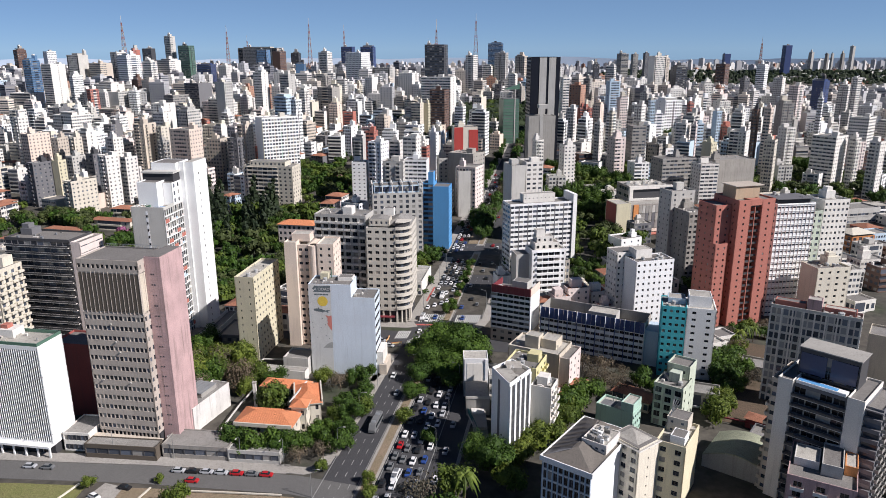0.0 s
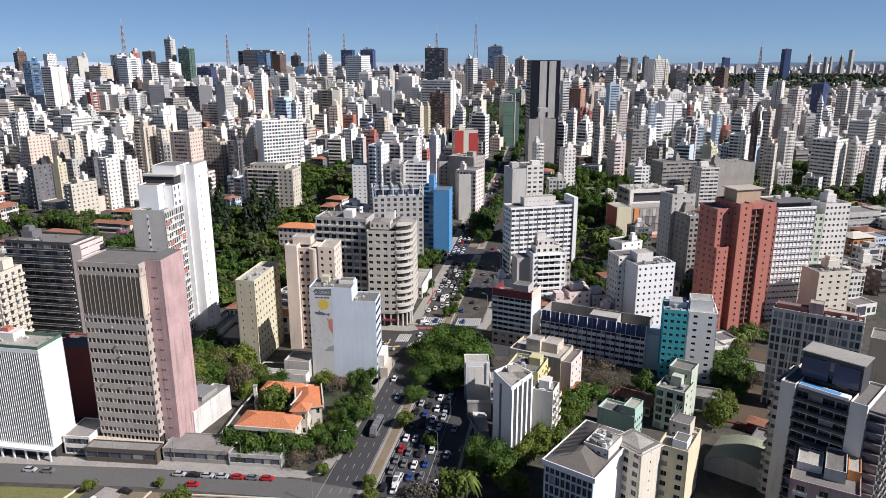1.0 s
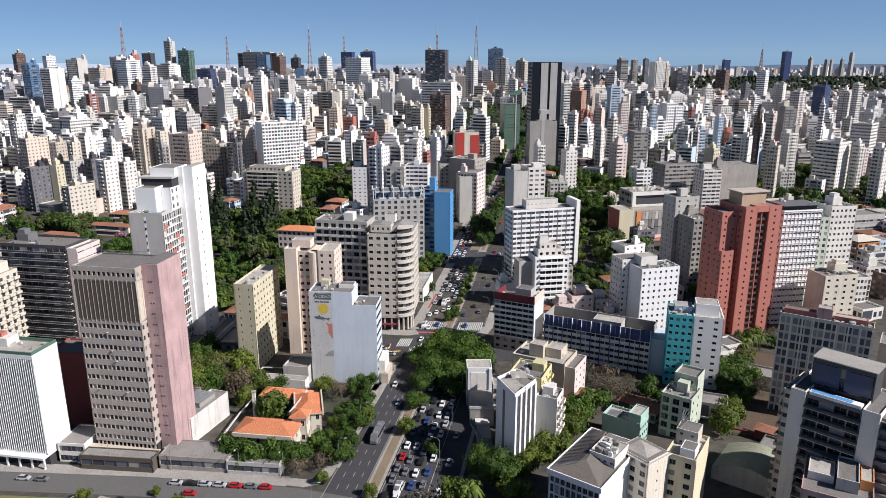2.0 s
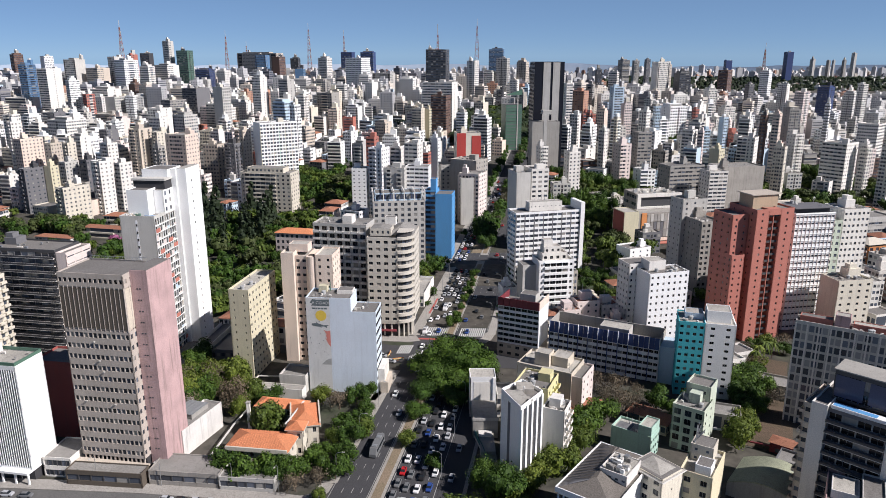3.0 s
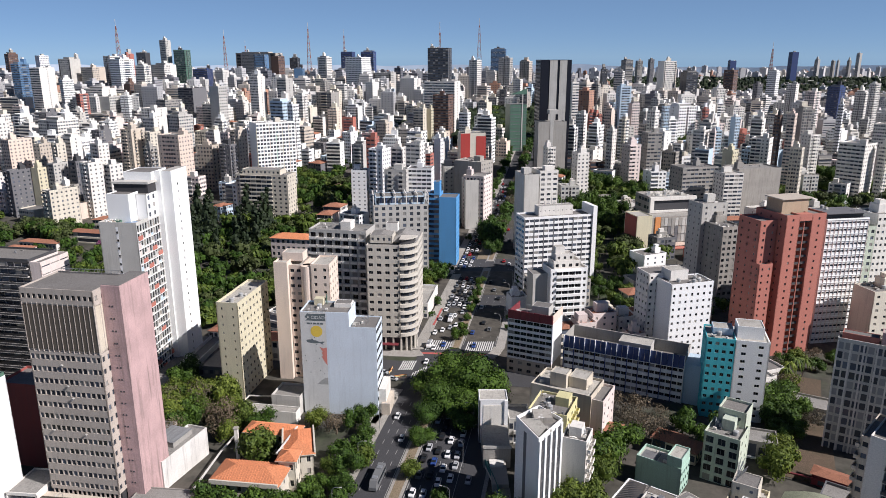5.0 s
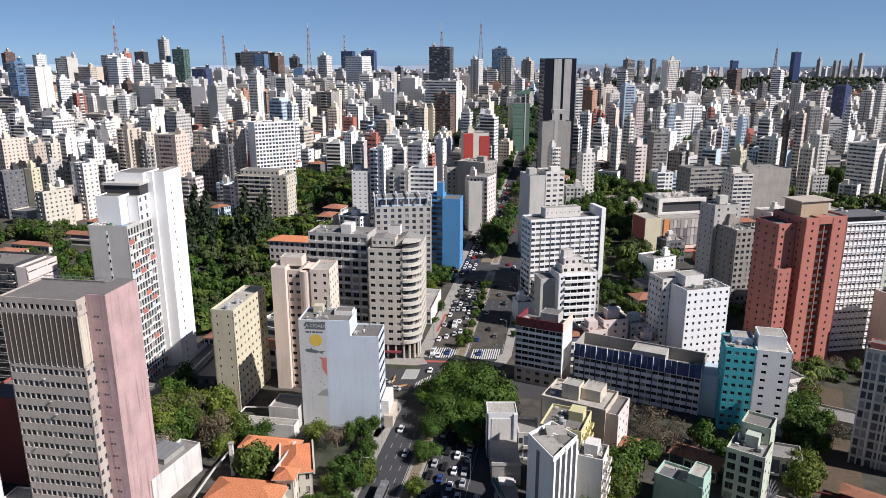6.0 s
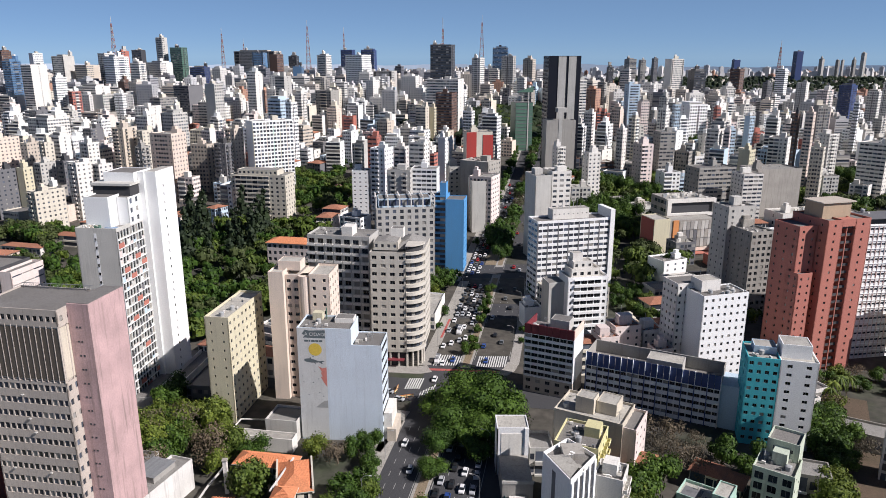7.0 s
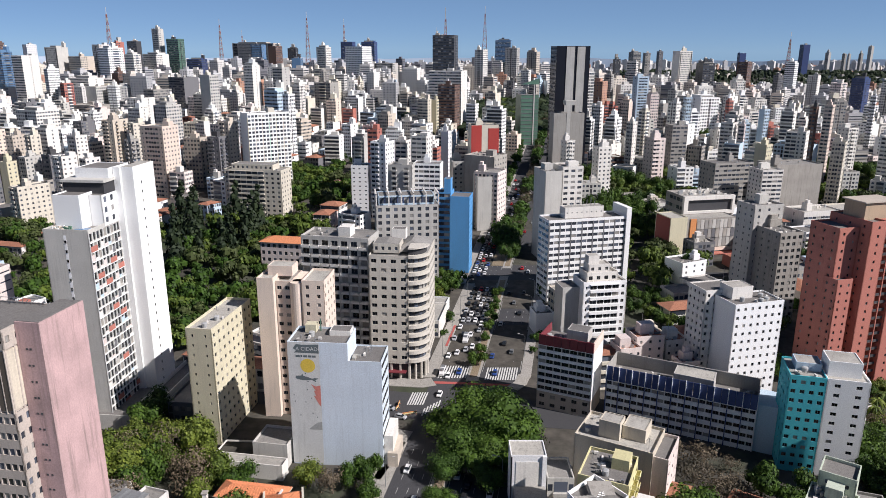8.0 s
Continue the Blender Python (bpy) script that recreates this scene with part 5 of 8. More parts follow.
building("yellow-green apartment block with small balconies", 23.9, 204.5, -24, 11.6, 13, 21.5, "yellow", {"right": ("balcony", 3, 1.4, 1.3), "front": grid(2, 1.0, 1.1)}, 3.0, True, alt="yellow")
building("white low block with corner balconies", 31.6, 191.0, -24, 7, 8, 20, "white", {"right": ("balcony", 2, 1.6, 1.3), "front": ("blank",)}, 3.0, True)
root = building("olive beige apartment block with blank front wall", 27.6, 228.2, -29, 20.4, 14, 18.2, "sand", {"front": ("blank",), "right": ("balcony", 3, 1.3, 1.2)}, 3.0, True, gear=False, roof=ROOFLIGHT)
storey_block(root, 5.5, 3, 18.8, 5.5, 5, 4.6, "sand", {}, 3, parapet=0.3, roof=ROOFLIGHT, name="tank_block")
clutter(root, 1, 8.5, 17, 13, 18.85, 9, 8)
storey_block(root, 11.2, 5, 18.8, 6.0, 7, 3.4, "sand", {}, 3, parapet=0.3, roof=ROOFLIGHT, name="lift_housing")
building("peach side wing of the beige block", 44.4, 219.8, -29, 5.4, 13, 17.0, "blush", {"right": grid(3, 1.0, 1.1)}, 3.0, gear=False)
building("grey-green stuccoed house block with glazed loggia", 76.1, 203.2, -36, 10.2, 10.4, 15.0, "sage", {"front": grid(3, 2.2, 2.1), "right": grid(2, 1.0, 1.2)}, 3.2, True, roof=FIBRE)
building("white narrow block behind the stuccoed house", 82.3, 209.5, -36, 8, 8, 19.5, "sage", {"front": grid(2, 1.0, 1.1)}, 3.2, gear=False)
root = building("mint-green house with recessed roof terrace", 56.1, 201.7, -36, 13.3, 7.9, 7.8, "mint", {"front": ("blank",), "right": grid(4, 1.0, 1.2)}, 3.2, True, gear=False, roof=ROOFLIGHT)
storey_block(root, 8.9, 0.3, 8.3, 4.3, 7.4, 3.4, "mint", {}, 3.2, parapet=0.5, roof=ROOFLIGHT, name="stair_block")
# flat plate in place of a recess, dark by colour alone
s = Solid()
s.box(0.8, 0.8, 8.36, 5.6, 5.8, 8.5, WALLS["charcoal"])
part("roof_well", s, root, "dark sunken part of the roof terrace")


# ---- foot of the slope: low houses, villa and the blocks beside the street ----
def villa():
    root = thing("villa", "old cream villa with bright orange clay-tiled hipped roofs", "house", pose(0, 0, 0))
    take(-55, 203, 14), take(-45, 210, 10)
    cr = WALLS["cream"]
    tile = Solid()

    def wing(ax, ay, rot, w, d, h, rise, name):
        r = thing_part(name, root, ax, ay, rot)
        storey_block(r, 0, 0, 0, w, d, h, "cream", {"front": grid(max(2, round(w / 3.2)), 1.1, 1.9), "right": grid(max(2, round(d / 3.2)), 1.1, 1.9)}, h / 2, True, parapet=0)
        s = Solid()
        o = 0.7
        k = min(w, d) / 2 + o
        if w >= d:
            a, b = (k - o, d / 2), (w - k + o, d / 2)
        else:
            a, b = (w / 2, k - o), (w / 2, d - k + o)
        c = [(-o, -o, h), (w + o, -o, h), (w + o, d + o, h), (-o, d + o, h)]
        top = [(*a, h + rise), (*b, h + rise)]
        if w >= d:
            f = [(0, 1, 5, 4), (1, 2, 5), (2, 3, 4, 5), (3, 0, 4)]
        else:
            f = [(0, 1, 4), (1, 2, 5, 4), (2, 3, 5), (3, 0, 4, 5)]
        s.raw(c + top, f, NEWTILES)
        e = Solid()
        e.box(-o, -o, h - 0.25, w + o, d + o, h - 0.02, cr)
        part("roof_edge", e, r)
        ro = Solid()
        n = 26
        for i in range(n):
            u = (i + 0.5) / n
            if w >= d:
                x = -o + u * (w + 2 * o)
                t = min(1, (x + o) / k, (w + o - x) / k)
                for y0, sg in ((-o, 1), (d + o, -1)):
                    ro.rod((x, y0, h + 0.06), (x, y0 + sg * t * (d / 2 + o), h + 0.06 + rise * t), 0.09, NEWTILES, 4)
            else:
                y = -o + u * (d + 2 * o)
                t = min(1, (y + o) / k, (d + o - y) / k)
                for x0, sg in ((-o, 1), (w + o, -1)):
                    ro.rod((x0, y, h + 0.06), (x0 + sg * t * (w / 2 + o), y, h + 0.06 + rise * t), 0.09, NEWTILES, 4)
        part("tiled_roof", s, r, "orange clay tiles")
        part("tile_ridging", ro, r, kind="stuff")

    def thing_part(name, parent, ax, ay, rot):
        ob = new(name)
        ob.parent = parent
        ob.matrix_local = pose(ax, ay, 0, 0, 0, rot)
        return ob

    for ax, ay, rot_, ln, hgt in ((-48.9, 201.6, 102, 15.4, 9.1), (-39.6, 203.6, 102, 15.4, 9.1), (-66.9, 189.6, -8, 20.0, 8.3)):
        s = Solid()
        s.box(0, -0.25, 7.0, ln, 0.25, hgt, cr)
        gutter = part("gutter_wall", s, root, "cream gutter wall along the eaves")
        gutter.matrix_local = pose(ax, ay, 0, 0, 0, rot_)
    wing(-66.6, 190.2, -8, 19.5, 10.5, 7.6, 2.4, "front_wing")
    wing(-48.6, 202.0, 12, 8.6, 14.5, 8.0, 2.8, "side_wing")
    wing(-64.5, 217.6, -10, 17.0, 6.0, 7.4, 1.8, "rear_wing")
    wing(-49.0, 196.4, -4, 5.0, 5.0, 10.2, 1.7, "corner_tower")
    s = Solid()
    s.box(-66.6, 213.5, 0, -65.5, 214.6, 10.4, WALLS["white"])
    s.box(-66.8, 213.3, 10.4, -65.3, 214.8, 10.7, WALLS["concrete"])
    part("chimney", s, root, "white chimney stack")


villa()
for label, pts_, hgt in (("white garden wall along the villa's court", [(-73, 190), (-71, 213), (-69, 224)], 3.2), ("white parapet wall between the villa's wings", [(-50.5, 201), (-47.5, 217)], 9.6), ("white parapet wall between the villa's wings", [(-66, 203.4), (-50, 201.0)], 5.0)):
    street("kerb", label, pts_, 0.45, WALLS["stained"], hgt, "wall")
building("white blank retaining wall building beside the villa", -82.6, 196.5, 71.9, 21, 7, 8.5, "stained", {"front": ("blank",)}, 3.0, gear=False, roof=FIBRE, name="house", category="house")
shed = thing("shed", "corrugated metal shed roof on the retaining building", "shed", pose(-89.5, 207.5, 8.7, 0, 0, -18))
s = Solid()
for k in range(10):
    s = Solid()
    s.box(k * 0.75, 0, 1.6 + 0.05 * (k % 2), k * 0.75 + 0.74, 9, 1.75 + 0.05 * (k % 2), METAL)
    part("roof_sheet", s, shed)
s = Solid()
s.box(0.1, 0.1, -0.05, 7.3, 8.9, 1.58, WALLS["grey"])
part("wall", s, shed)
for label, x, y, w, d, h, col in (("weathered concrete shop with roof terrace", -88, 181.5, 22, 10, 4.4, "concrete"), ("low grey shop with flat roof", -66, 178.8, 17, 9, 4.0, "palegrey"),
                                  ("low dark shop with beige canopy", -113, 181.6, 24, 5, 4.6, "umber"), ("white low shop on the corner of the street", -122, 186, 9, 12, 6.2, "white")):
    building(label, x, y, -6, w, d, h, col, {"front": ("ribbon", 6, 1.9)}, 4.0, gear=False, name="shop", alt="dark", category="shop", roof=FIBRE, parapet=0.5)
building("grey flat-roofed annex behind the villa", -62, 243, -10, 10.5, 10, 6.5, "palegrey", {"front": ("blank",)}, 3.0, gear=False, roof=FIBRE, name="house", category="house")
building("low white-walled annex with flat roof", -73.5, 238.5, -10, 22, 4.2, 3.8, "white", {"front": ("blank",)}, 3.0, gear=False, name="house", category="house", roof=ROOFLIGHT)

# blocks in front of the crossing, on the near slope
def sloped_roof_block():
    root = thing("apartment_building", "blue-white apartment block with dark sloping fibre-cement roof", "building", pose(30.2, 151.2, 0, 0, 0, -37))
    take(42, 158, 13), take(48, 168, 10)
    w, d = 14.6, 26.0
    storey_block(root, 0, 0, 0, w, d, 18.6, "bright", {"front": ("fins", 9), "left": grid(6, 1.2, 1.3), "right": ("blank",)}, 3.0, True, alt="skyblue", parapet=0)
    s = Solid()
    s.raw([(-0.4, -0.4, 19.4), (w + 0.4, -0.4, 19.0), (w + 0.4, d + 0.4, 19.0), (-0.4, d + 0.4, 19.4), (w * 0.5, 7, 21.6), (w * 0.35, d - 2, 21.4)],
          [(0, 1, 4), (1, 2, 5, 4), (2, 3, 5), (3, 0, 4, 5)], OLDROOF)
    part("sloping_roof", s, root, "dark streaked corrugated roof")
    for bx in ((-0.6, -0.6, w + 0.6, -0.3), (-0.6, d + 0.3, w + 0.6, d + 0.6), (-0.6, -0.3, -0.3, d + 0.3), (w + 0.3, -0.3, w + 0.6, d + 0.3)):
        s = Solid()
        s.box(bx[0], bx[1], 18.9, bx[2], bx[3], 19.75, WALLS["bright"])
        part("roof_rim", s, root, "white rim round the roof")
    s = Solid()
    s.box(-0.6, -0.6, 18.3, w + 0.6, d + 0.6, 18.9, WALLS["bright"])
    part("eave_slab", s, root, "white eaves slab")
    s = Solid()
    for k in range(30):
        y = k * d / 30
        s.rod((-0.3, y, 19.5), (w * 0.42, min(max(y, 5), d - 2), 21.5), 0.1, WALLS["charcoal"], 4)
    part("roof_seam", s, root, kind="stuff")
    rng = random.Random(3)
    storey_block(root, 6.4, 10.5, 18.9, 7.4, 9.5, 3.0, "white", {"front": grid(4, 0.9, 0.7)}, 3, parapet=0.4, roof=ROOFLIGHT, name="plant_room")
    s = Solid()
    for _ in range(30):
        x, y = rng.uniform(6.8, 12.2), rng.uniform(11, 18.4)
        s.box(x, y, 21.9, x + rng.uniform(0.5, 1.4), y + rng.uniform(0.5, 1.4), 22.3 + rng.uniform(0.2, 1.3), rng.choice((WALLS["palegrey"], METAL, WALLS["bright"], FIBRE)))
    part("roof_equipment", s, root, "crowd of air-conditioning units and tanks", kind="stuff")


sloped_roof_block()


def hip_tower(label, ax, ay, rot, w, d, h, wall, faces):
    root = building(label, ax, ay, rot, w, d, h, wall, faces, 3.0, True, gear=False, parapet=0)
    s = Solid()
    s.raw([(-0.5, -0.5, h + 0.1), (w + 0.5, -0.5, h + 0.1), (w + 0.5, d + 0.5, h + 0.1), (-0.5, d + 0.5, h + 0.1), (w * 0.5, d * 0.5, h + 1.6)], [(0, 1, 4), (1, 2, 4), (2, 3, 4), (3, 0, 4)], ROOFLIGHT)
    part("hipped_roof", s, root, "pale low hipped slab roof")
    s = Solid()
    s.box(-0.6, -0.6, h - 0.2, w + 0.6, d + 0.6, h + 0.08, WALLS["white"])
    part("eave_slab", s, root)
    return root


hip_tower("beige apartment block with low hipped roof", 50.9, 160.6, -53, 10.2, 9.0, 20.5, "cream", {"front": ("grid", 3, 1.7, 1.6), "right": grid(1, 0.5, 0.6)})
root = building("cream apartment block with roof huts and lattice mast", 63.6, 158.8, -33, 8.4, 15, 19.0, "butter", {"front": ("grid", 2, 1.7, 1.6), "right": ("blank",)}, 3.0, True, gear=False, roof=ROOFLIGHT)
storey_block(root, 3.5, 1.5, 19, 4, 5, 3.0, "bright", {}, 3, parapet=0.2, name="roof_hut")
storey_block(root, 0.5, 8, 19, 6, 6, 5.0, "cream", {"front": grid(2, 0.8, 0.8)}, 3, parapet=0.3, name="tank_block")
s = Solid()
for k in range(5):
    s.rod((1 + k * 0.1, 9, 24), (2.6 - k * 0.4, 12, 28 + (k % 2)), 0.09, METAL)
    s.rod((1, 9 + k * 0.6, 24), (3.2, 9 + k * 0.6, 27.5), 0.08, METAL)
part("lattice_mast", s, root, "pale steel lattice of aerials")


def vault_hall():
    root = thing("hall", "low hall with mossy green barrel-vaulted roof", "building", pose(84.5, 176.3, 0, 0, 0, -38))
    take(97, 178, 12)
    w, d, n = 20.0, 17.0, 16
    s = Solid()
    pts = [(x * w / n, 4.0 + 3.4 * math.sin(math.pi * (x / n) * 0.92 + 0.1)) for x in range(n + 1)]
    s.raw([q for x, z in pts for q in ((x, 0, z), (x, d, z), (x, 0, z - 0.3))], [f for k in range(n) for f in ((3 * k, 3 * k + 3, 3 * k + 4, 3 * k + 1), (3 * k + 2, 3 * k + 5, 3 * k + 3, 3 * k))], MOSSY)
    part("vaulted_roof", s, root, "weathered greenish vault")
    s = Solid()
    s.raw([(pts[0][0], 0.1, 0), (pts[-1][0], 0.1, 0)] + [(x, 0.1, z - 0.2) for x, z in reversed(pts)], [tuple(range(n + 3))], WALLS["grey"])
    s.box(0, 0.2, 0, 0.3, d, 4, WALLS["grey"])
    s.box(w - 0.3, 0.2, 0, w, d, 4, WALLS["grey"])
    s.raw([(pts[0][0], d - 0.1, 0)] + [(x, d - 0.1, z - 0.2) for x, z in pts] + [(pts[-1][0], d - 0.1, 0)], [tuple(range(n + 3))], WALLS["grey"])
    part("wall", s, root)


vault_hall()


def pool_tower():
    root = thing("apartment_tower", "modern grey tower with balcony stack and roof pool", "building", pose(96.1, 163.4, 0, 0, 0, -45))
    take(110, 170, 14)
    w, d = 28.0, 17.0
    # charcoal back wall puts the shade behind the balconies into the colour
    storey_block(root, 6.2, 0.8, 0, 13.6, d - 1, 36.6, "charcoal", {"front": ("ribbon", 4, 1.9), "back": ("ribbon", 4, 1.6)}, 3.05, True, alt="grey", parapet=0.6)
    for x, y, ww, col, faces in ((2.2, 0, 3.9, "white", {}), (20.0, 0, 4.2, "white", {})):
        storey_block(root, x, y, 0, ww, d, 37.4, col, faces, 3.05, parapet=0.7, name="side_column")
    storey_block(root, 0, 1.5, 0, 2.18, d - 2, 36.0, "beige", {"front": grid(1, 1.2, 1.3), "left": ("balcony", 4, 1.4, 1.4)}, 3.05, parapet=0.6, name="side_wing")
    storey_block(root, 24.22, 1.5, 0, 4.2, d - 2, 36.0, "charcoal", {"front": ("terrace", 1, 1.8), "right": ("balcony", 4, 1.4, 1.4)}, 3.05, alt="grey", parapet=0.6, name="side_wing")
    storey_block(root, 5.0, 6.5, 37.4, 15.5, 8.0, 7.6, "dark", {"front": ("ribbon", 5, 2.8)}, 4.2, True, alt="navy", parapet=0.8, name="penthouse")
    s = Solid()
    s.box(6.1, -0.5, 0, 19.9, 0.78, 0.2, WALLS["palegrey"])
    s.box(6.1, -0.5, 0.2, 19.9, -0.42, 0.95, WALLS["dark"])
    me = s.data("balcony")
    for k in range(11):
        part("balcony", me, root, "pale slab with dark glass railing").location = (0, 0, 3.05 * (k + 1))
    s = Solid()
    s.box(5.4, 6.38, 38.6, 12.2, 6.48, 44.6, WALLS["lavender"])
    part("penthouse_panel", s, root, "bluish reflecting glass panel")
    s = Solid()
    s.box(13.4, 6.38, 38.6, 20.0, 6.48, 44.6, WALLS["lavender"])
    part("penthouse_panel", s, root, "bluish reflecting glass panel")
    s = Solid()
    s.box(6.6, 0.9, 37.3, 19.4, 3.4, 38.2, WALLS["bright"])
    s.box(6.9, 1.2, 38.2, 17.0, 3.1, 38.25, WALLS["blue"])
    part("roof_pool", s, root, "blue strip pool on the roof")
    s = Solid()
    s.box(4.7, 6.2, 45.9, 20.8, 14.8, 46.2, WALLS["grey"])
    part("roof_slab", s, root)


pool_tower()
root = building("pinkish white apartment block with roof huts", 92.2, 140.3, -30, 16.0, 20, 20, "pink", {"front": ("balcony", 3, 2.0, 1.5), "left": grid(5, 1.1, 1.2)}, 3.0, True, alt="white", gear=False, roof=ROOF)
storey_block(root, 1, 7, 20, 6, 8, 2.6, "white", {}, 3, parapet=0.3, roof=ROOFLIGHT, name="roof_hut")
storey_block(root, 7.5, 5, 20, 5, 12, 3.4, "palegrey", {}, 3, parapet=0.6, name="roof_hut")
storey_block(root, 12.8, 8, 20, 3, 8, 3.0, "orange", {}, 3, parapet=0.4, roof=ROOFLIGHT, name="roof_hut")
root = building("grey weathered office block with red roof terraces", 122.0, 221.0, -33, 29.0, 6.4, 37.2, "palegrey", {"front": ("grid", 14, 1.6, 2.3), "left": grid(3, 1.6, 2.1)}, 3.1, gear=False, alt="white")
for ch in root.children:
    if ch.name.startswith("glazing"):
        ch.data.materials[0] = GREYGLASS
s = Solid()
s.box(0, -0.3, 0, 0.5, 0, 37.6, WALLS["white"])
me = s.data("pier")
for k in range(9):
    part("pier", me, root, "pale concrete pier").location = (k * 28.5 / 8, 0, 0)
clutter(root, 17, 0.6, 28, 2, 37.8, 11, 12)
storey_block(root, 1, 2.0, 37.2, 10, 3.8, 2.4, "salmon", {}, 3, parapet=0.3, name="roof_hut")
storey_block(root, 11.5, 1.6, 37.2, 4.6, 4.2, 4.6, "pink", {}, 3, parapet=0.3, roof=ROOFLIGHT, name="lift_housing")
storey_block(root, 17, 2.2, 37.2, 10, 3.6, 2.4, "salmon", {}, 3, parapet=0.3, roof=ROOFLIGHT, name="lift_housing")
building("tan blank-walled block with a flat roof", 131.0, 164.0, -42, 22, 16, 24.4, "tan", {}, 3.0, gear=False, roof=ROOFLIGHT, parapet=0.5)
building("pale concrete block with a blank party wall", 160, 222, -35, 30, 12, 25, "sand", {}, 3.0, gear=False, roof=FIBRE)
building("low white house with curved canopy beside palms", 118, 262, 20, 14, 9, 6, "white", {"front": ("ribbon", 4, 1.4)}, 3.0, gear=False, name="house", category="house")
for x, y, w, d, h, col in ((62, 296, 11, 9, 17, "blush"), (74, 300, 9, 8, 14, "white"), (55, 290, 8, 9, 15, "blush"), (66, 308, 12, 8, 12, "cream"), (76, 288, 7, 7, 11, "blush")):
    building("pinkish small apartment house with red tiled strips", x, y, 12, w, d, h, col, {"front": grid(3, 1.0, 1.1), "left": grid(3, 1.0, 1.1)}, 3.0, gear=True, name="house", roof=TILES, group="small houses behind the office blocks", category="house")
building("white low building with roof plant by the avenue", 32, 340, 11, 8, 9, 9, "bright", {"front": ("blank",)}, 3.0)

# low roofs, yards and walls between the near blocks
for label, x, y, rot, w, d, h, col, rf in (
    ("low house with clay-tiled roof in a back yard", 66, 219, -36, 9, 7, 4.5, "cream", TILES), ("low shed with rusty tiled roof beside the mint house", 72, 213, -36, 6, 8, 4.0, "beige", TILES),
    ("small grey workshop with fibre-cement roof", 92, 216, -20, 12, 9, 5.0, "grey", FIBRE), ("white house with curved canopy roof", 112, 254, 18, 12, 8, 6.5, "white", ROOFLIGHT),
    ("low concrete deck with parking canopy", 120, 240, -30, 16, 10, 5.0, "concrete", FIBRE), 
    ("dark low garage beside the vaulted hall", 104, 188, -38, 16, 8, 4.0, "charcoal", FIBRE), ("red-roofed shed strip by the street", 108, 200, -38, 14, 5, 3.6, "wine", TILES),
    ("white low house behind the wedge block", 40, 214, -26, 7, 7, 6.0, "white", TILES), ("small pale blue house with tiled roof", 50, 219, -26, 5, 6, 7.0, "skyblue", TILES),
    ("pale low shed behind the party wall", 20.2, 223, 0, 7, 10, 8.0, "palegrey", FIBRE),
    ("flat-roofed parking deck behind the office tower", -110, 212, -9, 20, 14, 7.0, "grey", ROOF), ("low white house with tiled roof behind the party wall", -128, 226, -9, 16, 12, 8.0, "cream", TILES),
    ("low dark roofed workshop by the balcony block", -150, 232, -9, 18, 14, 9.0, "grey", FIBRE), ("garage building at the foot of the white tower", -96, 268, -6, 12, 18, 6.0, "charcoal", ROOF),
    ("pale low row house along the side street", -92, 292, -10, 26, 9, 9.0, "white", TILES), ("low pale shop at the foot of the rounded tower", -15.6, 338, -9, 7, 22, 7.0, "white", ROOFLIGHT),
    ("low beige shop with awning on the avenue", -22, 318, -9, 6, 17, 5.5, "beige", ROOF), ("grey terrace of low shops across the avenue", 42, 305, 12, 14, 9, 9.0, "palegrey", FIBRE),
    ("small pinkish house behind the red-topped block", 48, 291, 12, 9, 8, 13.0, "peach", TILES), ("white walled house near the stepped block", 84, 318, 12, 14, 10, 9.0, "white", TILES),
    ("low tiled house below the slab block", 92, 352, 14, 16, 10, 7.0, "cream", TILES), ("white low hall with flat roof beyond the twin blocks", 112, 330, 14, 16, 12, 9.0, "white", ROOF),
    ("low grey shed with long roof by the school", 100, 372, 14, 18, 12, 7.0, "palegrey", FIBRE), ("cream villa with orange tiled roof among trees", -250, 470, -14, 34, 9, 11.0, "cream", TILES),
    ("orange-roofed long house beside the garden", -272, 452, -14, 28, 8, 9.0, "white", TILES)):
    plain_building(label, x, y, rot, w, d, h, col, "grid", 3.2, rf, "house", "low houses between the blocks", "house")

# ---- beyond the crossing ----
def school():
    root = thing("school", "modern concrete school with a framed glass storey and grey screens", "building", pose(133.9, 464.0, 0, 0, 0, 12))
    take(150, 474, 18), take(135, 458, 12)
    wh, dk = WALLS["white"], WALLS["dark"]
    storey_block(root, 0, 3, 0, 33.0, 22, 24.0, "concrete", {"left": ("ribbon", 6, 1.6)}, 4.0, parapet=0)
    storey_block(root, 0.5, 4, 24.0, 32.0, 20, 9.6, "concrete", {"left": ("ribbon", 5, 2.2), "right": ("ribbon", 5, 2.2)}, 4.8, parapet=0.8, roof=ROOFLIGHT, name="upper_storey")
    s = Solid()
    for bx in ((0, 23.6, 33, 25.6), (0, 32.2, 33, 34.4), (0, 25.6, 2.6, 32.2), (31.4, 25.6, 33, 32.2)):
        s.box(bx[0], 2.0, bx[1], bx[2], 4.2, bx[3], wh)
    part("frame", s, root, "deep white frame round the glass storey")
    s = Solid()
    s.box(2.6, 3.5, 25.6, 31.4, 3.7, 32.2, dk)
    part("glass_front", s, root, "dark reflecting glass")
    for k in range(3):
        s = Solid()
        s.box(0, 2.4, 18.0 + 1.9 * k, 33, 3.0, 19.0 + 1.9 * k, wh)
        part("slab_edge", s, root, "white slab edge")
    rng = random.Random(5)
    s = Solid()
    for _ in range(34):
        x, y = rng.uniform(1.5, 30), rng.uniform(5, 21)
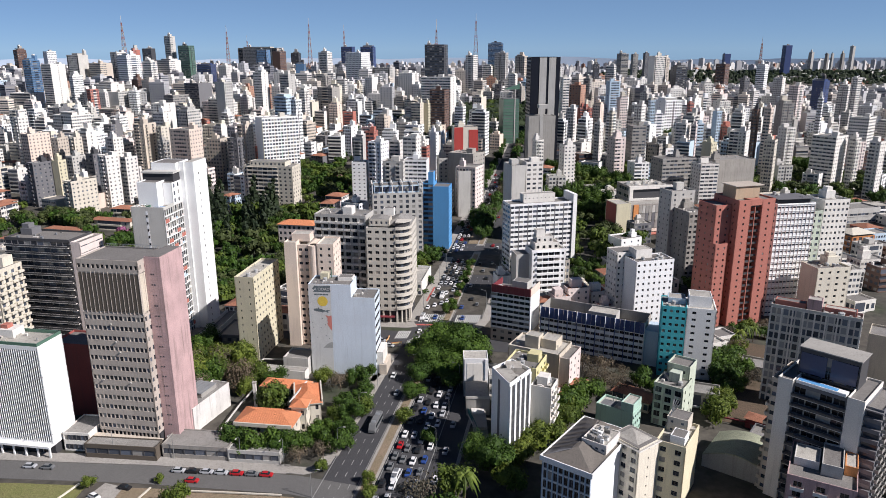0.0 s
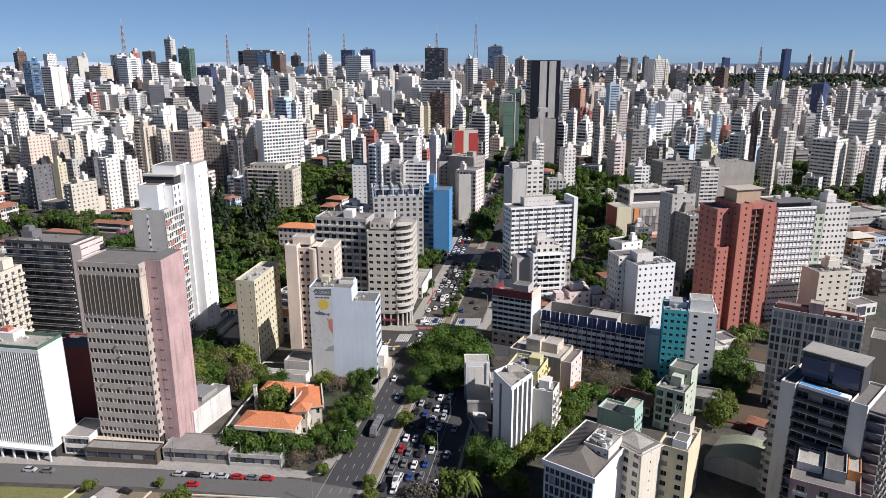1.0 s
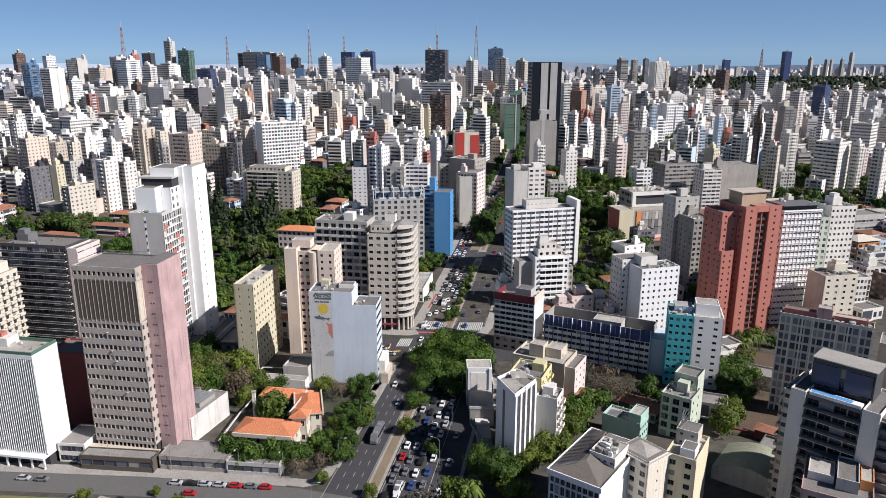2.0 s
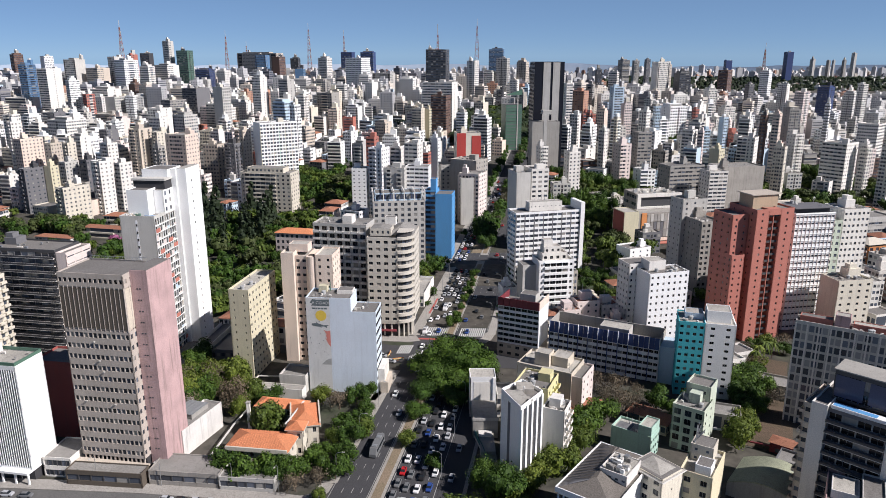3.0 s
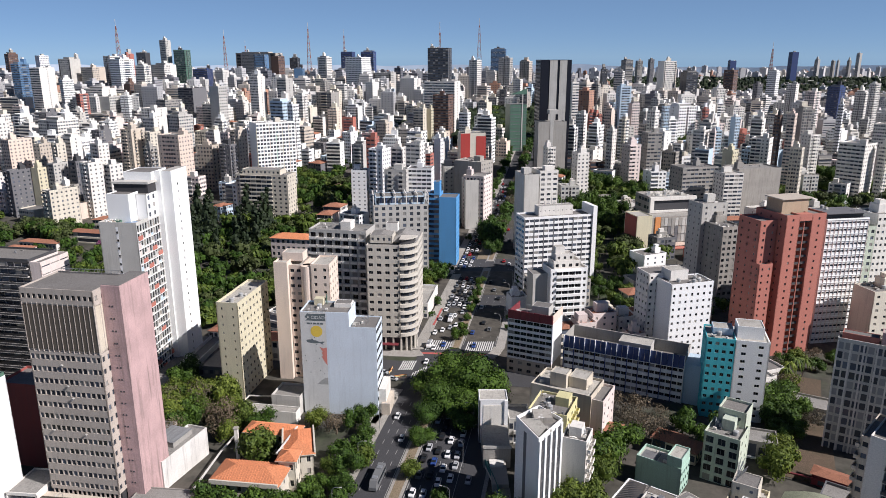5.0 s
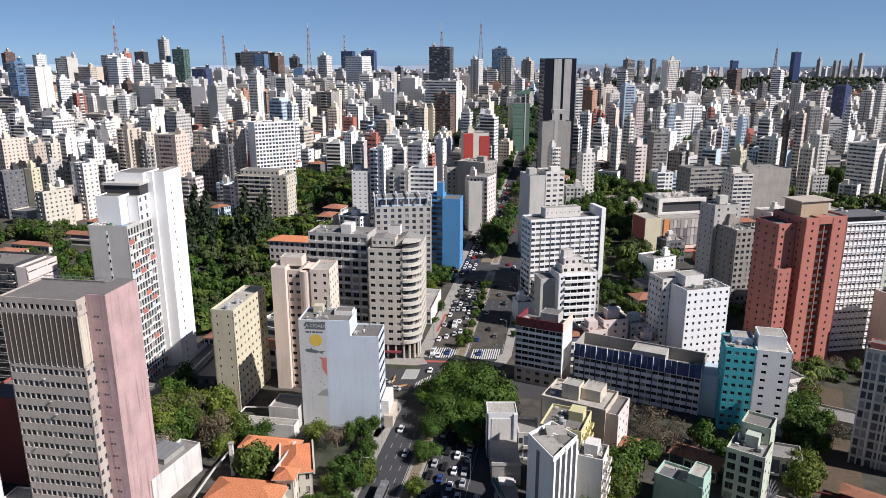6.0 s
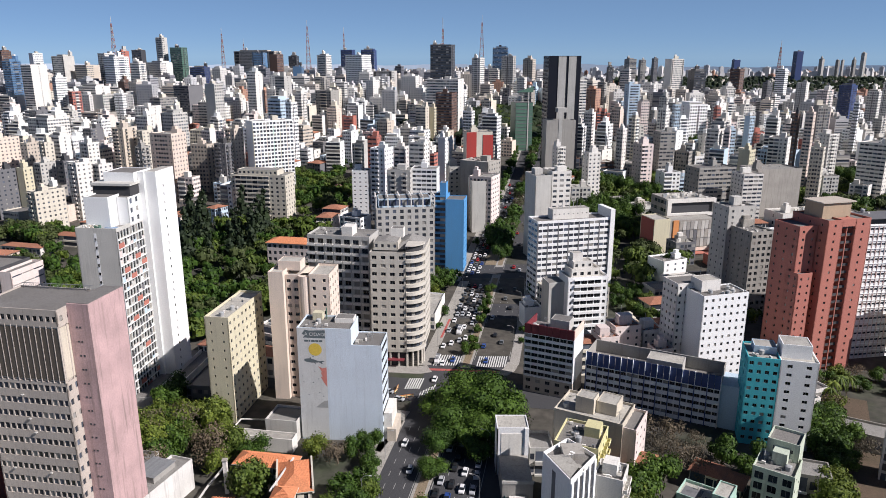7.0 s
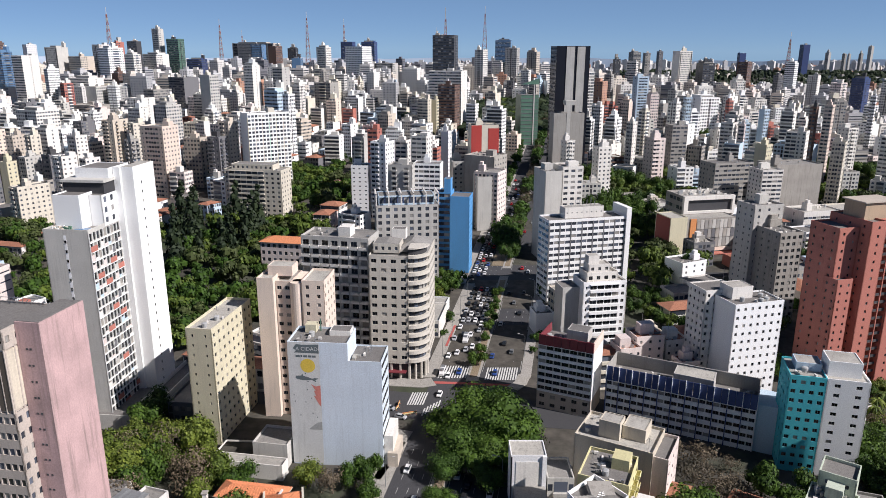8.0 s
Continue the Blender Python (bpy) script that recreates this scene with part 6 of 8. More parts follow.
        s.box(x, y, 33.7, x + rng.uniform(0.6, 2.0), y + rng.uniform(0.6, 1.6), 33.9 + rng.uniform(0.5, 1.8), rng.choice((METAL, WALLS["palegrey"], wh)))
    part("roof_equipment", s, root, "rows of rooftop ventilation units", kind="stuff")


def screen_wing():
    root = thing("school_wing", "low wing with grey sun screens and an orange panel", "building", pose(120.5, 447.5, 0, 0, 0, 14))
    take(142, 456, 14)
    storey_block(root, 0, 0, 0, 10.5, 16, 25.5, "ochre", {"left": ("blank",)}, 4.2, parapet=0.6, roof=ROOFLIGHT)
    storey_block(root, 10.52, 1.5, 0, 33.0, 12, 24.0, "concrete", {"right": ("blank",)}, 4.2, parapet=0.5, roof=ROOFLIGHT, name="screened_wall")
    s = Solid()
    s.box(-0.25, 0.6, 2, -0.02, 15.0, 25.6, WALLS["brickdark"])
    part("end_panel", s, root, "dark red end wall")
    s = Solid()
    s.box(13.4, 0.9, 4.5, 17.0, 1.45, 24.6, WALLS["orange"])
    part("orange_panel", s, root, "bright orange vertical panel")
    rng = random.Random(12)
    shades = [WALLS[c] for c in ("palegrey", "grey", "concrete", "charcoal")]
    boards = []
    for mat in shades:
        s = Solid()
        s.box(0.08, 1.0, 0.1, 2.3, 1.4, 5.1, mat)
        boards.append(s.data("screen_panel"))
    for j in range(3):
        for k in range(10):
            part("screen_panel", boards[rng.choice((0, 0, 1, 1, 2, 3))], root).location = (17.4 + 2.5 * k, 0, 7.6 + 5.4 * j)
    s = Solid()
    s.box(11, -3.5, 4.0, 43, 1.4, 4.6, WALLS["brick"])
    s.box(11, 0.4, 5.2, 43, 1.2, 7.2, WALLS["peach"])
    part("canopy", s, root, "red-brown canopy along the foot")


school()
screen_wing()
for label, x, y, w, d, h, col, rf in (("wide low hall with a pale cream roof", 250, 500, 30, 26, 17.0, "cream", ROOFLIGHT), ("low white hall with roof plant", 218, 492, 28, 18, 19.0, "white", ROOFLIGHT), ("long low grey depot with flat roof", 286, 478, 40, 18, 14.0, "palegrey", FIBRE),
                                      ("low house with red clay-tiled roof among trees", 322, 520, 14, 11, 12.0, "blush", TILES), ("low house with red clay-tiled roof among trees", 345, 510, 15, 10, 11.0, "cream", TILES)):
    plain_building(label, x, y, 14, w, d, h, col, "ribbon", 3.6, rf, "hall" if w > 20 else "house", "", "building" if w > 20 else "house")
root = building("orange-framed low apartment house with pale hipped roof", 250.0, 392.0, 16, 17, 14, 17.5, "orange", {"front": ("balcony", 4, 2.4, 1.9), "left": ("balcony", 3, 2.4, 1.9)}, 3.6, alt="peach", gear=False, parapet=0)
s = Solid()
s.raw([(-0.8, -0.8, 18.0), (17.8, -0.8, 18.0), (17.8, 14.8, 18.0), (-0.8, 14.8, 18.0), (6, 7, 20.4), (11, 7, 20.4)], [(0, 1, 5, 4), (1, 2, 5), (2, 3, 4, 5), (3, 0, 4)], WALLS["cream"])
part("hipped_roof", s, root, "pale cream hipped roof")
building("low white workshop with flat roof", 112.9, 400.6, 25, 16, 13, 13, "bright", {"front": grid(3, 1.2, 1.2)}, 3.2)
building("low brick-red roofed hall", 150, 425, 14, 34, 12, 8, "brick", {"front": ("ribbon", 8, 1.2)}, 3.5, gear=False, name="hall", roof=TILES)
root = thing("apartment_tower", "bright blue apartment tower with dark blue recessed front", "building", pose(-3.8, 421.8, 2, 0, 0, -10))
take(4, 428, 10), take(-8, 430, 8)
storey_block(root, 0, 0, -3, 10.3, 13, 44.0, "blue", {"right": grid(5, 1.0, 1.0)}, 3.0, parapet=0.5)
storey_block(root, -7, 3, -3, 6.98, 12, 45.4, "blue", {"front": ("ribbon", 2, 1.7)}, 3.0, alt="navy", parapet=0.5)
storey_block(root, -3.8, 5, 42.4, 3.4, 6, 7.0, "blue", {}, 3.0, parapet=0.3, name="tank_block")
root = thing("apartment_building", "white block with tall roof frames and blue glazing", "building", pose(-39.4, 392.8, 2, 0, 0, 8))
take(-30, 400, 12), take(-16, 402, 12)
storey_block(root, 0, 0, -3, 30.5, 16, 45, "palegrey", {"front": ("grid", 8, 1.8, 1.8), "right": ("grid", 4, 1.6, 1.6), "left": grid(4, 1.4, 1.4)}, 3.2, parapet=0.5)
storey_block(root, 1.5, 2.5, 42, 27, 12, 4.4, "skyblue", {"front": ("ribbon", 9, 3.0)}, 4.4, parapet=0.4, alt="navy", name="glazed_top")
s = Solid()
for k in range(6):
    x = k * 6
    s.box(x, 0, 42, x + 0.6, 0.6, 48.2, WALLS["white"])
    s.box(x, 0, 47.6, x + 0.6, 15, 48.2, WALLS["white"])
    s.box(x, 14.4, 42, x + 0.6, 15, 48.2, WALLS["white"])
part("roof_frame", s, root, "white portal frames over the roof")
root = building("three-storey school with orange tiled roof", -102.6, 417.3, -11, 25, 11, 20, "blush", {"front": grid(8, 1.7, 1.9), "right": grid(3, 1.5, 1.9)}, 4.2, gear=False, base=5, parapet=0)
s = Solid()
s.raw([(-0.7, -0.7, 15.1), (25.7, -0.7, 15.1), (25.7, 11.7, 15.1), (-0.7, 11.7, 15.1), (6, 5.5, 17.4), (19, 5.5, 17.4)], [(0, 1, 5, 4), (1, 2, 5), (2, 3, 4, 5), (3, 0, 4)], NEWTILES)
part("hipped_roof", s, root, "orange clay-tiled hipped roof")
root = building("cream apartment block with deep terraces among trees", -155.0, 534.5, -12, 41, 16, 38.5, "cream", {"front": ("bays", ((0.08, ("grid", 1, 1.2, 1.4)), (0.62, ("terrace", 6, 2.0)), (0.30, ("grid", 3, 1.8, 1.5)))), "right": grid(4, 1.2, 1.3)}, 3.1, alt="white", roof=FIBRE)
storey_block(root, 4, 3, 31.5, 30, 11, 3.2, "cream", {"front": grid(9, 1.6, 1.6)}, 3.2, parapet=0.5, roof=FIBRE, name="set_back_storey")
root = building("tall white slab with coloured balcony panels", -160.0, 600.0, -55, 15, 33, 70.5, "bright", {"front": ("blank",), "right": ("grid", 12, 2.0, 1.7), "left": ("blank",)}, 3.0, alt="cream")
for k in range(0, 12, 2):
    s = Solid()
    s.box(15.02, k * 33 / 12 + 0.05, 12, 15.2, k * 33 / 12 + 0.35, 57, WALLS[("ochre", "blush", "peach", "mint", "ochre", "peach")[k // 2]])
    part("panel_strip", s, root, "coloured strip of balcony panels")
building("slim white tower with dark narrow windows", -68.5, 527.5, -4, 11.6, 12, 42, "bright", {"front": grid(3, 1.3, 0.8), "right": grid(3, 1.1, 1.1)}, 2.9)
building("grey party-wall tower with small green mural", 47.9, 438.2, 14, 9.8, 17, 53, "palegrey", {"right": grid(4, 1.3, 1.3)}, 3.0)
building("pale tower with stacked loggias beside the grey wall", 57.6, 441, 14, 12.0, 15, 55, "white", {"front": ("grid", 3, 2.4, 1.4), "right": grid(4, 1.2, 1.2)}, 3.0)
s = flat_shape([(0, 0), (1.6, 0), (2.2, 3), (1.4, 5.4), (0.4, 5), (-0.4, 2.4)], 0, WALLS["mint"])
ob = tagged(part("mural", s), "small green painted figure shape on the grey wall", "mural")
ob.matrix_world = pose(52.0, 439.1, 16, 0, 0, 14)
building("grey-blue slab with blank side", -0.4, 545.7, 8, 15, 16, 42, "palegrey", {"front": grid(4, 1.3, 1.3)}, 3.0)
building("pink-edged grey party-wall block", 14.2, 498, 8, 9.5, 16, 39.5, "palegrey", {"right": grid(4, 1.2, 1.2)}, 3.0)
root = building("cream block with two bright red blank side walls", 12.0, 545, 8, 18.8, 15, 66.8, "cream", {"front": ("blank",), "right": grid(4, 1.2, 1.2)}, 3.0)
s = Solid()
s.box(-0.2, -0.25, 34, 7.0, -0.02, 59.6, WALLS["red"])
s.box(11.6, -0.25, 36, 19.0, -0.02, 57.5, WALLS["red"])
part("red_panel", s, root, "bright red painted panels")
root = thing("office_tower", "very tall dark office tower with two pale blank bands", "building", pose(84.5, 656, 14, 0, 0, 3))
take(98, 668, 18)
storey_block(root, 0, 0, 0, 27.5, 24, 105.5, "blackglass", {"right": ("ribbon", 9, 2.0), "left": ("ribbon", 9, 2.0)}, 3.4, alt="dark", parapet=0.6)
s = Solid()
s.box(8.2, -0.5, 0, 14.8, 0.2, 105.6, WALLS["palegrey"])
s.box(17.0, -0.5, 0, 23.4, 0.2, 105.6, WALLS["palegrey"])
part("blank_band", s, root, "pale blank vertical bands")
root = building("grey concrete tower pair with glazed core", 82.2, 640, 5, 25, 15, 67, "grey", {"front": ("blank",)}, 3.2, gear=False)
s = Solid()
s.box(10.4, -0.2, 1, 13.4, 0.1, 60, WALLS["palegrey"])
s.box(9.5, 0.5, 60, 18, 10, 63.5, WALLS["palegrey"])
part("window_core", s, root, "pale strip of small windows")
root = building("dark green glass slab with slanted parapet", 69.8, 775, 10, 18, 20, 74, "green", {}, 3.4, gear=False, parapet=0)
s = Solid()
for k in range(16):
    s.box(0.3, -0.3, 3 + 3.6 * k, 17.7, -0.02, 3.5 + 3.6 * k, WALLS["charcoal"])
s.box(12.5, -0.5, 0, 13.6, -0.02, 60, WALLS["palegrey"])
s.raw([(0, 0, 60.0), (18, 0, 60.0), (18, 0.6, 60.0), (0, 0.6, 60.0), (0, 0, 60.2), (18, 0, 66.0), (18, 0.6, 66.0), (0, 0.6, 60.2)], [(0, 1, 5, 4), (1, 2, 6, 5), (2, 3, 7, 6), (4, 5, 6, 7)], WALLS["green"])
part("slanted_parapet", s, root, "dark bands under a slanting parapet")


# ---- the city beyond, building by building ----
def sunlit_turn(x, y, rng):
    """Turns blocks by bearing so that a sunlit face shows, rather than along streets."""
    bearing = math.degrees(math.atan2(x, y))
    if rng.random() < 0.6:
        return -bearing - rng.uniform(12, 36)
    return rng.uniform(4, 20)


def far_block(label, ax, ay, rot, w, d, h, wall, style):
    rng = random.Random(int(ax * 3 + ay * 5))
    if ax > 120 and ay < 1100:
        pale = {"palegrey": "white", "beige": "blush", "pink": "blush"}.get(wall, wall)
        label = label.replace("pale grey", "white").replace("beige", "pinkish white") if pale != wall else label
        wall = pale
    if ax > 120 and 545 < ay < 2000:
        rot, w, d = sunlit_turn(ax, ay, rng), w * 0.78, min(d, w * 0.85)
    if ay > 690:
        return plain_building(label, ax, ay, rot, w, d, h, wall, "strip" if style == "grid" and rng.random() < 0.55 else style, rng.choice((2.9, 3.0, 3.2)), rng.choice((ROOF, ROOFLIGHT, FIBRE)))
    nw, nd = max(2, round(w / 3.4)), max(2, round(d / 3.6))
    fh = rng.choice((2.9, 3.0, 3.2))
    alt = "dark" if wall in ("dark", "navy", "brown", "charcoal", "green", "glassblue") else None
    wide = rng.choice(((nw, 1.5, 1.25), (max(2, nw - 1), 2.3, 1.4), (max(2, round(w / 2.7)), 1.7, 1.5)))
    look_ = {"grid": (("grid", *wide), ("grid", nd, 1.3, 1.2)), "ribbon": (("ribbon", nw, 1.4), ("grid", nd, 1.4, 1.3)),
             "blank": (("blank",), ("grid", nd, 1.3, 1.2)), "balcony": (("balcony", max(2, nw // 2), 2.2, 1.5), ("grid", nd, 1.3, 1.2))}[style]
    inner = ("grid", max(1, round(w * 0.3 / 2.6)), 1.3, 1.3)
    bays = ((("bays", ((0.3, inner), (0.4, ("terrace", max(2, nw // 2), 1.7)), (0.3, inner)))), ("bays", ((0.55, ("terrace", max(2, nw // 2), 1.7)), (0.45, inner))),
            ("bays", ((0.2, ("grid", 1, 0.9, 1.2)), (0.6, ("ribbon", max(2, nw - 1), 1.5)), (0.2, ("grid", 1, 0.9, 1.2)))), look_[0])
    if style in ("grid", "balcony"):
        look_ = (bays[rng.randrange(4)], look_[1])
    lit = ("balcony", max(2, nd // 2), 2.0, 1.5) if style == "grid" and rng.random() < 0.35 else look_[1]
    return building(label, ax, ay, rot, w, d, h, wall, {"front": look_[0], "right": lit, "left": look_[1], "back": ("grid", nw, 1.4, 1.2)}, fh, alt=alt, roof=rng.choice((ROOF, ROOFLIGHT, FIBRE)))


far_block("tall dark brown building with rows of windows and roof huts", -771.2, 1300, -21, 9.8, 18.8, 127.0, "brown", "grid")
far_block("tall blue glass building with horizontal window bands", -584.8, 1000, -7, 11.5, 20.6, 112.9, "glassblue", "ribbon")
far_block("tall white building with horizontal window bands", -532.0, 950, -19, 16.2, 24.0, 108.5, "white", "ribbon")
far_block("tall bright white building with a blank side wall", -728.8, 1320, -31, 12.7, 17.5, 124.1, "bright", "blank")
far_block("tall white building with rows of windows and roof huts", -591.5, 970, -15, 33.8, 24.0, 70.0, "white", "grid")
far_block("tall pale grey building with rows of windows and roof huts", -599.1, 1150, -16, 22.1, 21.7, 118.9, "palegrey", "grid")
far_block("tall beige building with rows of windows and roof huts", -565.4, 1150, -24, 25.2, 24.0, 106.1, "beige", "grid")
far_block("tall white building with rows of windows and roof huts", -542.5, 1180, -22, 14.4, 19.6, 123.2, "white", "grid")
far_block("tall bright white building with rows of windows and roof huts", -492.3, 1090, -32, 24.2, 23.6, 118.4, "bright", "grid")
far_block("tall brick-red building with rows of windows and roof huts", -500.7, 1160, -27, 7.2, 13.3, 126.6, "brick", "grid")
far_block("tall dark glass building with horizontal window bands", -501.7, 1210, -7, 15.8, 14.3, 128.6, "dark", "ribbon")
far_block("tall white building with horizontal window bands", -433.8, 1040, -18, 14.8, 13.7, 110.1, "white", "ribbon")
far_block("tall pale grey building with rows of windows and roof huts", -504.7, 1320, -21, 14.0, 12.8, 150.4, "palegrey", "grid")
far_block("tall white building with rows of windows and roof huts", -495.5, 1250, -32, 34.0, 24.0, 109.2, "white", "grid")
far_block("tall green glass building with horizontal window bands", -477.5, 1310, -11, 21.5, 19.7, 133.8, "green", "ribbon")
far_block("tall navy glass building with horizontal window bands", -453.2, 1330, -6, 27.1, 24.0, 100.3, "navy", "ribbon")
far_block("tall bright white building with rows of windows and roof huts", -522.3, 1000, -27, 7.1, 16.3, 91.9, "bright", "grid")
far_block("tall white building with horizontal window bands", -482.9, 980, -22, 35.3, 24.0, 81.4, "white", "ribbon")
far_block("tall brick-red building with rows of windows and roof huts", -451.2, 900, -28, 7.2, 12.0, 78.1, "brick", "grid")
far_block("tall pale grey building with a blank side wall", -463.8, 963, -20, 30.4, 24.0, 71.9, "palegrey", "blank")
far_block("mid-rise concrete building with horizontal window bands", -448.3, 906, -16, 38.5, 24.0, 53.4, "concrete", "ribbon")
far_block("tall white building with rows of windows and roof huts", -411.8, 740, -25, 28.5, 24.0, 60.7, "white", "grid")
far_block("tall dark brown building with a blank side wall", -435.3, 1000, -29, 12.7, 11.0, 86.6, "brown", "blank")
far_block("tall charcoal building with horizontal window bands", -343.9, 950, -27, 25.7, 24.0, 83.5, "charcoal", "ribbon")
far_block("tall grey building with horizontal window bands", -334.1, 850, -32, 16.7, 23.5, 74.2, "grey", "ribbon")
far_block("tall pale grey building with a blank side wall", -255.1, 800, -26, 13.1, 13.0, 91.1, "palegrey", "blank")
far_block("tall white building with rows of windows and roof huts", -322.6, 780, -17, 17.2, 19.8, 69.3, "white", "grid")
far_block("tall pale grey building with rows of windows and roof huts", -273.0, 720, -26, 15.7, 18.3, 66.9, "palegrey", "grid")
far_block("tall peach building with rows of windows and roof huts", -228.8, 582, -19, 19.9, 16.9, 62.1, "peach", "grid")
far_block("mid-rise beige building with rows of windows and roof huts", -208.0, 610, -14, 14.2, 11.4, 50.4, "beige", "grid")
far_block("tall beige building with rows of windows and roof huts", -284.0, 640, -19, 11.2, 17.2, 60.9, "beige", "grid")
far_block("mid-rise cream building with rows of windows and roof huts", -263.2, 640, -32, 7.0, 11.3, 58.4, "cream", "grid")
far_block("mid-rise grey building with rows of windows and roof huts", -231.3, 560, -25, 6.2, 7.2, 54.8, "grey", "grid")
far_block("mid-rise white building with rows of windows and roof huts", -292.7, 600, -32, 11.3, 9.6, 53.1, "white", "grid")
far_block("tall white building with rows of windows and roof huts", -393.8, 640, -29, 6.4, 9.8, 67.3, "white", "grid")
far_block("mid-rise peach building with rows of windows and roof huts", -378.0, 620, -28, 10.3, 20.9, 54.1, "peach", "grid")
far_block("mid-rise beige building with rows of windows and roof huts", -345.5, 610, -15, 6.6, 12.9, 51.4, "beige", "grid")
far_block("mid-rise cream building with rows of windows and roof huts", -324.5, 600, -26, 6.5, 8.4, 53.1, "cream", "grid")
far_block("mid-rise grey building with rows of windows and roof huts", -341.8, 650, -23, 6.5, 11.4, 52.2, "grey", "grid")
far_block("mid-rise charcoal building with rows of windows and roof huts", -324.1, 531, -30, 7.7, 15.7, 41.5, "charcoal", "grid")
far_block("mid-rise ochre building with a blank side wall", -309.1, 540, -18, 6.3, 8.2, 41.8, "ochre", "blank")
far_block("mid-rise cream building with rows of windows and roof huts", -279.7, 499, -31, 8.9, 20.8, 32.8, "cream", "grid")
far_block("mid-rise white building with rows of windows and roof huts", -267.8, 531, -30, 10.2, 11.6, 47.4, "white", "grid")
far_block("mid-rise pale grey building with rows of windows and roof huts", -308.1, 560, -21, 6.8, 13.7, 42.3, "palegrey", "grid")
far_block("mid-rise white building with horizontal window bands", -254.5, 540, -26, 6.3, 11.8, 44.4, "white", "ribbon")
far_block("mid-rise charcoal building with rows of windows and roof huts", -291.3, 560, -22, 7.9, 9.1, 44.1, "charcoal", "grid")
far_block("tall beige building with rows of windows and roof huts", -478.2, 1700, -26, 114.9, 24.0, 130.4, "beige", "grid")
far_block("tall blue glass building with rows of windows and roof huts", -385.2, 1500, -12, 23.2, 19.1, 126.3, "glassblue", "grid")
far_block("tall dark brown building with a blank side wall", -339.0, 1450, -20, 16.7, 22.7, 123.0, "brown", "blank")
far_block("tall dark glass building with rows of windows and roof huts", -312.9, 1500, -12, 16.8, 12.7, 119.6, "dark", "grid")
far_block("tall blue glass building with a blank side wall", -243.7, 1200, -6, 14.2, 12.9, 103.5, "glassblue", "blank")
far_block("tall white building with rows of windows and roof huts", -221.9, 1300, -25, 18.8, 16.5, 121.2, "white", "grid")
far_block("tall navy glass building with horizontal window bands", -205.6, 1480, -9, 23.0, 22.9, 131.8, "navy", "ribbon")
far_block("tall navy glass building with horizontal window bands", -167.0, 1490, -10, 26.1, 21.8, 131.8, "navy", "ribbon")
far_block("tall bright white building with rows of windows and roof huts", -159.6, 1200, -31, 32.5, 24.0, 121.4, "bright", "grid")
far_block("tall dark glass building with horizontal window bands", -19.2, 870, -13, 24.3, 20.2, 131.8, "dark", "ribbon")
far_block("tall white building with horizontal window bands", -23.0, 850, -17, 36.4, 24.0, 94.8, "white", "ribbon")
far_block("tall white building with rows of windows and roof huts", -237.3, 900, -19, 11.6, 15.7, 99.2, "white", "grid")
far_block("tall pale grey building with horizontal window bands", -204.1, 900, -21, 12.8, 15.6, 96.5, "palegrey", "ribbon")
far_block("tall pale blue building with horizontal window bands", -170.6, 720, -30, 15.7, 16.3, 80.2, "skyblue", "ribbon")
far_block("tall bright white building with rows of windows and roof huts", -149.6, 700, -29, 6.4, 9.0, 78.2, "bright", "grid")
far_block("tall navy glass building with horizontal window bands", -185.8, 1030, -11, 22.5, 20.1, 61.2, "navy", "ribbon")
far_block("tall grey building with rows of windows and roof huts", -196.9, 1100, -14, 20.0, 22.2, 87.8, "grey", "grid")
far_block("mid-rise pale grey building with rows of windows and roof huts", -144.9, 1013, -14, 16.8, 15.3, 57.6, "palegrey", "grid")
far_block("mid-rise white building with rows of windows and roof huts", -122.6, 1000, -23, 12.6, 14.1, 59.9, "white", "grid")
far_block("mid-rise white building with rows of windows and roof huts", -138.4, 900, -23, 6.0, 6.3, 50.4, "white", "grid")
far_block("mid-rise pink building with rows of windows and roof huts", -81.5, 718, -25, 10.4, 9.0, 49.2, "pink", "grid")
far_block("mid-rise beige building with rows of windows and roof huts", -70.8, 752, -25, 11.9, 15.0, 56.8, "beige", "grid")
far_block("tall white building with rows of windows and roof huts", -66.4, 970, -15, 13.4, 12.6, 71.5, "white", "grid")
far_block("tall cream building with horizontal window bands", -34.2, 813, -23, 11.5, 10.0, 67.0, "cream", "ribbon")
far_block("tall ochre building with a blank side wall", -19.7, 818, -30, 6.0, 6.0, 66.0, "ochre", "blank")
far_block("tall dark brown building with horizontal window bands", -12.7, 820, -18, 18.2, 18.8, 80.9, "brown", "ribbon")
far_block("mid-rise bright white building with rows of windows and roof huts", -55.0, 527, -25, 11.0, 12.6, 58.0, "bright", "grid")
far_block("mid-rise white building with horizontal window bands", -41.2, 560, -18, 8.4, 9.0, 54.7, "white", "ribbon")
far_block("mid-rise white building with horizontal window bands", -29.2, 545, -20, 11.2, 11.6, 59.6, "white", "ribbon")
far_block("mid-rise bright white building with a blank side wall", -8.9, 600, -25, 6.0, 6.0, 56.8, "bright", "blank")
far_block("tall beige building with rows of windows and roof huts", -176.5, 600, -27, 9.2, 10.2, 63.9, "beige", "grid")
far_block("mid-rise charcoal building with rows of windows and roof huts", -182.9, 590, -18, 9.9, 11.9, 53.3, "charcoal", "grid")
far_block("mid-rise beige building with rows of windows and roof huts", -171.6, 850, -27, 7.2, 10.1, 49.9, "beige", "grid")
far_block("tall white building with horizontal window bands", -175.4, 860, -20, 10.8, 11.5, 78.8, "white", "ribbon")
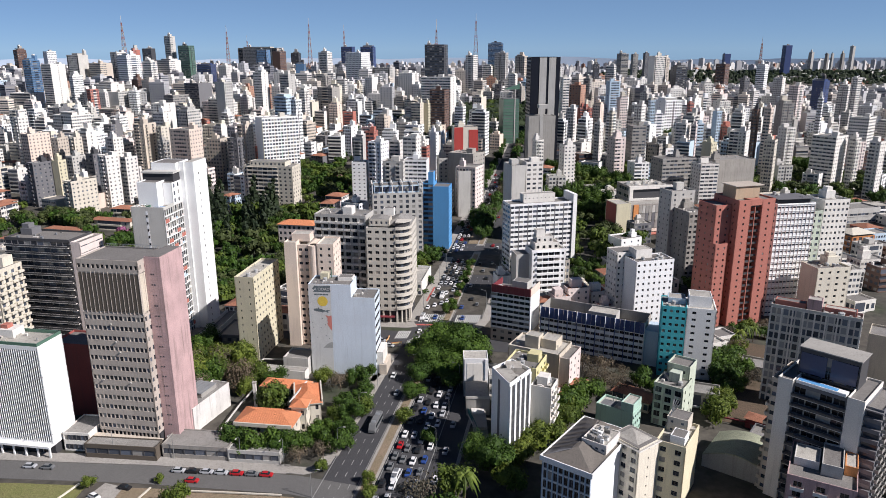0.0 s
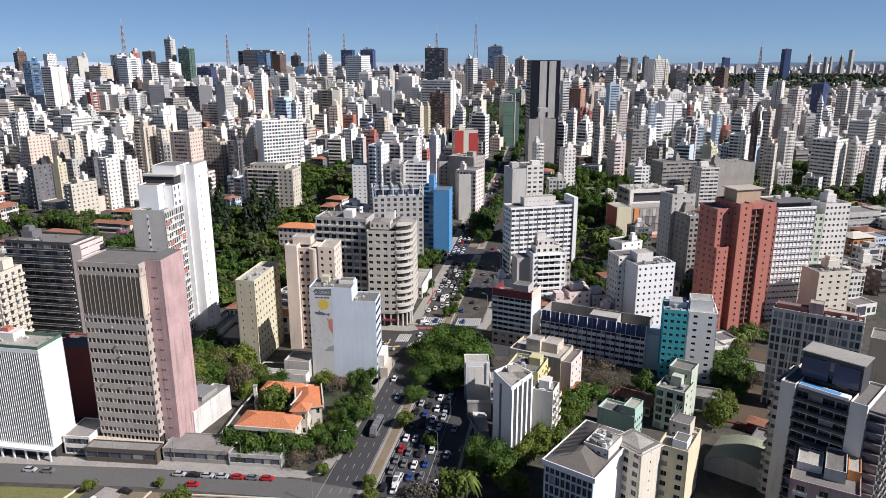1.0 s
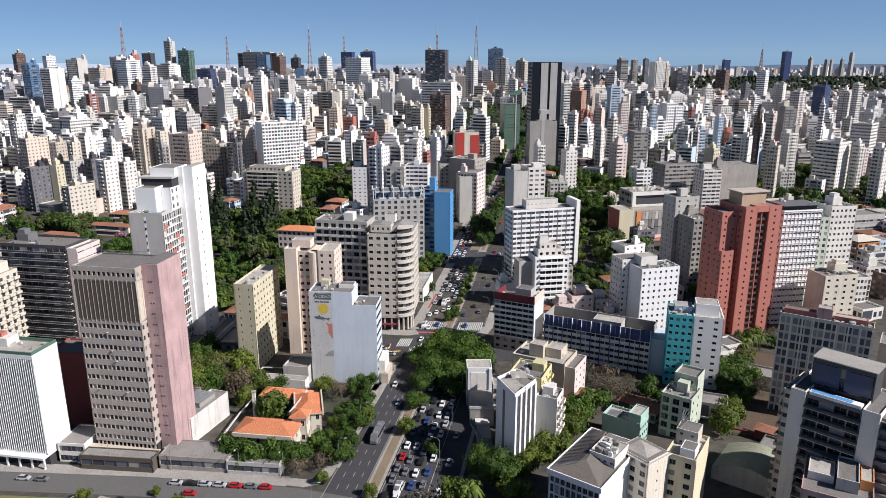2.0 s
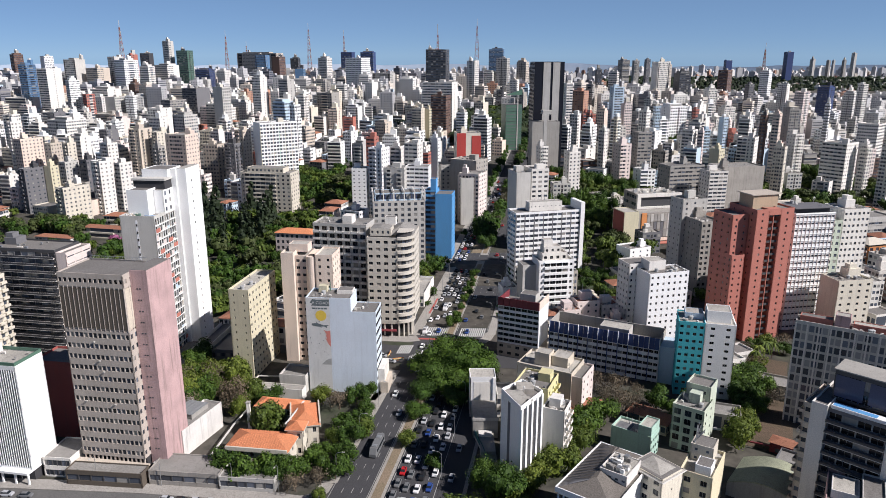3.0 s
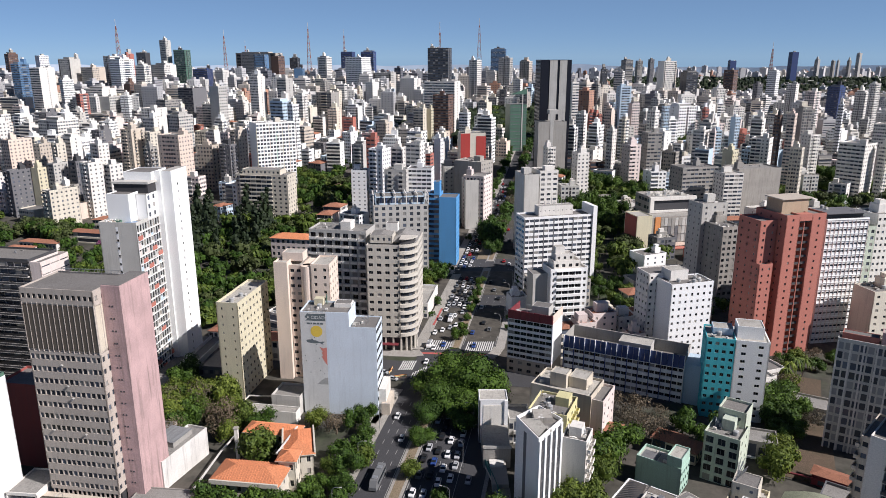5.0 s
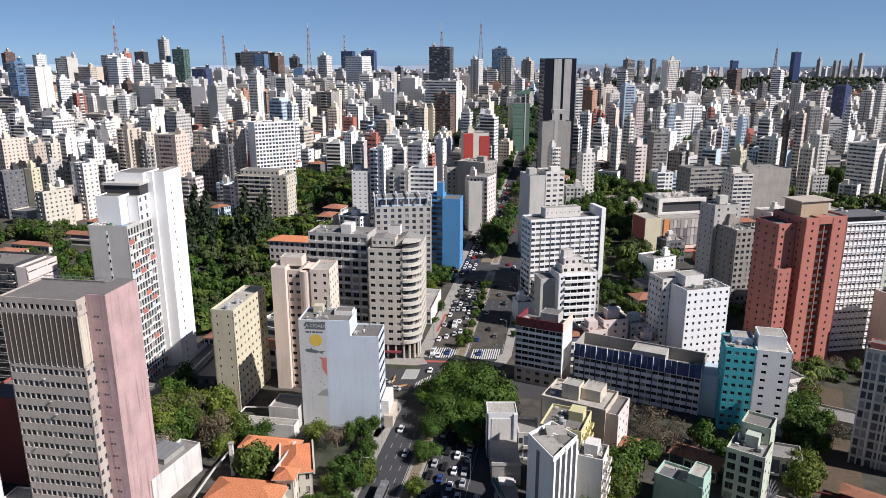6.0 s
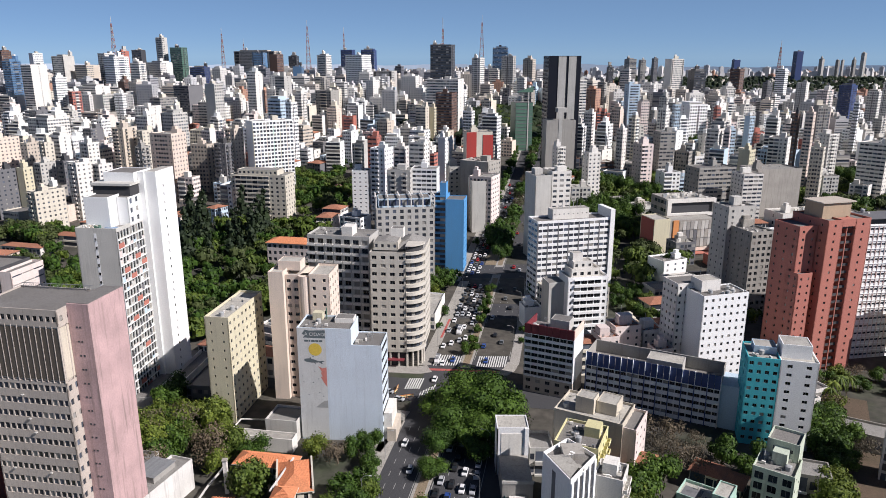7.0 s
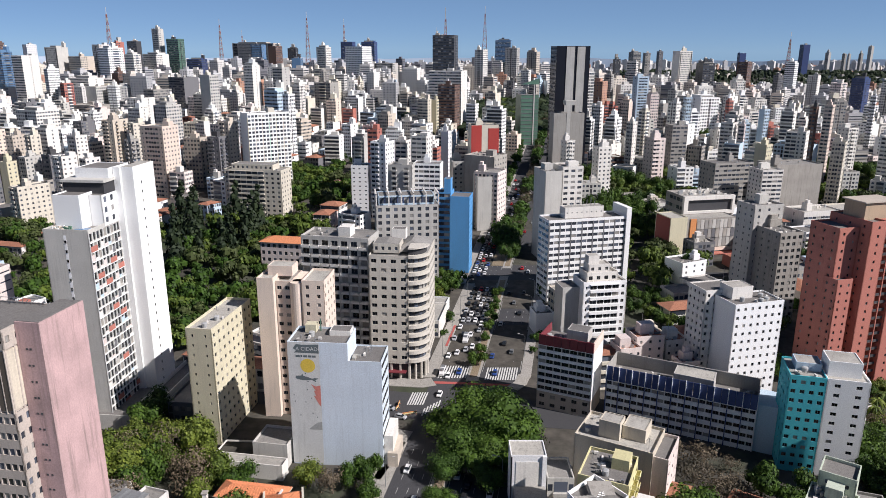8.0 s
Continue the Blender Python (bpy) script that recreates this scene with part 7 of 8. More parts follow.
far_block("tall white building with rows of windows and roof huts", 39.1, 1150, -32, 14.3, 14.4, 117.2, "white", "grid")
far_block("tall blue glass building with horizontal window bands", 112.6, 1764, -11, 35.4, 24.0, 139.8, "glassblue", "ribbon")
far_block("tall beige building with rows of windows and roof huts", 133.4, 1300, -24, 22.3, 22.6, 114.4, "beige", "grid")
far_block("tall pale grey building with rows of windows and roof huts", 92.5, 1250, -20, 19.6, 19.2, 120.4, "palegrey", "grid")
far_block("tall white building with rows of windows and roof huts", 103.3, 1100, -26, 11.4, 11.0, 89.5, "white", "grid")
far_block("tall white building with horizontal window bands", 64.0, 1250, -19, 23.8, 23.4, 98.0, "white", "ribbon")
far_block("tall white building with horizontal window bands", 139.0, 800, 14, 9.9, 11.1, 95.3, "white", "ribbon")
far_block("tall pale grey building with rows of windows and roof huts", 137.1, 760, 22, 11.1, 12.4, 64.9, "palegrey", "grid")
far_block("tall grey building with rows of windows and roof huts", 200.4, 1000, 24, 12.1, 16.3, 86.6, "grey", "grid")
far_block("tall dark glass building with rows of windows and roof huts", 228.6, 1066, 7, 9.7, 9.0, 105.0, "dark", "grid")
far_block("tall white building with horizontal window bands", 248.8, 1080, 11, 16.2, 18.2, 101.5, "white", "ribbon")
far_block("tall pale blue building with rows of windows and roof huts", 203.7, 850, 23, 16.5, 17.1, 89.0, "skyblue", "grid")
far_block("tall pink building with rows of windows and roof huts", 205.1, 800, 19, 11.5, 13.6, 72.8, "pink", "grid")
far_block("tall brick-red building with rows of windows and roof huts", 161.4, 795, 20, 6.0, 6.0, 64.0, "brick", "grid")
far_block("tall peach building with rows of windows and roof huts", 171.6, 790, 20, 12.0, 12.9, 66.2, "peach", "grid")
far_block("tall cream building with rows of windows and roof huts", 172.2, 720, 19, 8.8, 9.0, 63.0, "cream", "grid")
far_block("mid-rise white building with rows of windows and roof huts", 151.6, 680, 18, 8.0, 9.4, 56.9, "white", "grid")
far_block("mid-rise beige building with rows of windows and roof huts", 158.8, 622, 18, 14.6, 16.9, 49.0, "beige", "grid")
far_block("mid-rise grey building with horizontal window bands", 178.8, 640, 8, 16.9, 13.9, 57.4, "grey", "ribbon")
far_block("tall pale grey building with rows of windows and roof huts", 210.7, 760, 15, 11.3, 12.7, 68.4, "palegrey", "grid")
far_block("tall pale blue building with rows of windows and roof huts", 227.9, 760, 12, 8.1, 9.2, 72.5, "skyblue", "grid")
far_block("mid-rise white building with rows of windows and roof huts", 102.5, 560, 18, 10.2, 9.0, 50.3, "white", "grid")
far_block("mid-rise white building with rows of windows and roof huts", 79.4, 560, 16, 6.7, 9.0, 54.7, "white", "grid")
far_block("tall white building with rows of windows and roof huts", 327.4, 1099, 9, 24.7, 20.4, 115.9, "white", "grid")
far_block("tall dark glass building with horizontal window bands", 360.2, 1094, 5, 23.2, 19.7, 99.6, "dark", "ribbon")
far_block("tall dark brown building with rows of windows and roof huts", 571.6, 1500, 11, 26.2, 21.9, 96.1, "brown", "grid")
far_block("tall navy glass building with a blank side wall", 1027.0, 2170, 6, 19.2, 20.9, 135.4, "navy", "blank")
far_block("tall pale grey building with a blank side wall", 1221.8, 2400, 18, 9.6, 13.8, 113.4, "palegrey", "blank")
far_block("tall grey building with a blank side wall", 1274.0, 2400, 12, 6.9, 12.2, 109.8, "grey", "blank")
far_block("tall pale grey building with a blank side wall", 1343.3, 2500, 8, 6.1, 9.0, 109.2, "palegrey", "blank")
far_block("tall grey building with a blank side wall", 1297.2, 2350, 12, 8.0, 10.2, 110.1, "grey", "blank")
far_block("tall pale grey building with a blank side wall", 1355.8, 2400, 10, 8.6, 14.9, 133.0, "palegrey", "blank")
far_block("tall navy glass building with a blank side wall", 858.1, 2200, 6, 18.8, 15.5, 111.0, "navy", "blank")
far_block("tall bright white building with horizontal window bands", 549.2, 1250, 18, 19.1, 17.5, 98.0, "bright", "ribbon")
far_block("tall white building with rows of windows and roof huts", 371.3, 1000, 17, 17.2, 17.6, 79.0, "white", "grid")
far_block("tall bright white building with rows of windows and roof huts", 256.8, 800, 17, 27.6, 24.0, 69.7, "bright", "grid")
far_block("tall brick-red building with rows of windows and roof huts", 278.1, 780, 21, 6.4, 6.7, 68.1, "brick", "grid")
far_block("tall navy glass building with rows of windows and roof huts", 548.5, 1050, 8, 21.5, 24.0, 80.8, "navy", "grid")
far_block("tall beige building with rows of windows and roof huts", 467.0, 950, 14, 16.9, 16.4, 79.1, "beige", "grid")
far_block("tall bright white building with rows of windows and roof huts", 429.9, 800, 18, 6.4, 9.3, 72.2, "bright", "grid")
far_block("tall dark brown building with rows of windows and roof huts", 285.9, 636, 23, 6.2, 8.0, 73.1, "brown", "grid")
far_block("tall peach building with horizontal window bands", 295.1, 632, 18, 7.7, 9.0, 74.9, "peach", "ribbon")
far_block("tall grey building with rows of windows and roof huts", 372.0, 760, 22, 16.6, 14.3, 69.5, "grey", "grid")
far_block("tall pale grey building with stacked balconies", 293.7, 700, 10, 13.0, 15.1, 64.7, "palegrey", "balcony")
far_block("tall pale blue building with rows of windows and roof huts", 278.5, 700, 18, 7.9, 9.0, 65.8, "skyblue", "grid")
far_block("mid-rise white building with horizontal window bands", 223.6, 656, 18, 13.1, 18.3, 58.7, "white", "ribbon")
far_block("mid-rise pink building with rows of windows and roof huts", 236.1, 650, 14, 6.0, 6.0, 57.8, "pink", "grid")
far_block("mid-rise pale blue building with horizontal window bands", 256.8, 690, 12, 8.3, 9.0, 54.8, "skyblue", "ribbon")
far_block("mid-rise ochre building with a blank side wall", 229.7, 600, 24, 11.4, 12.2, 47.9, "ochre", "blank")
far_block("mid-rise white building with stacked balconies", 256.9, 610, 23, 17.9, 24.0, 56.7, "white", "balcony")
far_block("mid-rise cream building with stacked balconies", 265.8, 560, 18, 10.7, 11.2, 54.7, "cream", "balcony")
far_block("mid-rise white building with rows of windows and roof huts", 321.8, 640, 24, 13.2, 17.2, 55.8, "white", "grid")
far_block("mid-rise white building with horizontal window bands", 330.8, 610, 15, 26.5, 24.0, 52.8, "white", "ribbon")
far_block("mid-rise white building with rows of windows and roof huts", 358.2, 600, 24, 8.2, 12.0, 51.6, "white", "grid")
far_block("mid-rise pale grey building with rows of windows and roof huts", 423.6, 720, 13, 24.1, 24.0, 58.5, "palegrey", "grid")
far_block("mid-rise pale grey building with rows of windows and roof huts", 352.5, 560, 10, 10.9, 16.8, 53.4, "palegrey", "grid")
far_block("tall pale grey building with rows of windows and roof huts", 557.3, 950, 15, 11.1, 13.4, 88.5, "palegrey", "grid")
far_block("mid-rise grey building with horizontal window bands", 178.0, 540, 14, 30.0, 18.0, 41.8, "grey", "ribbon")
far_block("mid-rise white building with horizontal window bands", 201.6, 520, 8, 14.7, 15.8, 40.7, "white", "ribbon")
far_block("mid-rise bare concrete building with a blank side wall", 219.0, 538, 12, 36.0, 21.8, 41.2, "concrete", "blank")
far_block("tall grey building with rows of windows and roof huts", 495.3, 2000, 21, 23.7, 21.4, 113.7, "grey", "grid")
far_block("tall grey building with rows of windows and roof huts", 554.1, 2100, 12, 16.1, 13.5, 111.6, "grey", "grid")
far_block("tall charcoal building with rows of windows and roof huts", 533.7, 1900, 24, 14.3, 13.8, 115.6, "charcoal", "grid")
far_block("tall beige building with rows of windows and roof huts", 456.9, 1500, 18, 15.6, 16.6, 107.3, "beige", "grid")
far_block("tall charcoal building with rows of windows and roof huts", 447.9, 1050, 18, 11.8, 15.3, 84.7, "charcoal", "grid")
far_block("tall white building with rows of windows and roof huts", 513.1, 1100, 20, 17.1, 16.1, 82.9, "white", "grid")
far_block("tall white building with rows of windows and roof huts", 559.9, 1000, 20, 17.9, 21.0, 75.2, "white", "grid")
far_block("tall grey building with rows of windows and roof huts", -165.5, 950, -22, 22.1, 20.2, 77.7, "grey", "grid")
far_block("tall pale grey building with rows of windows and roof huts", -105.3, 1050, -27, 20.7, 20.9, 76.8, "palegrey", "grid")
far_block("tall white building with rows of windows and roof huts", -74.8, 1150, -24, 24.2, 21.6, 85.3, "white", "grid")
far_block("tall pale grey building with rows of windows and roof huts", -124.6, 1300, -19, 33.6, 24.0, 95.0, "palegrey", "grid")
far_block("mid-rise concrete building with a blank side wall", 6.8, 530, -31, 22.3, 18.9, 49.0, "concrete", "blank")
far_block("tall brick-red building with horizontal window bands", -60.4, 560, -12, 7.0, 12.0, 62.0, "brick", "ribbon")
far_block("mid-rise pale grey building with stacked balconies", -40.2, 480, -10, 14.7, 12.0, 50.0, "palegrey", "balcony")
far_block("mid-rise white building with dark glazed top storeys", -25.4, 485, -8, 16.5, 13.0, 50.0, "bright", "ribbon")
far_block("mid-rise pinkish white building with rows of windows", 12.5, 505, -24, 15.6, 17.0, 42.0, "blush", "grid")


# ---- broadcast masts on the ridge ----
MAST = surface("mast_paint", (0.30, 0.14, 0.12), dirt=0.1, isle=True, vary=0.3)


def mast(x, y, z0, z1, half):
    root = thing("broadcast_mast", "slender steel lattice broadcast mast", "mast", pose(x, y, z0), "masts on the ridge")
    s = Solid()
    n = 14
    H = z1 - z0
    for k in range(n):
        a, b = k / n, (k + 1) / n
        ra, rb = half * (1 - a) + 0.6, half * (1 - b) + 0.6
        m = MAST if k % 2 else WALLS["grey"]
        for i in range(4):
            c0, c1 = [(1, 1), (-1, 1), (-1, -1), (1, -1)][i], [(1, 1), (-1, 1), (-1, -1), (1, -1)][(i + 1) % 4]
            s.rod((c0[0] * ra, c0[1] * ra, a * H), (c0[0] * rb, c0[1] * rb, b * H), 0.4, m, 4)
            s.rod((c0[0] * ra, c0[1] * ra, a * H), (c1[0] * rb, c1[1] * rb, b * H), 0.24, m, 4)
    s.rod((0, 0, H), (0, 0, H + 12), 0.35, WALLS["palegrey"], 5)
    part("lattice", s, root)


mast(62, 1300, 92, 176, 4.5)
mast(-5, 880, 97, 150, 1.6)
mast(-592, 1350, 91, 176, 4)
mast(-443, 1500, 89, 163, 3)
mast(-273, 1500, 89, 177, 4)
mast(-201, 1500, 89, 164, 2)
mast(576, 1300, 92, 136, 2)
mast(-455, 1700, 86, 147, 2)

# ---- fabric of smaller buildings between the landmarks ----
PALETTE = ("white",) * 9 + ("bright",) * 6 + ("palegrey",) * 2 + ("cream",) * 4 + ("beige", "blush", "blush", "grey", "peach", "concrete", "skyblue", "charcoal", "brick")
LABELS = {"white": "white rendered", "bright": "fresh white", "cream": "cream", "beige": "beige", "palegrey": "pale grey", "grey": "grey", "peach": "peach", "concrete": "bare concrete", "tan": "tan", "skyblue": "pale blue", "charcoal": "dark grey", "brick": "brick-red", "blush": "pinkish white", "brown": "dark brown"}
GREENS = [(-125, 400, 62), (-110, 350, 30), (-140, 470, 46), (-110, 480, 30), (-125, 620, 50), (-105, 560, 26), (-225, 455, 42), (-285, 470, 40), (-190, 400, 40), (75, 480, 34), (105, 430, 22), (62, 900, 55), (50, 780, 26), (70, 1000, 50), (255, 590, 34), (300, 520, 24), (190, 640, 20), (122, 628, 22), (150, 592, 20), (165, 570, 24), (-82, 585, 34), (95, 505, 36), (128, 505, 24), (112, 425, 24), (92, 405, 18), (335, 650, 34), (372, 628, 26), (300, 622, 20), (290, 560, 24), (350, 560, 30), (150, 560, 16), (110, 590, 30), (142, 604, 26), (20, 262, 20)]


def free(x, y, r):
    s = x - 8.5 - SLOPE * (y - 310)
    if -22 - r < s < 19 + r and y < 1120:
        return False
    if any((x - a) ** 2 + (y - b) ** 2 < (r * 0.75 + c) ** 2 for a, b, c in TAKEN):
        return False
    return not any((x - a) ** 2 + (y - b) ** 2 < c * c for a, b, c in GREENS)


rng = random.Random(21)
spots = []
for j in range(31):
    y = 318 + j * 21 + (j * j) * 0.25
    half = 0.66 * y + 30
    n = int(2 * half / 22)
    for i in range(n):
        spots.append((-half + (i + 0.5) * 22 + rng.uniform(-5, 5), y + rng.uniform(-6, 6)))
blocks = Solid()
count = 0
for x, y in spots:
    if y < 330 and -60 < x < 130:
        continue
    w, d = rng.uniform(9, 17), rng.uniform(9, 17)
    if not free(x, y, 7):
        continue
    u = rng.random()
    # the nearer the landmarks, the lower the houses between them
    if y < 500:
        h = rng.uniform(4, 9) if u < 0.6 else rng.uniform(9, 15)
    elif y < 620:
        h = rng.uniform(5, 11) if u < 0.6 else rng.uniform(11, 20)
    else:
        h = rng.uniform(7, 16) if u < 0.52 else rng.uniform(18, 33) if u < 0.95 else rng.uniform(34, 44)
    z = ground_z(x, y)
    col = rng.choice(PALETTE)
    if x > 60 and col in ("beige", "tan", "peach", "concrete", "cream"):
        col = rng.choice(("palegrey", "white", "concrete", "charcoal", "grey", "brown", "skyblue"))
    rot = rng.uniform(-30, -10) if x < avenue(0, y)[0] else sunlit_turn(x, y, rng) if y > 540 else rng.uniform(6, 24)
    kind = "house" if h < 11 else "apartment_building"
    roof = TILES if (h < 12 and rng.random() < (0.5 if x < 60 else 0.2)) else rng.choice((ROOF, ROOFLIGHT, FIBRE))
    what = "low house with " + ("clay-tiled roof" if roof == TILES else "flat roof") if h < 11 else "apartment block among its neighbours"
    style = rng.choice(("grid", "grid", "strip", "ribbon", "side", "balcony", "mixed"))
    if count < 190:
        plain_building(LABELS[col] + " " + what, x - w / 2, y - d / 2, rot, w, d, z + h, col, style, 3.0, roof, kind, "city fabric", "house" if h < 11 else "building")
    else:
        for s in plain_parts(w, d, h, col, style, rng, 3.0, roof, False):
            if s.v:
                rotated(s, x - w / 2, y - d / 2, z - 0.5, rot, blocks)
    count += 1
tagged(part("city_blocks", blocks), "dense pale apartment blocks climbing to the ridge", "buildings", kind="stuff")

# the far city, too many to count
CITY = {c: surface("far_" + c, v, isle=True, vary=0.22, dirt=0.2, bump=0) for c, v in (("pale", (0.68, 0.66, 0.63)), ("warm", (0.64, 0.58, 0.51)), ("cool", (0.48, 0.48, 0.49)), ("shade", (0.18, 0.18, 0.20)), ("clay", (0.42, 0.24, 0.17)))}
far = Solid()
rng = random.Random(77)
keys = ("pale", "pale", "pale", "warm", "cool", "pale", "warm", "cool", "shade", "pale", "cool", "shade", "pale", "clay")


def tower_stub(x, y, w, d, h, c, windows):
    one = Solid()
    one.box(0, 0, 0, w, d, h, CITY[c])
    one.box(w * 0.3, d * 0.3, h, w * 0.7, d * 0.7, h + 3.5, CITY[c])
    if windows:
        fl, n = int(h / 3.1), max(2, int(w / 3.6))
        for face, L, m in ((((0, 0), (1, 0), (0, -1)), w, n), (((w, 0), (0, 1), (1, 0)), d, max(2, int(d / 4)))):
            if windows == 2:
                for i in range(fl):
                    one.pane(face, 0.6, L - 0.6, 3.1 * i + 1.0, 3.1 * i + 2.3, 0.05, PANES)
            else:
                for i in range(fl):
                    for k in range(m):
                        u = (k + 0.5) * L / m
                        one.pane(face, u - 0.8, u + 0.8, 3.1 * i + 1.0, 3.1 * i + 2.3, 0.05, PANES)
    rotated(one, x, y, ground_z(x, y) - 1, rng.uniform(-30, -8) if x < 100 else sunlit_turn(x, y, rng), far)


for j in range(30):
    y = 960 + j * 27
    half = 0.68 * y + 30
    x = -half
    while x < half:
        x += rng.uniform(21, 44)
        if free(x, y, 9):
            u = rng.random()
            ridge = math.exp(-((y - 1300) / 330) ** 2) * (1 if x < 200 else 0.35)
            h = rng.uniform(9, 24) if u < 0.45 else rng.uniform(24, 44) + 18 * ridge * rng.random()
            w = rng.uniform(11, 24)
            tower_stub(x, y + rng.uniform(-9, 9), w, rng.uniform(10, 18), h, rng.choice(keys), rng.choice((1, 1, 2)) if y < 1450 else rng.choice((0, 2)))
for _ in range(7000):
    y = 1750 + 2900 * rng.random() ** 0.8
    x = rng.uniform(-0.7, 0.7) * y
    slope = x > 300 and 1750 < y < 2700
    if slope and rng.random() < 0.45:
        continue
    h = rng.uniform(4, 10) if slope or rng.random() < 0.74 else rng.uniform(22, 58)
    tower_stub(x, y, rng.uniform(9, 22), rng.uniform(9, 20), h, rng.choice(keys), 0)
# only pale tones here, standing in for haze over the farthest towers
for _ in range(70):
    y = rng.uniform(2700, 3600)
    tower_stub(rng.uniform(0.2, 0.64) * y, y, rng.uniform(14, 28), rng.uniform(12, 22), rng.uniform(48, 84), rng.choice(("cool", "pale", "cool")), 0)
tagged(part("distant_buildings", far), "countless pale and grey towers filling the distance", "buildings", kind="stuff")


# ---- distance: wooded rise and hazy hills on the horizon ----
# aerial haze is put into the hills' base colour
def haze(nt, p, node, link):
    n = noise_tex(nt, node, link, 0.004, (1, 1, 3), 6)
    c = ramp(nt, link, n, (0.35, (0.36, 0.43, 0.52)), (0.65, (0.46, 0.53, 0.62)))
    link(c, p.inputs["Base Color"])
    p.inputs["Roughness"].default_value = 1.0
    # weak glow lifts the backdrop further; the hills are no light source
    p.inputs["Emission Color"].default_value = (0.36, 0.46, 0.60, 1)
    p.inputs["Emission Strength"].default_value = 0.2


HAZE = material("painted_haze_hills", haze)
s = Solid()
pts = []
for k in range(81):
    a = radians(-62 + 124 * k / 80)
    r = 4700
    pts.append((r * math.sin(a), r * math.cos(a), 70 + 26 * noise.noise((k * 0.21, 3.1, 0)) + 12 * noise.noise((k * 0.9, 1.7, 2))))
for (x0, y0, z0), (x1, y1, z1) in zip(pts, pts[1:]):
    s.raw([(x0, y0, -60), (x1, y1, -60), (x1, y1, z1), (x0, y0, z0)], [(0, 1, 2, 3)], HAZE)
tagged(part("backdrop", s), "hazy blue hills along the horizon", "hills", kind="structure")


# ---- trees ----
def foliage(name, dark, light):
    def build(nt, p, node, link):
        geo = node("ShaderNodeNewGeometry")
        info = node("ShaderNodeObjectInfo")
        c = ramp(nt, link, geo.outputs["Random Per Island"], (0.0, dark), (0.55, tuple((a + b) / 2 for a, b in zip(dark, light))), (1.0, light))
        tone = ramp(nt, link, info.outputs["Random"], (0.0, (0.72, 0.78, 0.75)), (1.0, (1.25, 1.15, 1.0)))
        link(mixed(nt, node, link, 1.0, c, tone, "MULTIPLY"), p.inputs["Base Color"])
        p.inputs["Roughness"].default_value = 0.65
        p.inputs["Specular IOR Level"].default_value = 0.25

    return material(name, build)


LEAF = foliage("broad_leaves", (0.020, 0.046, 0.006), (0.072, 0.136, 0.018))
LEAFBRIGHT = foliage("young_leaves", (0.046, 0.074, 0.010), (0.145, 0.190, 0.030))
LEAFOLIVE = foliage("olive_leaves", (0.042, 0.056, 0.016), (0.100, 0.118, 0.040))
LEAFDARK = foliage("needles_and_hazed_woods", (0.012, 0.022, 0.010), (0.038, 0.055, 0.022))
BLOOM = foliage("pink_blossom", (0.30, 0.08, 0.20), (0.50, 0.18, 0.36))
TWIG = foliage("bare_twigs", (0.10, 0.08, 0.06), (0.17, 0.14, 0.10))
BARK = surface("bark", (0.16, 0.12, 0.09), dirt=0.4, grain=0.3)


def crown_mesh(seed, lobes, tufts, size, leaf, flat=0.75, conical=False, core=True):
    """A crown of unit width: lobes of leaf tufts round an uneven outline."""
    r = random.Random(seed)
    v, f = [], []
    blobs = []
    for k in range(lobes):
        a, q = r.uniform(0, 6.283), r.random() ** 0.5 * 0.30
        if conical:
            t = (k + 0.5) / lobes
            blobs.append((math.cos(a) * 0.08, math.sin(a) * 0.08, 0.15 + 1.5 * t, 0.36 * (1 - t) + 0.06))
        else:
            blobs.append((math.cos(a) * q, math.sin(a) * q, 0.30 + r.uniform(-0.10, 0.20) * flat, r.uniform(0.15, 0.27)))
    if core:
        for bx, by, bz, br in blobs:
            k = len(v)
            rad = br * 0.72
            ring = [(math.cos(i * 1.0472), math.sin(i * 1.0472)) for i in range(6)]
            v.append((bx, by, bz - rad * flat))
            for zz, rr in ((-0.5, 0.85), (0.45, 0.85)):
                v += [(bx + c * rad * rr * r.uniform(0.8, 1.15), by + s_ * rad * rr * r.uniform(0.8, 1.15), bz + zz * rad * flat) for c, s_ in ring]
            v.append((bx, by, bz + rad * flat))
            for i in range(6):
                j = (i + 1) % 6
                f += [(k, k + 1 + j, k + 1 + i), (k + 1 + i, k + 1 + j, k + 7 + j, k + 7 + i), (k + 7 + i, k + 7 + j, k + 13)]
    for _ in range(tufts):
        bx, by, bz, br = r.choice(blobs)
        d = Vector((r.gauss(0, 1), r.gauss(0, 1), r.gauss(0.25, 1))).normalized()
        p = Vector((bx, by, bz)) + Vector((d.x, d.y, d.z * flat)) * br * r.uniform(0.72, 1.12)
        nrm = (d + Vector((r.uniform(-0.38, 0.38), r.uniform(-0.38, 0.38), r.uniform(-0.2, 0.5)))).normalized()
        t1 = nrm.orthogonal().normalized()
        t1.rotate(Matrix.Rotation(r.uniform(0, 6.28), 3, nrm))
        t2 = nrm.cross(t1)
        sz = size * r.uniform(0.6, 1.35)
        k = len(v)
        v += [tuple(p + t1 * sz), tuple(p + t2 * sz * 0.7 + nrm * sz * 0.25), tuple(p - t1 * sz * 0.9), tuple(p - t2 * sz * 0.65 - nrm * sz * 0.15)]
        f += [(k, k + 1, k + 2), (k, k + 2, k + 3)]
    me = bpy.data.meshes.new("crown")
    me.from_pydata(v, [], f)
    me.materials.append(leaf)
    me.update()
    return me


def trunk_mesh(seed, h, r0):
    r = random.Random(seed)
    s = Solid()
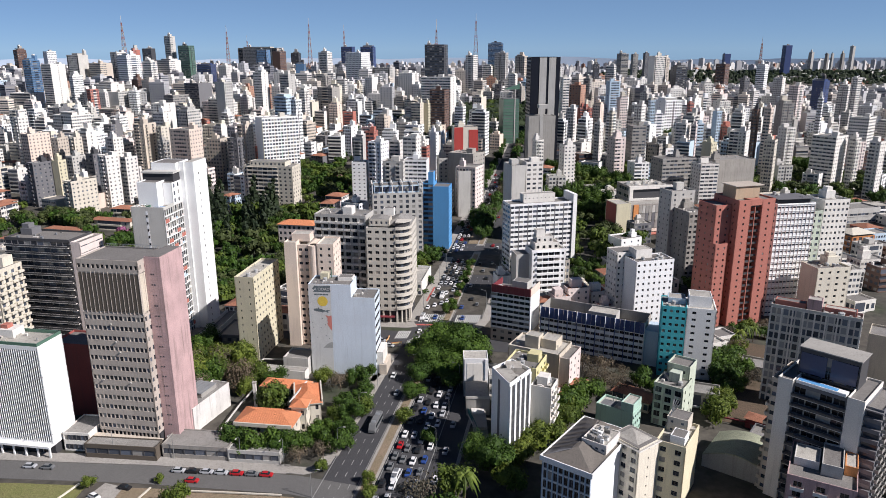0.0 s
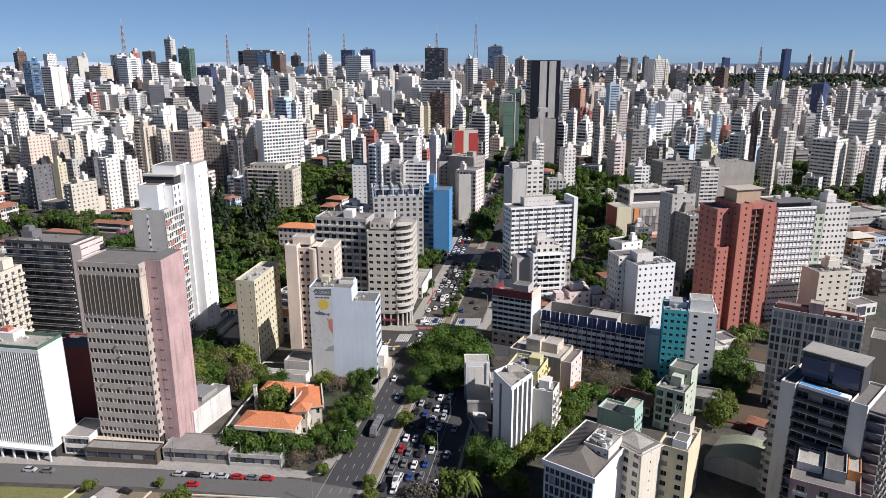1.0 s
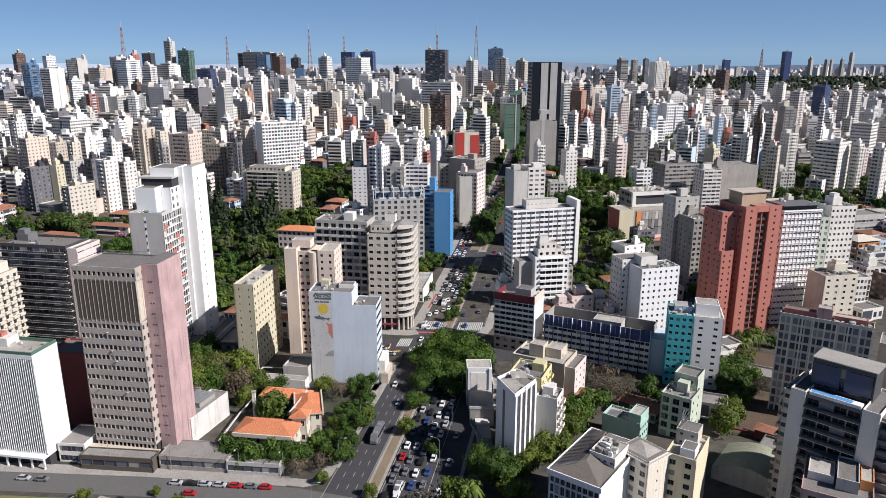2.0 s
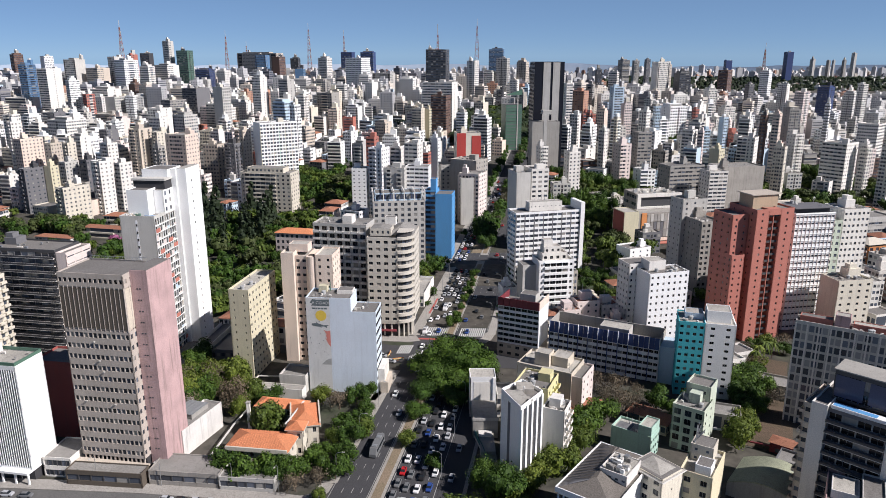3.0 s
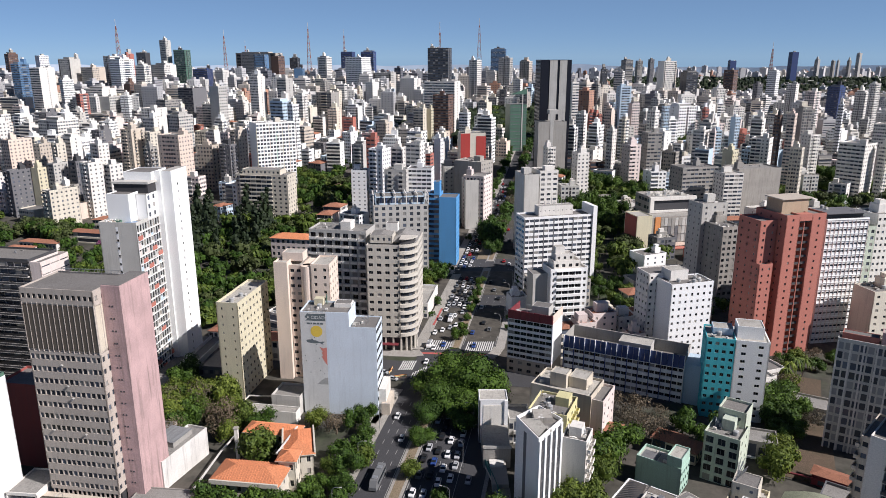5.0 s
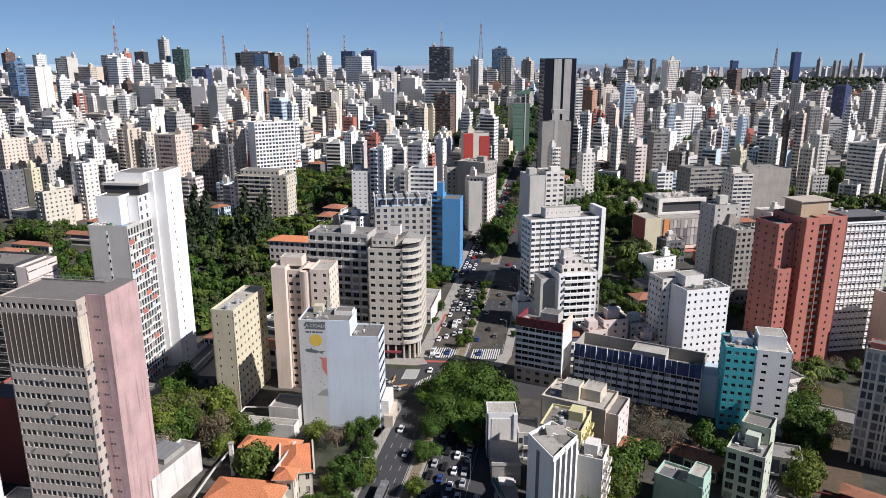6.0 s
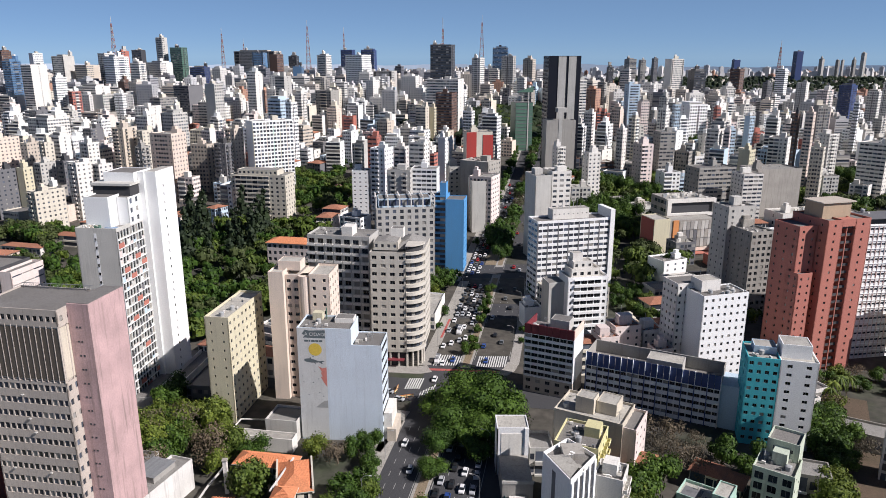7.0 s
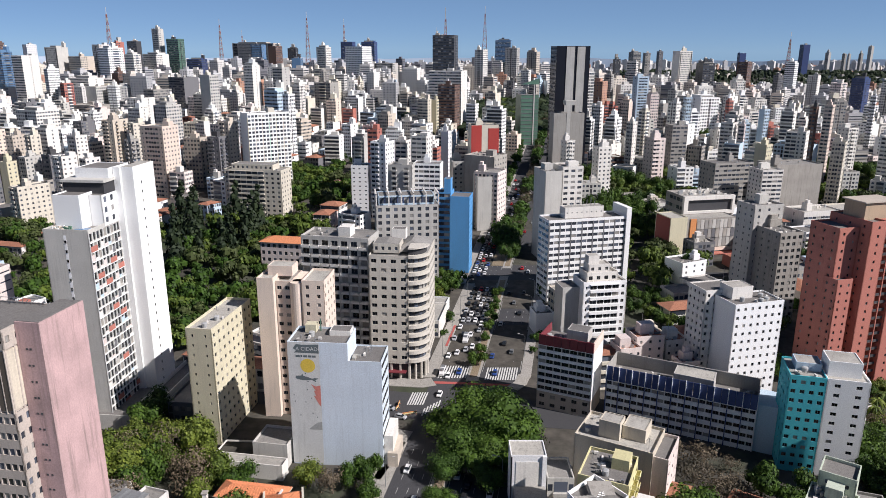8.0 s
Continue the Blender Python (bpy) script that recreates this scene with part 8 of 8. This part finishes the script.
    s.tube(0, 0, -0.02, h * 0.55, r0, r0 * 0.7, BARK, 7)
    for k in range(5):
        a = k * 1.257 + r.uniform(-0.4, 0.4)
        s.rod((0, 0, h * 0.5), (math.cos(a) * h * 0.28, math.sin(a) * h * 0.28, h * r.uniform(0.8, 1.0)), r0 * 0.45, BARK, 5)
    return s.data("trunk")


KINDS = {
    "great": [(crown_mesh(81, 16, 4200, 0.020, LEAF), trunk_mesh(9, 0.36, 0.03)), (crown_mesh(82, 15, 4000, 0.021, LEAF), trunk_mesh(10, 0.36, 0.03))],
    "broad": [(crown_mesh(11, 10, 1600, 0.029, LEAF), trunk_mesh(1, 0.36, 0.028)), (crown_mesh(12, 9, 1500, 0.030, LEAF), trunk_mesh(2, 0.36, 0.026)), (crown_mesh(13, 12, 1600, 0.028, LEAF), trunk_mesh(3, 0.36, 0.030))],
    "bright": [(crown_mesh(21, 9, 1350, 0.031, LEAFBRIGHT), trunk_mesh(4, 0.36, 0.026)), (crown_mesh(22, 10, 1350, 0.031, LEAFBRIGHT), trunk_mesh(5, 0.36, 0.026))],
    "conifer": [(crown_mesh(31, 9, 900, 0.045, LEAFDARK, 1.3, True), trunk_mesh(6, 0.5, 0.03))],
    "bloom": [(crown_mesh(41, 7, 650, 0.045, BLOOM, core=False), trunk_mesh(7, 0.4, 0.02))],
    "bare": [(crown_mesh(51, 9, 900, 0.022, TWIG, core=False), trunk_mesh(8, 0.4, 0.022))],
}
TREE_LABEL = {"great": "great dark green tree with wide dense crown", "broad": "broad dark green street tree with dense crown", "bright": "yellow-green tree with fresh leaves", "conifer": "tall dark conifer in the park", "bloom": "tree covered in pink blossom", "bare": "half-bare tree with brown twigs"}
FIRST = {}


LOWPOLY = {"olive": crown_mesh(74, 9, 250, 0.050, LEAFOLIVE), "broad": crown_mesh(71, 9, 260, 0.050, LEAF), "bright": crown_mesh(72, 9, 250, 0.050, LEAFBRIGHT), "conifer": crown_mesh(73, 8, 180, 0.075, LEAFDARK, 1.3, True)}
LOW = {k: ([tuple(v.co) for v in m.vertices], [tuple(p.vertices) for p in m.polygons], m.materials[0]) for k, m in LOWPOLY.items()}
GROVE = Solid()
TREES = [0]


def tree(x, y, width, kind="broad", seed=0, z=None, tall=1.22, group="street trees"):
    z = ground_z(x, y) if z is None else z
    if (TREES[0] > 200 or kind == "olive") and kind in LOW:
        vs, fs, mat = LOW[kind]
        c, s_ = math.cos(seed * 1.3), math.sin(seed * 1.3)
        GROVE.raw([(x + width * (c * a - s_ * b), y + width * (s_ * a + c * b), z + width * tall * e) for a, b, e in vs], fs, mat)
        return None
    TREES[0] += 1
    i = seed % len(KINDS[kind])
    m = pose(x, y, z, 0, 0, (seed * 77) % 360)
    key = (kind, i)
    if key not in FIRST:
        ob = thing("tree", TREE_LABEL[kind], "tree", m, group)
        part("crown", KINDS[kind][i][0], ob)
        part("trunk", KINDS[kind][i][1], ob)
        FIRST[key] = ob
    else:
        ob = copy_thing(FIRST[key], m)
        ob["group"] = group
    ob.scale = (width, width, width * tall)
    return ob


def palm_mesh(seed):
    """A spray of arching fronds at the top of a bare stem."""
    r = random.Random(seed)
    v, f = [], []
    for k in range(22):
        a, lift = k * 2.4 + r.uniform(-0.2, 0.2), r.uniform(0.1, 0.5)
        c, s_ = math.cos(a), math.sin(a)
        row = []
        for j in range(5):
            t = j / 4
            q, z = 0.5 * t, 1.0 + lift * t - 0.75 * t * t
            hw = 0.07 * math.sin(math.pi * (0.15 + 0.83 * t))
            row.append(((c * q - s_ * hw, s_ * q + c * hw, z - 0.04), (c * q, s_ * q, z), (c * q + s_ * hw, s_ * q - c * hw, z - 0.04)))
        n0 = len(v)
        v += [p for three in row for p in three]
        for j in range(4):
            b = n0 + 3 * j
            f += [(b, b + 1, b + 4, b + 3), (b + 1, b + 2, b + 5, b + 4)]
    me = bpy.data.meshes.new("crown")
    me.from_pydata(v, [], f)
    me.materials.append(LEAFBRIGHT)
    return me


s = Solid()
s.tube(0, 0, -0.02, 1.0, 0.035, 0.022, BARK, 7)
KINDS["palm"] = [(palm_mesh(5), s.data("trunk"))]
TREE_LABEL["palm"] = "slender palm with arching fronds on the slope"
rng = random.Random(8)
for k, (x, y, w_) in enumerate(((134, 270, 6.5), (138, 273, 7), (131, 266, 6), (142, 274, 6.5), (122, 246, 6), (9, 157, 9))):
    tree(x, y, w_, "palm", k, tall=1.1, group="palms")
# the great tree on the island at the crossing, and its neighbours
for k, (x, y, w_, t_) in enumerate(((3, 259, 22, 1.05), (12, 252, 22, 1.1), (-3, 248, 18, 1.0), (8, 266, 18, 1.1), (-6, 235, 12, 1.0), (2, 241, 16, 1.0), (17, 258, 15, 1.0), (10, 241, 17, 1.0), (16, 245, 14, 1.0), (-7, 258, 14, 0.95), (6, 232, 12, 0.9), (-8, 222, 10, 0.9))):
    tree(x, y, w_ * 1.08, "great", k, tall=t_ * 0.97, group="great trees at the crossing")
for k, (x, y, w_, kd) in enumerate(((-31, 232, 9, "broad"), (-37, 229, 9, "bare"), (-27, 226, 7, "broad"), (-44, 232, 7, "bright"), (-33, 212, 9, "broad"), (-30, 205, 10, "broad"), (-35, 205, 7, "bright"), (-31, 196, 8, "broad"), (-38, 196, 7, "broad"),
                                   (-39, 188, 9, "broad"), (-36, 181, 7, "bare"), (-50, 183, 7, "broad"), (-56, 184, 9, "broad"), (-62, 184, 8, "broad"), (-59, 210, 11, "bright"), (-43, 178, 6, "bare"), (-35, 174, 5, "bright"),
                                   (-11, 203, 5.5, "bright"), (-20.5, 167, 5, "bright"), (-19, 160, 5, "bright"), (-3, 155, 13, "bare"), (6, 160, 12, "bright"), (3, 147, 12, "broad"), (-2, 190, 5, "broad"),
                                   (21, 176, 9, "broad"), (22, 164, 10, "bright"), (27, 178, 8, "bright"), (30, 183, 7, "bright"), (36, 192, 8, "bright"), (40, 188, 8, "bright"), (24, 163, 8, "broad"), (44, 205, 9, "bright"), (50, 212, 10, "broad"),
                                   (56, 216, 9, "broad"), (62, 232, 8, "bare"), (72, 232, 5, "bare"), (79, 228, 9, "broad"), (60, 245, 7, "bare"), (68, 241, 8, "bare"), (92, 226, 8, "broad"), (99, 204, 9, "bright"), (103, 208, 8, "bright"), (112, 233, 8, "broad"),
                                   (114, 248, 7, "bright"), (122, 255, 6, "broad"), (131, 262, 6, "bright"), (110, 226, 7, "broad"), (118, 300, 9, "broad"), (113, 310, 8, "broad"), (-104, 165, 4.5, "bright"), (-84, 168, 3.5, "bright"), (-74, 156, 8, "bright"), (-68, 232, 9, "bright"), (-62, 229, 8, "broad"), (-28, 238, 8, "broad"), (-27, 216, 9, "broad"), (-26, 209, 8, "bright"), (-29, 188, 9, "broad"), (-32, 184, 8, "broad"), (-66, 187, 8, "broad"), (-53, 188, 7, "broad"), (-45, 184, 8, "broad"), (42, 203, 10, "broad"), (45, 198, 9, "bright"), (38, 199, 9, "broad"), (34, 186, 9, "bright"), (26, 186, 8, "broad"), (57, 219, 10, "broad"), (64, 226, 8, "bare"), (69, 221, 7, "bare"), (84, 222, 7, "broad"), (117, 245, 10, "broad"), (122, 240, 9, "broad"), (118, 236, 8, "broad"), (66, 236, 5, "bare"), (75, 239, 5, "bare"), (-101, 262, 10, "broad"), (-100, 270, 9, "broad"))):
    tree(x, y, w_ * (1.45 if y > 176 and not -40 < x < -24 else 1.15), kd, k)
# tall shade trees between the wedge block and the avenue
for k, (x, y, w_) in enumerate(((14, 177, 12), (19, 171, 14))):
    tree(x, y, w_, "great", k, tall=1.45, group="shade trees by the avenue")
# yard beside the ochre slab
for k in range(30):
    x, y = rng.uniform(-104, -72), rng.uniform(224, 252)
    if any((x - p) ** 2 + (y - o) ** 2 < (e * 0.9) ** 2 for p, o, e in TAKEN):
        continue
    tree(x, y, rng.uniform(10, 15), rng.choice(("broad", "bright", "bright", "bare")), k, group="yard trees")
# big trees on the slope behind the slab block
for k, (x, y) in enumerate(((88, 534), (96, 528), (104, 545), (113, 552), (122, 540), (132, 545), (100, 515), (112, 500), (118, 520), (128, 525), (104, 640), (114, 632), (122, 622), (130, 614), (136, 604), (144, 598), (151, 590), (158, 583), (112, 618), (126, 600), (262, 800), (328, 680), (338, 672), (350, 655), (358, 660), (345, 668))):
    tree(x, y, 17, "broad", k, tall=1.5, group="trees on the slope")
for k, (x, y) in enumerate(((138, 283), (145, 286), (152, 288), (159, 285), (149, 278), (166, 281), (133, 279), (171, 275), (162, 273))):
    tree(x, y, 8.5, ("broad", "bright", "bare", "broad")[k % 4], k, tall=1.2, group="trees on the slope")
# foot of the slope beside the teal tower
for k, (x, y) in enumerate(((112, 222), (117, 229), (124, 233), (121, 246), (127, 256), (110, 240), (130, 262), (106, 216))):
    tree(x, y, 9.5, ("broad", "broad", "bare", "bright")[k % 4], k, tall=1.2, group="trees on the slope")
for k, (x, y) in enumerate(((90, 375), (96, 368), (84, 382), (102, 360), (108, 352), (80, 366), (88, 352), (112, 372), (120, 382), (98, 345), (-8, 376), (-13, 384), (-6, 392), (-16, 374), (-12, 398), (-4, 404), (-20, 390), (-10, 410))):
    tree(x, y, 9.5 if x > 0 else 10, ("broad", "bright", "broad")[k % 3], k, tall=1.2, group="garden trees")
# median and pavement trees
for k in range(70):
    y = 312 + k * 11 + rng.uniform(-3, 3)
    if 398 < y < 440:
        continue
    x, _ = avenue(-2.6, y)
    tree(x, y, rng.uniform(4.5, 8.5) if y < 395 else rng.uniform(9, 14), "broad" if rng.random() < 0.8 else "bare", k, group="median trees")
for k in range(46):
    y = 322 + k * 17
    for s_ in (-20.5, 17.6):
        bare = 395 < y < 525 if s_ < 0 else 395 < y < 490
        if rng.random() < (0.5 if y < 420 else 0.85) and not bare:
            x, _ = avenue(s_, y + rng.uniform(-4, 4))
            tree(x, y, rng.uniform(4, 7) if y < 400 else rng.uniform(8, 13), "broad", k)
for k, (x, y, w_) in enumerate(((26, 462, 11), (31, 468, 13), (28, 478, 13), (35, 482, 12), (31, 494, 12), (-3, 392, 8.5), (1, 403, 8))):
    tree(x, y, w_ * 1.4, "broad", k, group="trees at the second crossing")
# park and gardens
for a, b, c in GREENS[:-1]:
    n = int(c * c / 46)
    for k in range(n):
        q, t_ = c * rng.random() ** 0.5, rng.uniform(0, 6.283)
        x, y = a + q * math.cos(t_), b + q * math.sin(t_)
        s_ = x - 8.5 - SLOPE * (y - 310)
        if -20 < s_ < 18 or any((x - p) ** 2 + (y - o) ** 2 < (e * 0.8) ** 2 for p, o, e in TAKEN):
            continue
        dark_side = -175 < x < -120 and 430 < y < 520
        kd = "conifer" if dark_side and rng.random() < 0.45 else rng.choice(("broad", "olive", "bright", "bright") if x > -120 else ("broad", "broad", "olive", "bright"))
        tree(x, y, rng.uniform(9, 18), kd, k, tall=rng.uniform(1.0, 1.35) if kd != "conifer" else 1.15, group="park trees")
tree(-218, 452, 10, "bloom", 0)
tree(-90, 610, 9, "bloom", 0)
# green glimpses in the city
for k in range(400):
    y = 330 + 800 * rng.random() ** 1.3
    x = rng.uniform(-0.66, 0.66) * y
    s_ = x - 8.5 - SLOPE * (y - 310)
    if not -20 < s_ < 18 and not any((x - p) ** 2 + (y - o) ** 2 < (e * 0.9) ** 2 for p, o, e in TAKEN):
        tree(x, y, rng.uniform(6, 11), rng.choice(("broad", "broad", "bright")), k, group="garden trees")

tagged(part("grove", GROVE), "dense tree crowns of park, gardens and the far avenue", "trees", kind="stuff")

# far woods: one sheet of clumps
woods = crown_mesh(61, 1, 1, 0.03, LEAF)
v, f = [], []
for i_ in range(5300):
    if i_ > 3800:
        x, y = rng.uniform(300, 1750), rng.uniform(2030, 2290)
    elif rng.random() < 0.45:
        x, y = rng.gauss(40, 60), rng.uniform(820, 1200)
    else:
        y = 1250 + 1900 * rng.random()
        x = rng.uniform(0.05, 0.72) * y
    z = ground_z(x, y)
    k = len(v)
    r_ = rng.uniform(4, 9)
    hgt = rng.uniform(6, 13)
    ring = [(x + r_ * math.cos(i * 1.0472) * rng.uniform(0.7, 1.2), y + r_ * math.sin(i * 1.0472) * rng.uniform(0.7, 1.2)) for i in range(6)]
    v += [(a, b, z) for a, b in ring] + [(x + (a - x) * 0.8, y + (b - y) * 0.8, z + hgt * rng.uniform(0.55, 0.9)) for a, b in ring] + [(x, y, z + hgt)]
    for i in range(6):
        j = (i + 1) % 6
        f += [(k + i, k + j, k + 6 + j, k + 6 + i), (k + 6 + i, k + 6 + j, k + 12)]
me = bpy.data.meshes.new("woods")
me.from_pydata(v, [], f)
# muted needle green puts the haze over the far woods into their colour
me.materials.append(LEAFDARK)
tagged(part("distant_woods", me), "dark green tree tops between distant districts", "trees", kind="stuff")


# ---- vehicles ----
def paint(name, c):
    return surface(name, c, rough=0.3, dirt=0.05, grain=0.02, bump=0, vary=0.03)


CARPAINT = {"white": paint("car_white", (0.75, 0.75, 0.75)), "silver": paint("car_silver", (0.42, 0.43, 0.45)), "black": paint("car_black", (0.02, 0.02, 0.022)), "grey": paint("car_grey", (0.16, 0.165, 0.17)), "red": paint("car_red", (0.45, 0.02, 0.025)), "blue": paint("car_blue", (0.03, 0.07, 0.25))}
CARGLASS = surface("car_glass", (0.02, 0.025, 0.03), rough=0.1, dirt=0, bump=0)
TYRE = surface("tyre_rubber", (0.02, 0.02, 0.02), dirt=0.2, bump=0)


def loft(sections, mat, s):
    """Cross sections along y, each (y, half width, z low, z high), joined into a closed shell."""
    v, f = [], []
    for y, hw, z0, z1 in sections:
        b = hw * 0.88
        v += [(-hw, y, z0), (hw, y, z0), (hw, y, (z0 + z1) / 2), (b, y, z1), (-b, y, z1), (-hw, y, (z0 + z1) / 2)]
    n = len(sections)
    for k in range(n - 1):
        for i in range(6):
            j = (i + 1) % 6
            f.append((6 * k + i, 6 * k + j, 6 * k + 6 + j, 6 * k + 6 + i))
    f += [(5, 4, 3, 2, 1, 0), tuple(6 * n - 6 + i for i in range(6))]
    s.raw(v, f, mat)


CARMESH = {}
for cname, cmat in CARPAINT.items():
    s = Solid()
    loft([(-2.1, 0.70, 0.35, 0.72), (-1.9, 0.84, 0.25, 0.88), (-0.9, 0.87, 0.22, 0.95), (1.0, 0.87, 0.22, 0.96), (1.8, 0.84, 0.25, 0.92), (2.1, 0.72, 0.35, 0.80)], cmat, s)
    loft([(-0.55, 0.60, 1.36, 1.46), (1.05, 0.60, 1.38, 1.48)], cmat, s)
    CARMESH[cname] = s.data("body")
s = Solid()
loft([(-1.15, 0.74, 0.90, 0.98), (-0.45, 0.70, 0.9, 1.42), (1.05, 0.70, 0.9, 1.42), (1.75, 0.74, 0.88, 0.96)], CARGLASS, s)
CABIN = s.data("window")
s = Solid()
s.rod((-0.1, 0, 0), (0.1, 0, 0), 0.31, TYRE, 10)
WHEEL = s.data("wheel")
CARS = {}


def car(x, y, colour, turn, z=None):
    z = (ground_z(x, y) if z is None else z) + 0.07
    m = pose(x, y, z, 0, 0, turn)
    if colour not in CARS:
        ob = thing("car", colour + " hatchback car on the asphalt", "car", m, "cars on the avenue")
        part("body", CARMESH[colour], ob)
        part("window", CABIN, ob)
        for wx in (-0.78, 0.78):
            for wy in (-1.3, 1.3):
                part("wheel", WHEEL, ob).location = (wx, wy, 0.31)
        CARS[colour] = ob
        return ob
    return copy_thing(CARS[colour], m)


rng = random.Random(15)
HEAD = -math.degrees(math.atan(SLOPE))
MIX = ("white",) * 7 + ("silver",) * 3 + ("black",) * 5 + ("grey",) * 3 + ("red", "blue")
# queue on the far carriageway beyond the crossing
for lane, s_ in enumerate((-15.2, -12.2, -9.3, -6.6)):
    y = 318 + lane * 3
    while y < 398:
        x, _ = avenue(s_ + rng.uniform(-0.3, 0.3), y)
        car(x, y, rng.choice(MIX), HEAD)
        y += rng.uniform(5.4, 8.2) if y > 342 else rng.uniform(12, 22)
    y = 414 + lane * 2
    while y < 640 and (lane < 3 or y > 520):
        x, _ = avenue(s_ + rng.uniform(-0.3, 0.3) - (4.2 if y < 520 else 0), y)
        car(x, y, rng.choice(MIX), HEAD)
        y += rng.uniform(6, 9) if y < 480 else rng.uniform(8, 17)
for s_, y0, y1, gap in ((2.2, 318, 640, 45), (5.8, 330, 640, 38), (9.4, 322, 640, 33)):
    y = y0
    while y < y1:
        x, _ = avenue(s_, y)
        car(x, y, rng.choice(MIX), HEAD + 180)
        y += gap * rng.uniform(0.7, 1.4)
# dense queue on the near side
for lane, s_ in enumerate((2.0, 5.4, 8.8, 12.2)):
    y = 150 + lane * 2.5
    while y < 244:
        x, _ = avenue(s_ + rng.uniform(-0.3, 0.3), y)
        car(x, y, rng.choice(MIX), HEAD)
        y += rng.uniform(5.8, 9.5)
for s_, y in ((17.6, 201), (17.9, 184), (17.4, 168), (-9, 262), (-13, 240), (-8, 225), (-12.4, 286), (-12, 300.5), (-8.5, 304), (5, 303)):
    x, _ = avenue(s_, y)
    car(x, y, rng.choice(MIX), HEAD)
for x, c in ((-52, "red"), (-56.6, "grey"), (-61.4, "red"), (-66.3, "silver"), (-71, "silver"), (-75.5, "black"), (-80, "silver")):
    car(x, 172.3 - (x + 60) * 0.085 - 0.6, c, 85)
car(-74, 168.0, "red", 85), car(-100, 160, "white", 60), car(-93, 164.5, "black", 75), car(-128, 176, "silver", 87), car(-122, 175.4, "grey", 87)
for x, y, t_ in ((-25, 276, 60), (-31, 278, 70), (-21, 270, 65)):
    car(x, y, rng.choice(("white", "silver", "black")), t_)


def van_mesh(w, l, h, mat):
    s = Solid()
    loft([(-l / 2, w / 2 - 0.05, 0.4, h * 0.45), (-l / 2 + 0.5, w / 2, 0.35, h * 0.7), (-l / 2 + 1.1, w / 2, 0.3, h), (l / 2 - 0.1, w / 2, 0.3, h), (l / 2, w / 2 - 0.1, 0.4, h - 0.1)], mat, s)
    return s


def bus(x, y, turn, label, w, l, h, mat, name):
    ob = thing(name, label, name, pose(x, y, ground_z(x, y) + 0.07, 0, 0, turn))
    part("body", van_mesh(w, l, h, mat), ob)
    s = Solid()
    for sx in (-1, 1):
        s.box(sx * (w / 2 + 0.01) - 0.02, -l / 2 + 1.4, h * 0.5, sx * (w / 2 + 0.01) + 0.02, l / 2 - 0.6, h * 0.8, CARGLASS)
    part("window", s, ob)
    s = Solid()
    s.box(-0.8, -0.8, 0, 0.8, 0.8, 0.22, METAL)
    for k in range(2):
        part("roof_unit", s, ob).location = (0, -l / 4 + k * l / 2, h)
    for wx in (-w / 2 + 0.12, w / 2 - 0.12):
        for wy in (-l * 0.32, l * 0.32):
            part("wheel", WHEEL, ob).location = (wx, wy, 0.31)


bx, by = avenue(-9.5, 201)
bus(bx, by, HEAD, "grey city bus on the open carriageway", 2.5, 11, 3.1, CARPAINT["grey"], "bus")
bx, by = avenue(5.2, 169)
bus(bx, by, HEAD, "white delivery van in the queue", 2.0, 5.2, 2.4, CARPAINT["white"], "van")
bx, by = avenue(-14.5, 303)
bus(bx, by, HEAD, "white delivery van at the crossing", 2.0, 5.4, 2.5, CARPAINT["white"], "van")
bx, by = avenue(-10.5, 334)
bus(bx, by, HEAD, "white minibus waiting before the crossing", 2.1, 6.5, 2.6, CARPAINT["white"], "van")


# ---- road works at the corner ----
def work_barrier(x, y, turn):
    root = thing("barrier", "yellow and orange road-works barrier on the corner", "barrier", pose(x, y, 0.1, 0, 0, turn), "road-works barriers")
    for k, (z, c) in enumerate(((0.45, "yellow"), (0.85, "orange"))):
        s = Solid()
        s.box(-1.3, -0.06, z, 1.3, 0.06, z + 0.3, WALLS[c])
        part("board", s, root)
    for u in (-1.0, 1.0):
        s = Solid()
        s.box(u - 0.05, -0.35, 0, u + 0.05, 0.35, 0.1, WALLS["orange"])
        s.box(u - 0.05, -0.05, 0.1, u + 0.05, 0.05, 1.2, WALLS["orange"])
        part("leg", s, root)


for x, y, turn in ((-19.6, 271.5, 20), (-17.0, 272.4, 15), (-22.4, 276.0, 70), (-22.0, 279.0, 80)):
    work_barrier(x, y, turn)


# ---- street lamps ----
def street_lamp(x, y, turn, first=[]):
    m = pose(x, y, ground_z(x, y) + 0.15, 0, 0, turn)
    if first:
        return copy_thing(first[0], m)
    ob = thing("street_lamp", "slim grey street lamp with curved arm", "street lamp", m, "lamps along the avenue")
    s = Solid()
    s.tube(0, 0, 0, 8.5, 0.11, 0.07, METAL, 8)
    part("pole", s, ob)
    s = Solid()
    for a, b in (((0, 0, 8.5), (0.7, 0, 9.3)), ((0.7, 0, 9.3), (2.2, 0, 9.6))):
        s.rod(a, b, 0.05, METAL, 6)
    part("arm", s, ob)
    s = Solid()
    s.box(2.1, -0.15, 9.5, 2.9, 0.15, 9.68, WALLS["palegrey"])
    part("lamp_head", s, ob)
    first.append(ob)
    return ob


for y in list(range(160, 250, 24)) + list(range(318, 400, 22)):
    for s_, t_ in ((-17.2, 0), (14.9, 180)):
        x, _ = avenue(s_, y)
        street_lamp(x, y, t_ + HEAD)
for x in (-128, -104, -84, -62, -48):
    street_lamp(x, 170.5 - (x + 60) * 0.08 + 8.2, -95)
